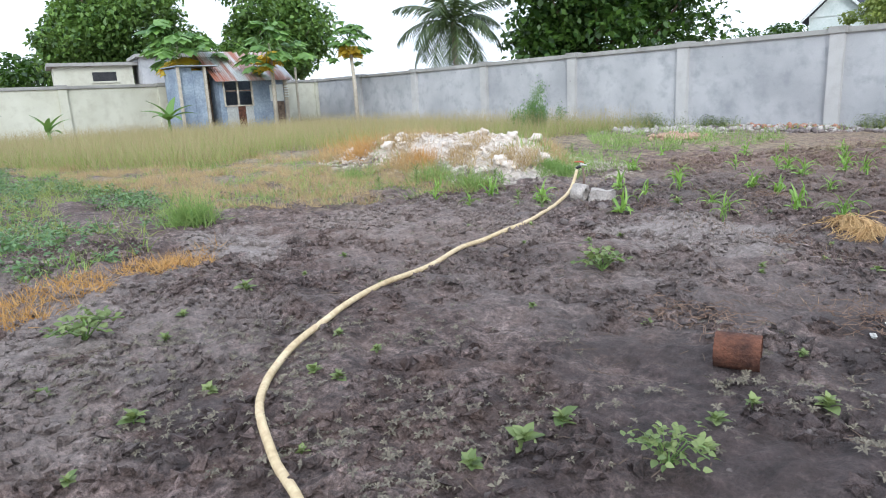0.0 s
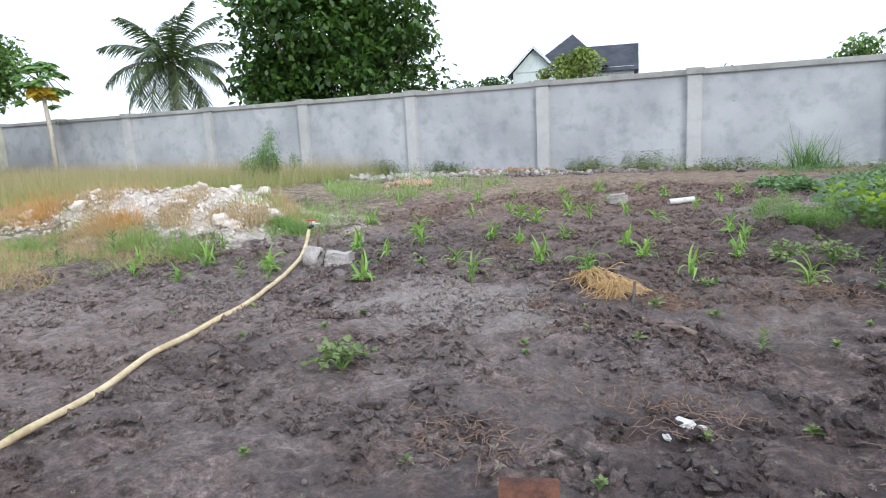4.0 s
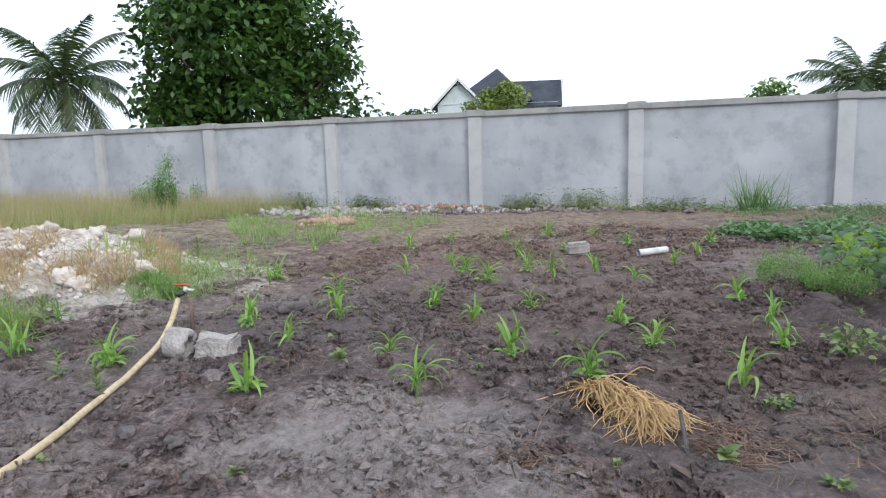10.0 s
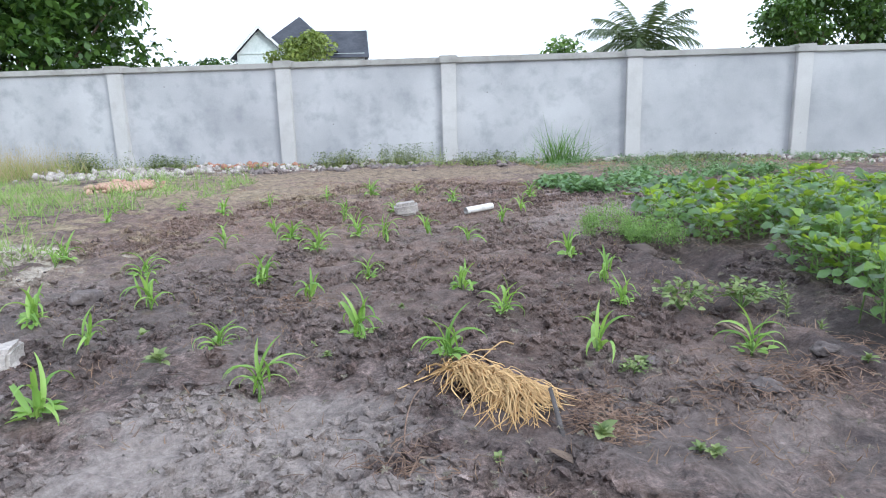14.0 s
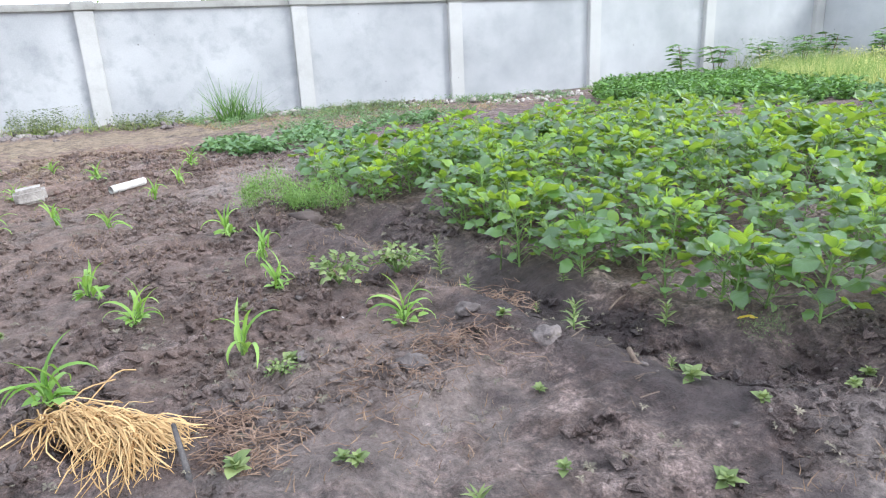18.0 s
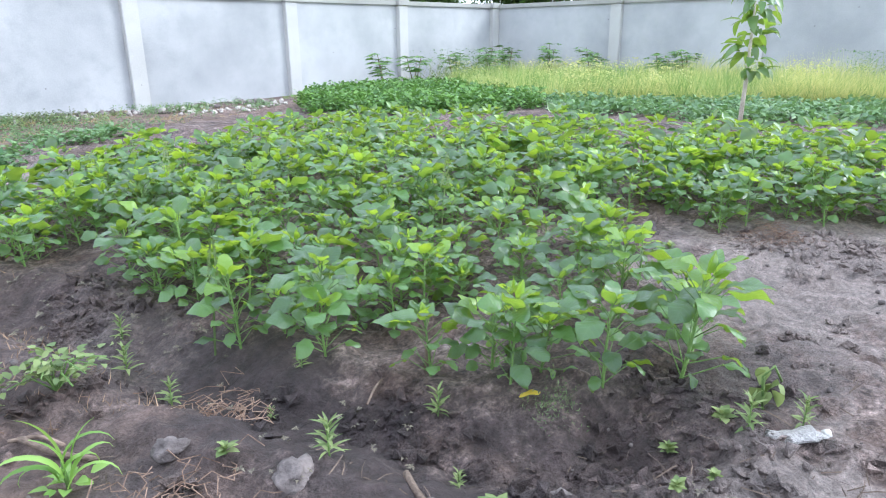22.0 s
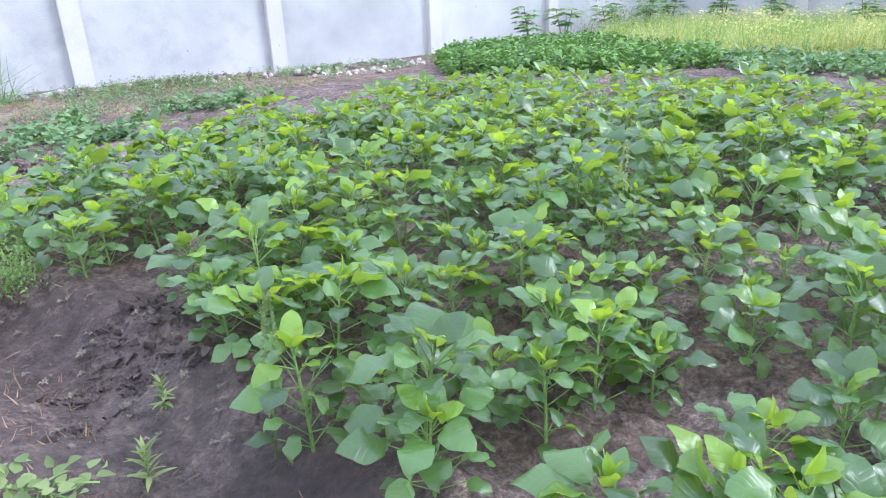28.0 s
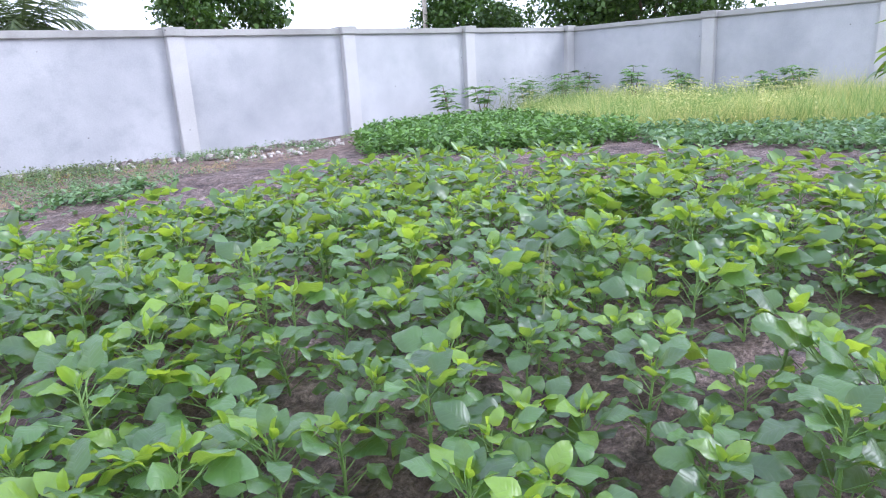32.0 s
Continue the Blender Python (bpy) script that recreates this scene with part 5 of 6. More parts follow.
def tap_blocks():
    """A cast ring stood on its side and a broken slab, both beside the tap."""
    x, y = 1.83, -12.52
    bm = bmesh.new()
    n, rings = 22, []
    for d, r in ((-0.075, 0.08), (-0.062, 0.093), (0.03, 0.097), (0.062, 0.09), (0.062, 0.048), (0.0, 0.042)):
        rings.append([bm.verts.new((d + 0.006 * math.sin(k * 1.7), r * (1 + 0.04 * math.sin(k * 2.3 + d * 30)) * math.cos(6.283 * k / n), r * math.sin(6.283 * k / n))) for k in range(n)])
    for a, b in zip(rings, rings[1:]):
        for k in range(n):
            bm.faces.new((a[k], a[(k + 1) % n], b[(k + 1) % n], b[k]))
    bm.faces.new(rings[0][::-1])
    bm.faces.new(rings[-1])
    bmesh.ops.recalc_face_normals(bm, faces=bm.faces[:])
    for f in bm.faces:
        f.smooth = len(f.verts) == 4
    ob = part("concrete_ring", bm, CONCRETE, None)
    ob.matrix_basis = pose(x, y, gz(x, y) + 0.076, 0, 8, 12)
    tagged(ob, "short hollow concrete cylinder lying on its side by the tap", "concrete block")
    x, y = 2.03, -12.42
    bm = box_bm(-0.128, 0.128, -0.09, 0.09, 0, 0.125, 0.02)
    bmesh.ops.subdivide_edges(bm, edges=bm.edges[:], cuts=2, use_grid_fill=True)
    for v in bm.verts:
        v.co += Vector((noise.noise(v.co * 9), noise.noise(v.co * 9 + Vector((7, 0, 0))), noise.noise(v.co * 8 + Vector((0, 9, 0))))) * 0.028
    ob = part("concrete_slab", bm, CONCRETE, None)
    ob.matrix_basis = pose(x, y, gz(x, y) - 0.015, 2, -3, 14)
    tagged(ob, "broken pale concrete slab lying beside the tap", "concrete block")


tap_blocks()
for i in range(22):
    q = random.Random(400 + i)
    cx, cy, rx, ry, h = HEAP[i % 5]
    stone("rubble_stone", cx + q.uniform(-0.8, 0.8) * rx, cy + q.uniform(-0.8, 0.8) * ry, q.uniform(0.05, 0.13), "large pale coral block on the rubble heap", CORAL, 0.65, 60 + i, "rubble heap")


# ---- hose and standpipe ----
def hose_and_tap():
    path = [(6.4, -18.5), (5.4, -17.65), (4.85, -17.32), (4.43, -17.18), (4.1, -17.1), (3.73, -16.96), (3.35, -16.65), (3.09, -16.2), (2.83, -15.66), (2.67, -15.22), (2.5, -14.78), (2.39, -14.36), (2.32, -13.93),
            (2.06, -13.38), (1.88, -13.0)]
    line = spline([Vector((x, y, 0)) for x, y in path], 10)
    zs = [max(gz(p.x + 0.02 * j, p.y + 0.03 * k) for j in (-1, 0, 1) for k in (-2, -1, 0, 1, 2)) for p in line]
    pts = [Vector((p.x, p.y, sum(zs[max(0, i - 5):i + 6]) / len(zs[max(0, i - 5):i + 6]) + 0.014)) for i, p in enumerate(line)][::2]
    top = Vector((1.5, -12.15, 0.25))
    pts += [Vector((1.78, -12.76, 0.04)), Vector((1.69, -12.53, 0.075)), Vector((1.59, -12.32, 0.15)), top]
    hose = tagged(placed("garden_hose", mesh("garden_hose", *sweep(spline(pts, 4), 0.0175, 10), HOSE, True), None),
                  "cream ribbed garden hose snaking over soil to tap", "hose")
    r = root("standpipe", 1.545, -12.09, gz(1.545, -12.09), "short standpipe with red-handled tap and hose", "tap")
    r.scale = (0.8, 0.8, 0.56)
    placed("pipe", mesh("pipe", *sweep([(0, 0, -0.1), (0.01, 0, 0.25), (-0.01, 0, 0.44)], 0.017, 10), TWIG, True), None, r, "weathered grey pipe post")
    placed("coupling", mesh("coupling", *sweep([(-0.075, -0.06, 0.43), (-0.03, -0.02, 0.475)], 0.026, 10), DARK_GAP, True), None, r, "black hose coupling")
    placed("tap", mesh("tap", *join([sweep([(-0.03, -0.02, 0.475), (-0.03, 0.0, 0.53)], 0.018, 10), sweep([(-0.05, 0, 0.5), (0.04, 0.01, 0.49)], 0.015, 8)]), WHITE_PVC, True), None, r, "pale plastic tap body")
    placed("handle", mesh("handle", *sweep([(-0.14, -0.01, 0.545), (-0.03, 0, 0.555), (0.0, 0.005, 0.54)], [0.011, 0.014, 0.01], 8), RED_PLASTIC, True), None, r, "red lever handle")


hose_and_tap()


# ---- steel pipe ring, straw heap, pipe and other litter ----
def steel_pipe():
    bm = bmesh.new()
    n, ro, ri, half = 28, 0.074, 0.066, 0.086
    rings = []
    for y, r in ((-half, ro), (half, ro), (half, ri), (-half, ri)):
        rings.append([bm.verts.new((r * math.cos(2 * math.pi * k / n), y + 0.001 * math.sin(k * 2.7), r * math.sin(2 * math.pi * k / n))) for k in range(n)])
    for a in range(4):
        for k in range(n):
            bm.faces.new((rings[a][k], rings[a][(k + 1) % n], rings[(a + 1) % 4][(k + 1) % n], rings[(a + 1) % 4][k]))
    bmesh.ops.recalc_face_normals(bm, faces=bm.faces[:])
    for f in bm.faces:
        f.smooth = True
    ob = part("steel_pipe", bm, STEEL_RUST, None)
    ob.data.set_sharp_from_angle(angle=radians(40))
    ob.matrix_basis = pose(4.85, -15.42, gz(4.85, -15.42) + 0.066, 0, 0, -70)
    tagged(ob, "short rusty steel pipe section lying on soil", "pipe")


steel_pipe()


def straw_heap():
    r = root("straw_heap", 4.24, -12.56, gz(4.24, -12.56), "heap of dry golden straw combed to one side", "straw")
    rng = random.Random(5)
    ahead, across = Vector((0.79, -0.61, 0)).normalized(), Vector((0.61, 0.79, 0)).normalized()

    def strand(s, d, length, bow, drop):
        """A bowed straw from s along d, sinking by drop."""
        side = Vector((-d.y, d.x, 0)) * bow
        pts = [s, s + d * length * 0.3 + side * 0.5 + Vector((0, 0, 0.018)), s + d * length * 0.65 + side - Vector((0, 0, drop * 0.35)), s + d * length + side * 0.2 - Vector((0, 0, drop))]
        return sweep(spline(pts, 2), [rng.uniform(0.0016, 0.003)] * 6 + [0.0011], 3, False)

    bundle, fringe, loose = [], [], []
    for i in range(620):
        v, along = rng.uniform(-1, 1), rng.random() ** 0.9
        s = across * (v * (0.05 + 0.04 * along)) + ahead * (0.02 + 0.38 * along) + Vector((0, 0, 0.015 + 0.1 * math.sqrt(1 - v * v) * rng.uniform(0.2, 1.0) * (1 - 0.3 * along)))
        d = (ahead + across * rng.gauss(-0.25 * along, 0.34)).normalized()
        bundle.append(strand(s, d, rng.uniform(0.08, 0.2), rng.gauss(0, 0.022), s.z * rng.uniform(0.2, 0.95)))
    for i in range(120):
        s = ahead * rng.uniform(0.22, 0.42) + across * rng.uniform(-0.06, 0.05) + Vector((0, 0, rng.uniform(0.02, 0.07)))
        d = (Vector((-0.15, -1, 0)) + ahead * rng.gauss(0.1, 0.35)).normalized()
        fringe.append(strand(s, d, rng.uniform(0.1, 0.27), rng.gauss(0, 0.03), s.z - 0.008))
    for i in range(60):
        a = rng.uniform(0.6, 4.6)
        s = Vector((rng.gauss(0.07, 0.06), rng.gauss(-0.05, 0.04), 0.06))
        loose.append(strand(s, Vector((math.cos(a), math.sin(a), 0)), rng.uniform(0.06, 0.17), rng.gauss(0, 0.03), 0.045))
    for pts in ([(-0.02, -0.02, 0.05), (-0.12, -0.07, 0.03), (-0.22, -0.15, 0.012)], [(0.12, 0.02, 0.07), (0.22, 0.1, 0.13), (0.28, 0.16, 0.1)], [(0.05, 0.03, 0.05), (0.1, 0.12, 0.08), (0.2, 0.2, 0.06)]):
        loose.append(sweep(spline([Vector(p) for p in pts], 3), 0.0032, 4))
    for name, pieces in (("straw_mat", bundle), ("straw_fringe", fringe), ("loose_straw", loose)):
        placed(name, mesh(name, *join(pieces), STRAW), None, r)["kind"] = "stuff"
    st = root("stick", 4.68, -13.08, gz(4.68, -13.08), "dark weathered stick leaning on the straw", "stick")
    placed("shaft", mesh("shaft", *sweep([(0, 0, -0.02), (-0.015, 0.1, 0.05), (-0.035, 0.22, 0.11)], [0.011, 0.01, 0.008], 7), DARK_WOOD, True), None, st)
    # reddish root fibres beside it and along the bed edge
    for cx, cy, spread, n in ((4.78, -12.78, 0.11, 150), (4.85, -12.95, 0.1, 80), (5.5, -12.65, 0.2, 110), (6.19, -12.13, 0.09, 90), (5.75, -12.62, 0.14, 80), (9.7, -12.97, 0.18, 110), (4.15, -13.3, 0.1, 50), (4.45, -15.02, 0.12, 90), (5.15, -14.6, 0.12, 70), (3.3, -11.5, 0.13, 60)):
        pieces = []
        for i in range(n):
            a = rng.uniform(0, 6.28)
            s = Vector((rng.gauss(0, spread), rng.gauss(0, spread * 0.8), rng.uniform(0.0, 0.035)))
            d = Vector((math.cos(a), math.sin(a), 0)) * rng.uniform(0.04, 0.15)
            q = Vector((-d.y, d.x, 0)) * rng.gauss(0, 0.3)
            pieces.append(sweep([s, s + d * 0.35 + q + Vector((0, 0, 0.03 * rng.random())), s + d * 0.7 + Vector((0, 0, 0.02 * rng.random())), s + d + q], 0.0019, 3, False))
        ob = placed("root_tangle", mesh("root_tangle", *join(pieces), ROOT_FIBRE), None)
        ob.matrix_basis = pose(cx, cy, gz(cx, cy) + 0.004)
        tagged(ob, "tangle of reddish dry root fibres on soil", "roots", kind="stuff")


straw_heap()


def stick(x, y, length, radius, turn, label, lift=0.0):
    rng = random.Random(int(x * 100))
    pts = [(0, -length / 2, 0), (rng.uniform(-0.03, 0.03), 0, 0.012), (rng.uniform(-0.02, 0.02), length / 2, lift)]
    ob = placed("stick", mesh("stick", *sweep(spline(pts, 4), radius, 7), TWIG, True), None)
    ob.matrix_basis = pose(x, y, gz(x, y) + radius * 0.8, 0, 0, turn)
    return tagged(ob, label, "stick", "sticks on the soil")


stick(-3.9, -10.3, 1.1, 0.02, 70, "long dead branch lying on the rubble heap", 0.12)
stick(5.0, -13.54, 0.2, 0.016, 75, "short thick brown stick lying on soil")
stick(5.7, -12.0, 0.3, 0.011, 25, "thin grey stick lying beside a seedling", 0.03)
stick(6.32, -13.05, 0.26, 0.012, -15, "crooked dark stick lying in the furrow")
stick(6.72, -12.45, 0.3, 0.005, -70, "thin dry twig lying by the bed")
stick(5.65, -11.9, 0.2, 0.007, 40, "thin dry twig lying on soil")


def bits():
    ob = placed("stake", mesh("stake", *sweep([(0, 0, -0.05), (0.004, 0, 0.125)], [0.011, 0.01], 7), TWIG, True), None)
    ob.matrix_basis = pose(6.87, -12.52, gz(6.87, -12.52), 3, 2, 0)
    tagged(ob, "short cut wooden stake at the bed edge", "stake")
    v, f = sweep([(0, -0.19, 0), (0, 0.19, 0.01)], 0.038, 16, False)
    v2, f2 = sweep([(0, -0.19, 0), (0, 0.19, 0.01)], 0.033, 16, False)
    ob = placed("plastic_pipe", mesh("plastic_pipe", *join([(v, f), (v2, [q[::-1] for q in f2])]), WHITE_PVC, True), None)
    ob.matrix_basis = pose(4.29, -7.98, gz(4.29, -7.98) + 0.033, 0, 0, -48)
    tagged(ob, "short white plastic pipe lying on soil", "pipe")
    bm = box_bm(-0.13, 0.13, -0.08, 0.08, 0, 0.14, 0.03)
    ob = part("cement_block", bm, CONCRETE, None)
    ob.matrix_basis = pose(3.5, -8.1, gz(3.5, -8.1) - 0.01, 4, -6, 10)
    tagged(ob, "dusty grey cement block among seedlings", "block")
    r = root("plastic_bottle", 7.37, -13.74, gz(7.37, -13.74) + 0.03, "crushed dirty clear plastic bottle on soil", "bottle", turn=-40)
    bm, rings = bmesh.new(), []
    for x, q in ((-0.1, 0.012), (-0.098, 0.026), (-0.09, 0.032), (-0.06, 0.03), (-0.03, 0.033), (0.0, 0.027), (0.03, 0.032), (0.055, 0.031), (0.075, 0.022), (0.09, 0.013), (0.1, 0.0125)):
        ring = []
        for k in range(18):
            a = 2 * math.pi * k / 18
            v = Vector((x, q * math.cos(a), q * math.sin(a) * 0.72))
            ring.append(bm.verts.new(v * (1 + 0.35 * noise.noise(v * 38)) + Vector((0, 0, 0.006 * math.sin(x * 45)))))
        rings.append(ring)
    for a, b in zip(rings, rings[1:]):
        for k in range(18):
            bm.faces.new((a[k], a[(k + 1) % 18], b[(k + 1) % 18], b[k]))
    bm.faces.new(rings[0][::-1])
    part("body", bm, FOIL, r)
    placed("cap", mesh("cap", *sweep([(0.098, 0, 0), (0.118, 0, 0.002)], 0.015, 12), WHITE_PVC, True), None, r, "pale screw cap")
    ob = placed("yellowed_leaf", broad_leaf("yellowed_leaf", 0.085, 0.05, 0.3, 0.5, PAPAYA_OLD, 7, 0.8, 9), None)
    ob.matrix_basis = pose(7.0, -12.98, gz(7.0, -12.98) + 0.03, 8, 6, 60)
    tagged(ob, "yellowed amaranth leaf lying at the bed edge", "leaf")
    for k, (x, y, s) in enumerate(((5.18, -14.66, 0.03), (5.13, -14.72, 0.02), (5.24, -14.6, 0.018), (5.4, -12.01, 0.016))):
        bm = lump(random.Random(900 + k), s, 0.4, 0.5, 2)
        ob = part("plastic_scrap", bm, WHITE_PVC, None)
        ob.matrix_basis = pose(x, y, gz(x, y) + s * 0.25, 20, 10, k * 70)
        tagged(ob, "small crumpled white plastic scrap on soil", "litter", "plastic scraps")
    bm = lump(random.Random(950), 0.022, 0.5, 0.3, 2)
    ob = part("maize_cob", bm, TWIG, None)
    ob.matrix_basis = pose(2.97, -14.8, gz(2.97, -14.8) + 0.02, 0, 15, 30)
    tagged(ob, "old pale maize cob lying on soil", "cob")
    ob = placed("fallen_leaf", leaf_mesh("fallen_leaf", 0.09, 0.055, 0.6, -0.6, TWIG), None)
    ob.matrix_basis = pose(4.69, -13.24, gz(4.69, -13.24) + 0.015, 0, 10, 60)
    tagged(ob, "dry brown fallen leaf on soil", "leaf")

    for i, (x, y, h) in enumerate(((6.44, -11.63, 0.42), (8.23, -11.31, 0.46), (7.2, -9.6, 0.45))):
        rng = random.Random(i)
        pts = [(0, 0, h - 0.12), (0.01, 0.01, h), (0.015, 0.02, h + 0.1)]
        pieces = [sweep([(0, 0, -0.02), (0, 0, h - 0.1)], 0.005, 5)]
        for k in range(120):
            t = rng.random()
            a, r = rng.uniform(0, 6.28), 0.02 * (1.1 - t)
            c = Vector((math.cos(a) * r, math.sin(a) * r, h - 0.1 + 0.22 * t))
            pieces.append(([c, c + Vector((math.cos(a) * 0.012, math.sin(a) * 0.012, 0.006)), c + Vector((0.003, 0.003, 0.014))], [(0, 1, 2)]))
        ob = placed("flower_spike", mesh("flower_spike", *join(pieces), WEED_LEAF), None)
        ob.matrix_basis = pose(x, y, gz(x, y), 4, 3, 0)
        tagged(ob, "pale green amaranth flower spike above the leaves", "flower", "flower spikes")
    pts = [(4.2, -12.66), (4.12, -12.76), (4.1, -13.0), (4.13, -13.28), (4.18, -13.53), (4.23, -13.68)]
    ob = placed("string", mesh("string", *sweep(spline([Vector((x, y, gz(x, y) + 0.018)) for x, y in pts], 6), 0.003, 5), ROOT_FIBRE, True), None)
    tagged(ob, "thin reddish string trailing over the soil", "string")
    r = root("wilted_plant", 7.48, -13.6, gz(7.48, -13.6), "wilted pale weed drooping over dark soil", "weed")
    rng = random.Random(77)
    placed("stem", mesh("stem", *sweep([(0, 0, -0.02), (0.01, 0.02, 0.12), (0.06, 0.0, 0.15), (0.1, -0.02, 0.08)], 0.005, 5), STEM_GREEN, True), None, r)
    for i in range(12):
        placed("leaf", WEED_BLADES[i % 2], None, r, m=pose(rng.uniform(0, 0.1), rng.uniform(-0.03, 0.03), rng.uniform(0.06, 0.15), rng.uniform(-85, -35), rng.uniform(-30, 30), rng.uniform(0, 360)))


bits()


# ---- trees ----
def limb_tree(name, x, y, height, spread, crown_base, trunk_r, leaves, leaf_size, material, label, seed, bark=None, squash=1.0, clumps=26):
    """Trunk with limbs and a crown of many leaves gathered in uneven clumps."""
    rng, nr = random.Random(seed), np.random.RandomState(seed)
    r = root(name, x, y, gz(x, y) if abs(x) < 40 and abs(y) < 40 else 0.0, label, "tree")
    pieces, ends = [], []
    fork = crown_base * 1.05
    pieces.append(sweep([(0, 0, -0.2), (0.05, 0.03, fork * 0.5), (0.1, 0, fork)], [trunk_r * 1.2, trunk_r, trunk_r * 0.85], 9))
    for i in range(clumps):
        a = rng.uniform(0, 6.28)
        u = rng.uniform(-0.85, 1.0)
        rad = math.sqrt(max(0.05, 1 - u * u)) * rng.uniform(0.45, 0.95)
        mid = (height + crown_base) / 2
        e = Vector((math.cos(a) * rad * spread, math.sin(a) * rad * spread * squash, mid + u * (height - crown_base) / 2 * 0.9))
        ends.append(e)
        if i < 12:
            pieces.append(sweep([(0.1, 0, fork * rng.uniform(0.75, 1)), e * 0.5 + Vector((0, 0, fork * 0.35)), e], [trunk_r * 0.45, trunk_r * 0.25, trunk_r * 0.08], 6))
    placed("trunk", mesh("trunk", *join(pieces), bark or BARK, True), None, r)
    per = leaves // clumps
    pos = []
    for e in ends:
        size = spread * rng.uniform(0.24, 0.4)
        d = nr.normal(0, 1, (per, 3))
        d /= np.linalg.norm(d, axis=1)[:, None]
        d *= (size * nr.uniform(0.25, 1.12, per) ** 0.7)[:, None]
        d[:, 2] *= 0.7
        pos.append(np.array(e) + d)
    pos = np.concatenate(pos)
    n = len(pos)
    m = turn_matrices(pos, nr.uniform(0, 6.28, n), nr.normal(-0.5, 0.5, n), nr.normal(0, 0.6, n), leaf_size * nr.uniform(0.6, 1.3, n))
    v, f = scatter_arrays(SMALL_LEAF, m)
    placed("crown", mesh_array("crown", v, f, material, True), None, r)
    return r


def palm(name, x, y, height, frond, count, label, seed, droop=1.0, thick=0.16):
    rng = random.Random(seed)
    r = root(name, x, y, 0, label, "palm tree")
    placed("trunk", mesh("trunk", *sweep([(0, 0, -0.2), (0.2, 0.1, height * 0.5), (0.1, 0.1, height)], [thick * 1.4, thick, thick * 0.85], 10), PALE_BARK if thick < 0.15 else BARK, True), None, r)
    verts_all = []
    for i in range(count):
        t = i / count
        yaw, up = i * 2.4 + rng.uniform(-0.2, 0.2), 1.25 - 1.75 * t + rng.uniform(-0.12, 0.12)
        d = Vector((math.cos(yaw), math.sin(yaw), 0))
        base = Vector((0.1, 0.1, height))
        pts, l = [], frond * rng.uniform(0.85, 1.1)
        ang, p = up, base
        for s in range(9):
            pts.append(p.copy())
            p = p + (d * math.cos(ang) + Vector((0, 0, math.sin(ang)))) * l / 8
            ang -= (0.05 + 0.15 * t) * droop + 0.018 * s
        pieces = [sweep(pts, [0.035 - 0.0035 * s for s in range(9)], 4, False)]
        lv, lf = [], []
        fine = spline(pts, 5)
        for s in range(4, len(fine) - 1):
            q, dirn = fine[s], (fine[min(s + 1, len(fine) - 1)] - fine[s - 1]).normalized()
            f = s / len(fine)
            ll = frond * 0.26 * math.sin(math.pi * min(0.97, f * 0.85 + 0.12))
            for side in (-1, 1):
                o = dirn.cross(Vector((0, 0, 1))).normalized() * side
                tip = q + (o * 0.75 + dirn * 0.6 - Vector((0, 0, 0.35 + 0.5 * rng.random()))) * ll
                w = dirn * 0.045
                k = len(lv)
                lv += [q - w, q + w, (q + tip) / 2 + w * 0.8 + Vector((0, 0, 0.06 * ll)), (q + tip) / 2 - w * 0.8 + Vector((0, 0, 0.06 * ll)), tip + w * 0.1, tip - w * 0.1]
                lf += [(k, k + 1, k + 2, k + 3), (k + 3, k + 2, k + 4, k + 5)]
        pieces.append((lv, lf))
        placed("frond", mesh("frond", *join(pieces), PALM_LEAF), None, r)
    return r


limb_tree("mango_tree", -14.85, 10.85, 9.6, 5.0, 0.3, 0.32, 26000, 0.38, TREE_LEAF, "large dense dark green mango tree behind the wall", 1, clumps=90)
palm("coconut_palm", -21.4, 6.7, 4.8, 3.9, 24, "coconut palm with arching fronds behind the wall", 2)
limb_tree("mango_tree", -42.0, -3.9, 11.5, 4.7, 2.0, 0.4, 30000, 0.37, FAR_LEAF, "large rounded green mango tree beyond the west wall", 3, clumps=50)
limb_tree("shade_tree", -33.6, 2.2, 9.6, 3.7, 2.0, 0.3, 22000, 0.33, FAR_LEAF, "leafy green shade tree behind the shed", 4, clumps=40)
limb_tree("far_tree", -55.0, -7.5, 5.0, 5.0, 1.2, 0.3, 3500, 0.5, TREE_LEAF, "dark distant trees beyond the west wall", 5, clumps=16)
palm("oil_palm", 13.95, 29.1, 4.3, 4.5, 30, "feathery dark palm beyond the wall", 6, 1.0)
limb_tree("far_tree", 10.4, 34.6, 5.2, 3.4, 2.0, 0.25, 3000, 0.4, FAR_LEAF, "low green tree beyond the wall", 7, clumps=14)
limb_tree("dark_tree", 25.6, 30.1, 8.0, 5.0, 2.0, 0.3, 8000, 0.42, TREE_LEAF, "dark spreading tree beyond the wall", 8, clumps=26)
limb_tree("dark_tree", 36.9, 19.2, 6.4, 4.8, 1.5, 0.35, 16000, 0.28, TREE_LEAF, "dense dark tree behind the wall corner", 9, clumps=26)
limb_tree("dark_tree", 38.7, 7.5, 9.0, 6.2, 1.4, 0.35, 18000, 0.3, TREE_LEAF, "dense dark tree overhanging the east wall", 10, clumps=28)
limb_tree("dark_tree", 41.0, -8.0, 9.0, 6.6, 1.4, 0.35, 6000, 0.5, TREE_LEAF, "dense dark tree behind the east wall", 12, clumps=24)
palm("coconut_palm", 33.3, 19.3, 9.0, 3.2, 18, "tall pale-trunked coconut palm beyond the corner", 11, 1.0, 0.14)
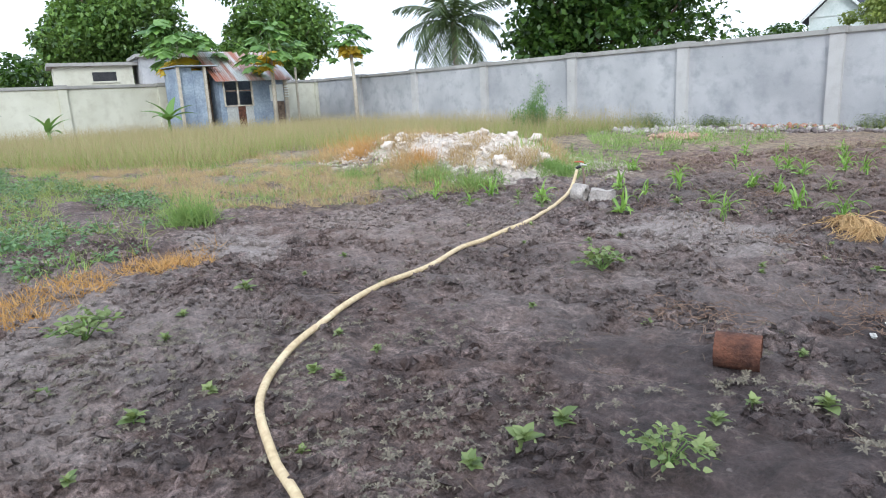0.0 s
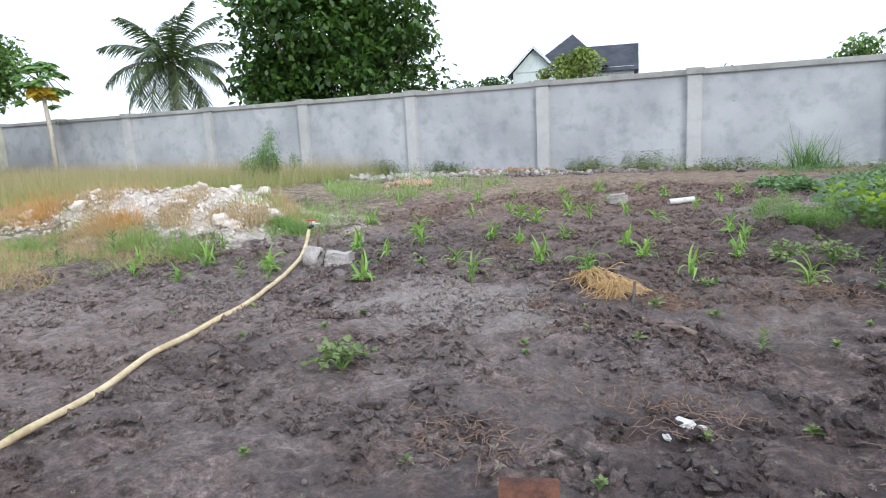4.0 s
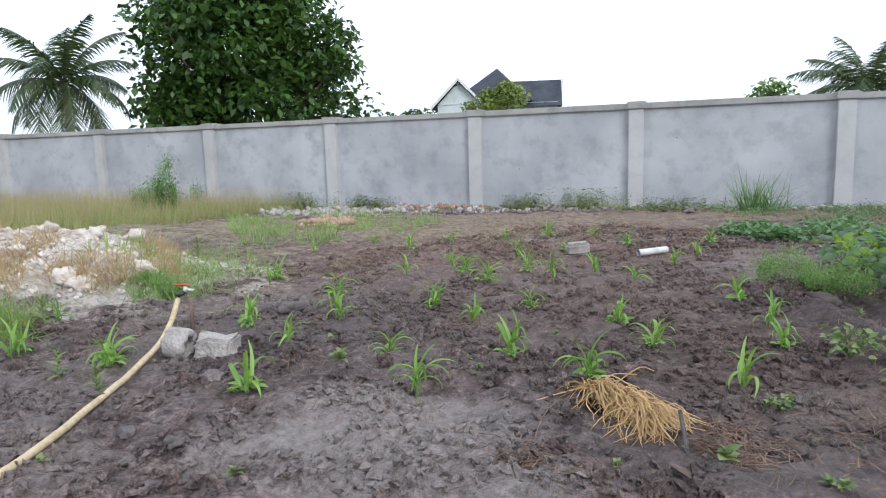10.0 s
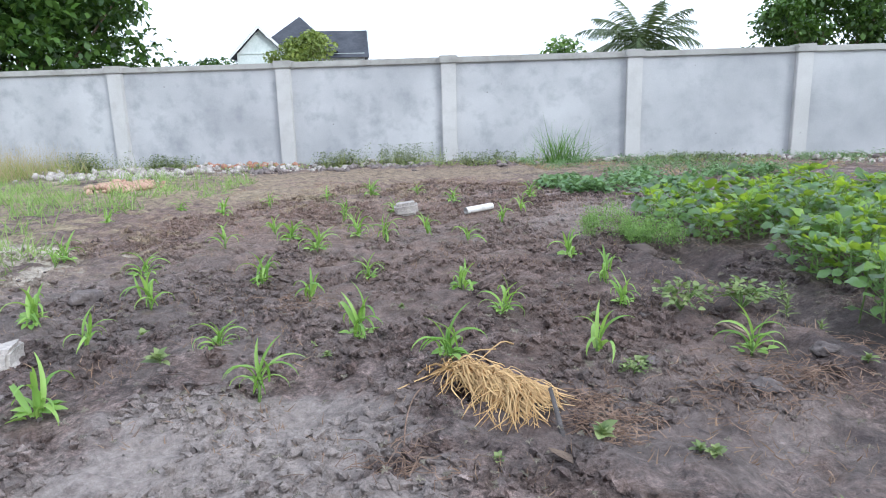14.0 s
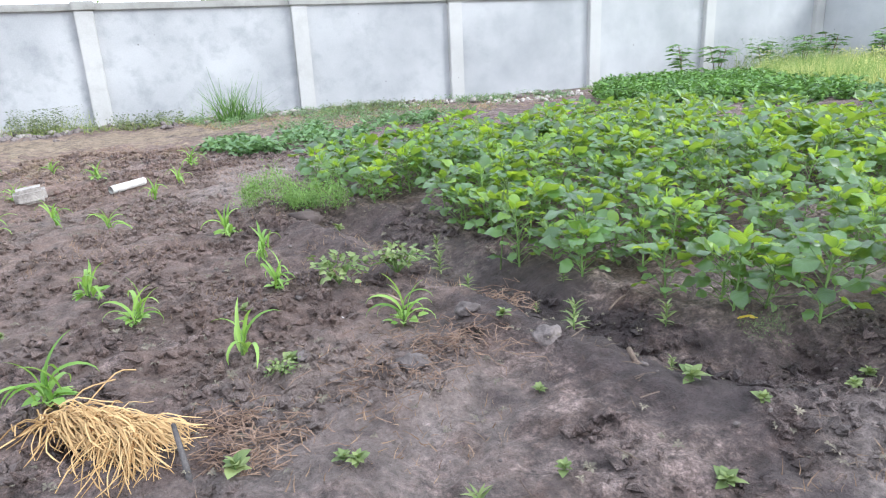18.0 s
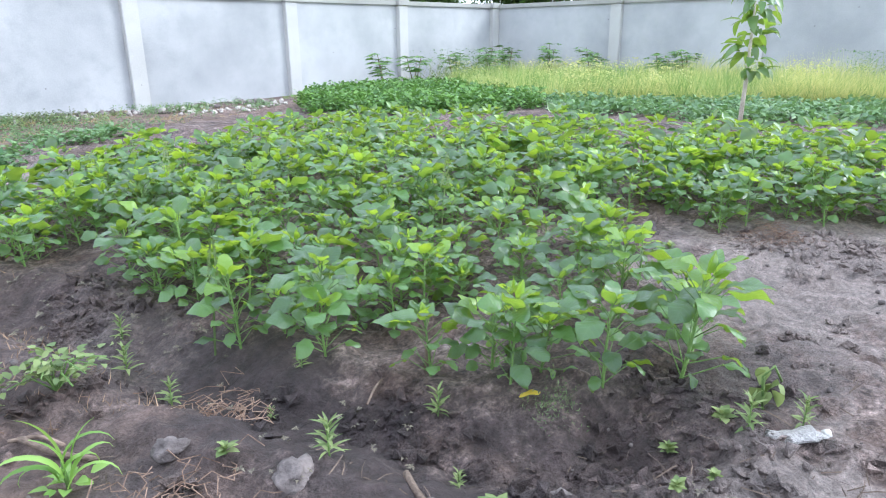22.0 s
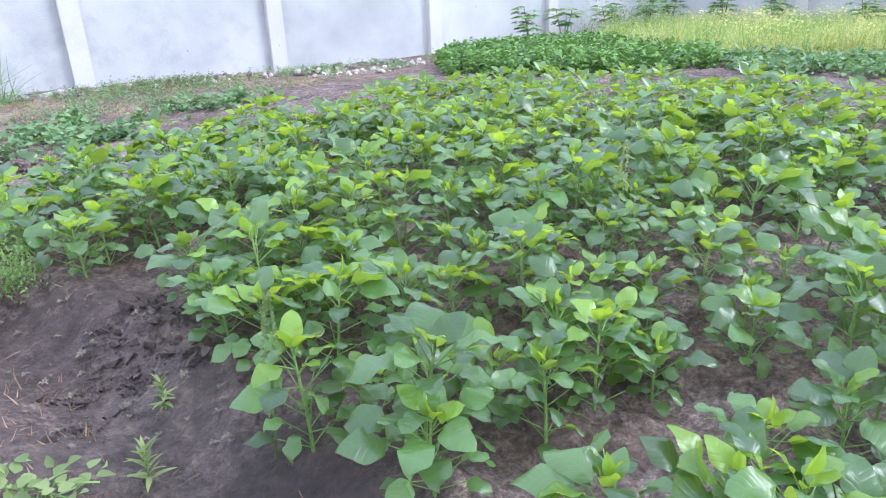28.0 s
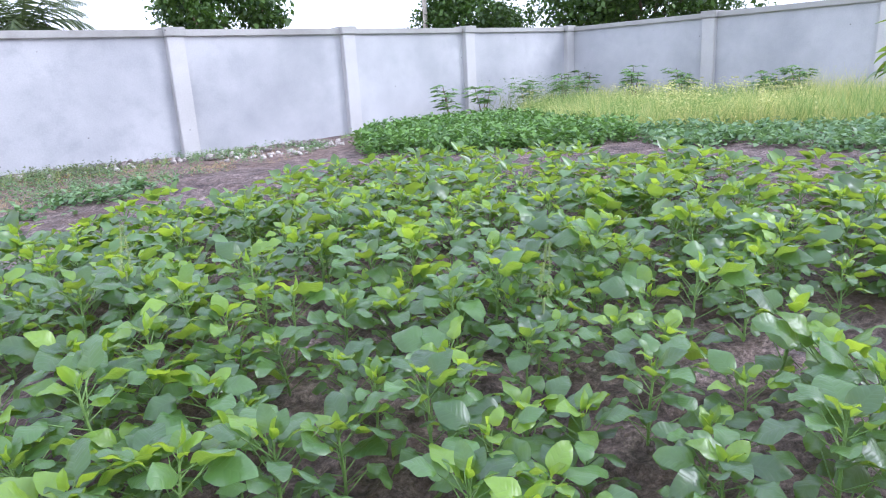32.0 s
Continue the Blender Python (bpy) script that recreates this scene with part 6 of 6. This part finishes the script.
limb_tree("far_tree", -26.5, 59.0, 6.5, 6.0, 1.5, 0.3, 3500, 0.5, TREE_LEAF, "distant rounded dark tree beyond the wall", 13, clumps=16)
limb_tree("far_tree", -27.0, 47.6, 5.0, 1.3, 3.0, 0.12, 700, 0.35, FAR_LEAF, "distant slender tree beyond the wall", 14, clumps=8)
limb_tree("roadside_shrub", -6.1, 24.9, 5.4, 2.4, 1.2, 0.1, 4200, 0.26, PALE_LEAF, "yellow-green shrub in front of the house", 15, clumps=16)
limb_tree("roadside_shrub", -8.7, 25.0, 4.9, 1.6, 1.2, 0.1, 1600, 0.26, PALE_LEAF, "yellow-green shrub in front of the house", 16, clumps=12)
limb_tree("far_tree", 1.3, 39.7, 4.6, 1.8, 2.0, 0.15, 500, 0.35, FAR_LEAF, "sparse distant tree top beyond the wall", 17, clumps=8)


def papaya(x, y, h, crown, label, seed, old=3):
    rng = random.Random(seed)
    r = root("papaya_tree", x, y, gz(x, y), label, "papaya tree")
    lean = Vector((rng.uniform(-0.25, 0.05), 0, h))
    placed("trunk", mesh("trunk", *sweep([(0, 0, -0.1), lean * 0.5 + Vector((0.06, 0, 0)), lean], [0.1, 0.085, 0.06], 10), PALE_BARK, True), None, r)
    green, yellow = [], []
    for i in range(40):
        yaw, up = i * 2.4, (rng.uniform(-0.75, 1.35) if i >= old else rng.uniform(-1.1, -0.7))
        l = crown * rng.uniform(0.45, 1.0) * (0.6 if i < old else 1)
        d = Vector((math.cos(yaw) * math.cos(up), math.sin(yaw) * math.cos(up), math.sin(up)))
        e = lean + d * l - Vector((0, 0, 0.18 * l * l))
        green.append(sweep([lean - Vector((0, 0, 0.1)), lean + d * l * 0.6 + Vector((0, 0, 0.1)), e], 0.014, 4, False))
        lv, lf = [], []
        for j in range(9):
            w = yaw + (j - 4) * 0.62
            o = Vector((math.cos(w), math.sin(w), -0.3 - 0.5 * rng.random()))
            s = Vector((-math.sin(w), math.cos(w), rng.uniform(-0.4, 0.4)))
            q = crown * 0.37 * (1 - 0.06 * abs(j - 4))
            k = len(lv)
            lv += [e, e + o * q * 0.5 + s * q * 0.36, e + o * q, e + o * q * 0.5 - s * q * 0.36]
            lf.append((k, k + 1, k + 2, k + 3))
        (yellow if i < old else green).append((lv, lf))
    placed("crown", mesh("crown", *join(green), PAPAYA_LEAF), None, r)
    if yellow:
        placed("old_leaves", mesh("old_leaves", *join(yellow), PAPAYA_OLD), None, r, "drooping yellow papaya leaves")


papaya(-18.4, -1.6, 3.7, 1.05, "papaya tree with pale trunk and yellowed lower leaves", 1, 12)
papaya(-20.4, -4.4, 3.6, 1.5, "spreading papaya tree beside the shed", 2, 11)
papaya(-23.2, -7.1, 3.75, 1.7, "papaya tree with drooping leaves before the shed", 3, 12)


def banana(x, y, h, n, label, seed):
    rng = random.Random(seed)
    r = root("banana_plant", x, y, gz(x, y), label, "banana plant")
    placed("stem", mesh("stem", *sweep([(0, 0, -0.1), (0, 0, h * 0.5)], [0.09, 0.05], 9), STEM_GREEN, True), None, r)
    me = leaf_mesh("leaf", h * 0.75, h * 0.2, 0.35, 0.9, PAPAYA_LEAF, 7)
    for i in range(n):
        placed("leaf", me, None, r, m=pose(0, 0, h * 0.45, rng.uniform(25, 85), rng.uniform(-10, 10), i * 137))


banana(-20.2, -8.95, 1.5, 8, "small banana plant beside the shed", 4)
banana(-19.5, -13.15, 1.1, 6, "small banana plant in front of the cream wall", 5)


def sapling():
    rng, nr = random.Random(81), np.random.RandomState(81)
    x, y = 15.1, -10.7
    r = root("sapling", x, y, gz(x, y), "slender young tree with large drooping leaves in the crop", "tree")
    placed("trunk", mesh("trunk", *sweep([(0, 0, -0.1), (0.04, 0, 0.6), (0.12, 0.03, 1.7)], [0.035, 0.03, 0.012], 8), PALE_BARK, True), None, r)
    me = leaf_mesh("leaf", 0.28, 0.13, 0.3, 0.7, LEAF_AMARANTH, 5)
    for i in range(84):
        h = rng.uniform(0.75, 1.9)
        a = rng.uniform(0, 360)
        d = rng.uniform(0.05, 0.32) * (1.2 - abs(h - 1.25))
        placed("leaf", me, None, r, m=pose(0.1 + d * math.cos(radians(a + 90)), d * math.sin(radians(a + 90)), h, rng.uniform(-45, 30), rng.uniform(-25, 25), a) @ Matrix.Scale(rng.uniform(0.7, 1.1), 4))


sapling()


def cassava(x, y, h, seed):
    rng = random.Random(seed)
    r = root("cassava_plant", x, y, gz(x, y), "thin cassava plant with palmate leaves near the wall", "cassava", "cassava plants")
    st, green = [], []
    for i in range(3):
        a = rng.uniform(0, 6.28)
        e = Vector((math.cos(a) * 0.2, math.sin(a) * 0.2, h * rng.uniform(0.75, 1)))
        st.append(sweep([(0, 0, -0.05), e * 0.5, e], [0.016, 0.013, 0.008], 6, False))
        for j in range(11):
            w = j * 0.9 + rng.random()
            b = e * rng.uniform(0.55, 1.0)
            p = b + Vector((math.cos(w), math.sin(w), 0.25)) * 0.22
            green.append(sweep([b, p], 0.004, 3, False))
            lv, lf = [], []
            for k in range(6):
                u = w + (k - 2.5) * 0.5
                o, s = Vector((math.cos(u), math.sin(u), -0.3)), Vector((-math.sin(u), math.cos(u), 0))
                c = len(lv)
                lv += [p, p + o * 0.11 + s * 0.03, p + o * 0.2, p + o * 0.11 - s * 0.03]
                lf.append((c, c + 1, c + 2, c + 3))
            green.append((lv, lf))
    placed("stem", mesh("stem", *join(st), TWIG, True), None, r)
    placed("leaves", mesh("leaves", *join(green), HERB_LEAF), None, r)


for i, (x, y, h) in enumerate([(17.0, -1.0, 1.0), (18.0, -1.1, 0.9), (19.7, -1.0, 0.95), (21.8, -1.2, 1.1), (21.5, -3.0, 1.15), (20.4, -1.6, 1.1), (21.5, -4.4, 1.0), (21.6, -6.3, 0.9), (21.6, -7.0, 0.9)]):
    cassava(x, y, h, 90 + i)


# ---- shed, houses ----
def corrugated(bm_dims, run, pitch=0.1, depth=0.018):
    """Vertices of a corrugated sheet: along x the waves, along y the run."""
    width = bm_dims
    n = int(width / pitch * 6)
    v, f = [], []
    for i in range(n + 1):
        x = width * i / n
        z = depth * math.sin(2 * math.pi * x / pitch)
        v += [(x, 0, z), (x, run, z)]
        if i:
            k = 2 * i
            f.append((k - 2, k, k + 1, k - 1))
    return v, f


ROOF_SHEET, _nt, _b = shader("rusty_roof_sheet", 0.5, 0.3)
_p = position(_nt)
_map = _nt.nodes.new("ShaderNodeMapping")
_map.inputs["Scale"].default_value = (0.15, 1.0, 0.15)
_nt.links.new(_p, _map.inputs[0])
_nt.links.new(ramp(_nt, noise_node(_nt, _map.outputs[0], 1.3, 4), [(0.42, (0.55, 0.56, 0.58)), (0.56, (0.36, 0.15, 0.1))]), _b.inputs["Base Color"])


def shed():
    x0, x1, y0, y1, eave, ridge = -24.2, -21.5, -6.3, -3.2, 2.25, 3.35
    r = root("shed", x1, y0, gz(x1, y0), "small tin-roofed shed of weathered blue sheet metal", "shed")
    w, d = x1 - x0, y1 - y0

    def add(name, bm, mat, label=""):
        return part(name, bm, mat, r, label)

    add("wall", box_bm(-0.06, 0, 0, 0.25, 0, eave), PAINTED_BOARD)
    add("wall", box_bm(-0.06, 0, 1.45, d, 0, eave), PAINTED_BOARD)
    add("wall", box_bm(-0.06, 0, 0.25, 1.45, 0, 1.15), PALE_SHEET, "pale patched sheet under the window")
    add("wall", box_bm(-0.06, 0, 0.25, 1.45, 2.12, eave), PAINTED_BOARD)
    add("wall", box_bm(-w, -0.06, 0, 0.06, 0, eave), PAINTED_BOARD)
    add("wall", box_bm(-w, -0.06, d - 0.06, d, 0, eave), PAINTED_BOARD)
    add("wall", box_bm(-w, -w + 0.06, 0.06, d - 0.06, 0, ridge - 0.3), PAINTED_BOARD)
    add("rusty_sheet", box_bm(0.003, 0.02, 0.75, 1.08, 0.05, 1.1), STEEL_RUST, "rusty patch of sheet metal")
    for y in (0.17, 0.78, 1.42):
        add("window_frame", box_bm(-0.04, 0.03, y, y + 0.07, 1.1, 2.12), PALE_BARK, "pale timber window post")
    add("window_sill", box_bm(-0.05, 0.05, 0.17, 1.49, 1.1, 1.15), PALE_BARK, "timber window sill")
    add("window_rail", box_bm(-0.04, 0.02, 0.24, 1.42, 1.72, 1.77), TWIG, "thin dark window rail")
    add("board", box_bm(0.003, 0.03, 2.28, 2.92, 1.25, 1.95), WHITE_PAINT, "white board patch")
    add("door", box_bm(0.003, 0.03, 2.45, 2.92, 0.05, 1.23), TWIG, "brown timber lower door")
    add("post", box_bm(0.01, 0.1, 2.95, 3.1, 0, eave), PALE_BARK, "rough timber corner post")
    for k in range(5):
        add("vent_slat", box_bm(0.11, 0.13, 2.93, 3.12, 1.4 + k * 0.11, 1.45 + k * 0.11), WHITE_PAINT, "white slat")
    # taller side bay of upright sheets
    add("bay_wall", box_bm(-0.2, -0.16, -1.55, -0.98, 0, 2.72), PAINTED_BOARD)
    add("bay_wall", box_bm(-0.16, -0.12, -0.98, -0.5, 0, 2.6), PAINTED_BOARD)
    add("bay_wall", box_bm(-0.9, -0.86, -0.5, 0, 0, 2.5), TWIG, "dark recess panel")
    add("bay_wall", box_bm(-1.6, -0.2, -1.6, -1.56, 0, 2.7), PAINTED_BOARD)
    for y in (-1.58, -0.5):
        add("post", box_bm(-0.12, 0, y - 0.05, y + 0.05, 0, 2.75), PALE_BARK, "rough timber corner post")
    add("bay_roof", box_bm(-1.7, 0.1, -1.7, 0.05, 2.76, 2.8), GALVANISED, "flat grey sheet roof")
    slope = math.atan2(ridge - eave, w * 0.62)
    run = (w * 0.62 + 0.35) / math.cos(slope)
    v, f = corrugated(d + 0.5, run)
    ob = placed("roof", mesh("roof", v, f, ROOF_SHEET, True), None, r, "rust-striped corrugated iron roof")
    ob.matrix_basis = Matrix.Translation((0.35, -0.25, eave - 0.12)) @ Matrix.Rotation(radians(90), 4, "Z") @ Matrix.Rotation(slope, 4, "X")
    v, f = corrugated(d + 0.5, w * 0.45)
    ob = placed("roof", mesh("roof", v, f, ROOF_SHEET, True), None, r, "rust-striped corrugated iron roof")
    ob.matrix_basis = Matrix.Translation((-w * 0.62, -0.25, ridge)) @ Matrix.Rotation(radians(90), 4, "Z") @ Matrix.Rotation(-slope, 4, "X")
    t = root("pole", x1 + 0.4, y1 + 0.3, gz(x1, y1), "rough timber pole beside the shed", "pole")
    placed("shaft", mesh("shaft", *sweep([(0, 0, -0.1), (0.02, 0, 2.7)], [0.06, 0.05], 8), PALE_BARK, True), None, t)


shed()


def outbuilding(x, y, turn, w, d, h, label, mat):
    r = root("outbuilding", x, y, 0, label, "building", turn=turn)
    part("wall", box_bm(-w / 2, w / 2, 0, 0.2, 0, h), mat, r)
    part("wall", box_bm(-w / 2, -w / 2 + 0.2, 0.2, d, 0, h), mat, r)
    part("wall", box_bm(w / 2 - 0.2, w / 2, 0.2, d, 0, h), mat, r)
    part("wall", box_bm(-w / 2, w / 2, d, d + 0.2, 0, h), mat, r)
    part("roof", box_bm(-w / 2 - 0.25, w / 2 + 0.25, -0.25, d + 0.45, h, h + 0.16), COPING_MAT, r, "flat grey concrete roof slab")
    win = part("window", box_bm(-0.1, 1.0, -0.012, 0.1, h - 0.75, h - 0.3), DARK_GAP, r, "dark window opening")
    part("sill", box_bm(-0.2, 1.1, -0.08, 0.02, h - 0.83, h - 0.75), mat, win)
    return r


outbuilding(-31.6, -8.4, 80, 3.6, 3.0, 3.4, "small flat-roofed cream outbuilding beyond the wall", CREAM_WALL)
outbuilding(-29.8, -5.5, 80, 2.2, 3.0, 3.7, "flat-roofed grey outbuilding beyond the wall", RENDER_WALL)


def house():
    r = root("house", -8.3, 31.1, 0.8, "pale house with dark hipped roof beyond the wall", "house", turn=12)
    part("wall", box_bm(-4.0, 4.2, 0.0, 7.0, -1.2, 4.0), MINT_PAINT, r)
    part("wall", box_bm(-4.1, -1.1, -1.6, 0.0, -1.2, 4.0), MINT_PAINT, r)

    def solid(name, verts, faces, mat, label=""):
        bm = bmesh.new()
        vs = [bm.verts.new(q) for q in verts]
        for q in faces:
            bm.faces.new([vs[i] for i in q])
        bmesh.ops.recalc_face_normals(bm, faces=bm.faces[:])
        return part(name, bm, mat, r, label)

    solid("roof", [(-3.4, -0.5, 4.1), (2.4, -0.5, 4.1), (2.4, 7.4, 4.1), (-3.4, 7.4, 4.1), (-0.2, 2.6, 6.75), (-0.2, 4.0, 6.75)],
          [(0, 1, 4), (1, 2, 5, 4), (2, 3, 5), (3, 0, 4, 5), (0, 3, 2, 1)], ROOF_DARK, "dark tiled hip roof")
    solid("roof", [(0.0, -0.4, 3.7), (4.5, -0.4, 3.7), (4.5, 6.0, 3.7), (0, 6.0, 3.7), (0, 2.6, 5.75), (4.5, 2.6, 5.75)],
          [(0, 1, 5, 4), (2, 3, 4, 5), (0, 3, 2, 1), (0, 4, 3), (1, 2, 5)], ROOF_DARK, "dark tiled side roof")
    solid("fascia", [(4.5, -0.4, 3.7), (4.5, 2.6, 5.75), (4.5, 6.0, 3.7), (4.62, -0.5, 3.55), (4.62, 2.6, 5.9), (4.62, 6.1, 3.55), (4.62, -0.3, 3.4), (4.62, 2.6, 5.6), (4.62, 5.9, 3.4)],
          [(3, 4, 7, 6), (4, 5, 8, 7), (0, 1, 4, 3), (1, 2, 5, 4)], WHITE_PAINT, "white barge board")
    solid("gable", [(-4.1, -1.65, 3.9), (-1.1, -1.65, 3.9), (-2.6, -1.65, 5.45), (-4.1, 0.5, 3.9), (-1.1, 0.5, 3.9), (-2.6, 0.5, 5.45)],
          [(0, 1, 2), (3, 5, 4), (0, 2, 5, 3), (1, 4, 5, 2), (0, 3, 4, 1)], MINT_PAINT, "pale painted gable")
    solid("roof", [(-4.5, -2.0, 3.75), (-2.6, -2.0, 5.65), (-0.7, -2.0, 3.75), (-4.5, 1.5, 3.75), (-2.6, 1.5, 5.65), (-0.7, 1.5, 3.75), (-4.5, -2.0, 3.62), (-2.6, -2.0, 5.5), (-0.7, -2.0, 3.62),
                   (-4.5, 1.5, 3.62), (-2.6, 1.5, 5.5), (-0.7, 1.5, 3.62)],
          [(0, 1, 4, 3), (1, 2, 5, 4), (6, 9, 10, 7), (7, 10, 11, 8), (0, 3, 9, 6), (2, 8, 11, 5)], ROOF_DARK, "dark tiled porch roof")
    solid("fascia", [(-4.52, -2.03, 3.56), (-2.6, -2.03, 5.47), (-0.68, -2.03, 3.56), (-4.52, -2.03, 3.78), (-2.6, -2.03, 5.7), (-0.68, -2.03, 3.78)],
          [(0, 1, 4, 3), (1, 2, 5, 4)], WHITE_PAINT, "white barge board")


house()
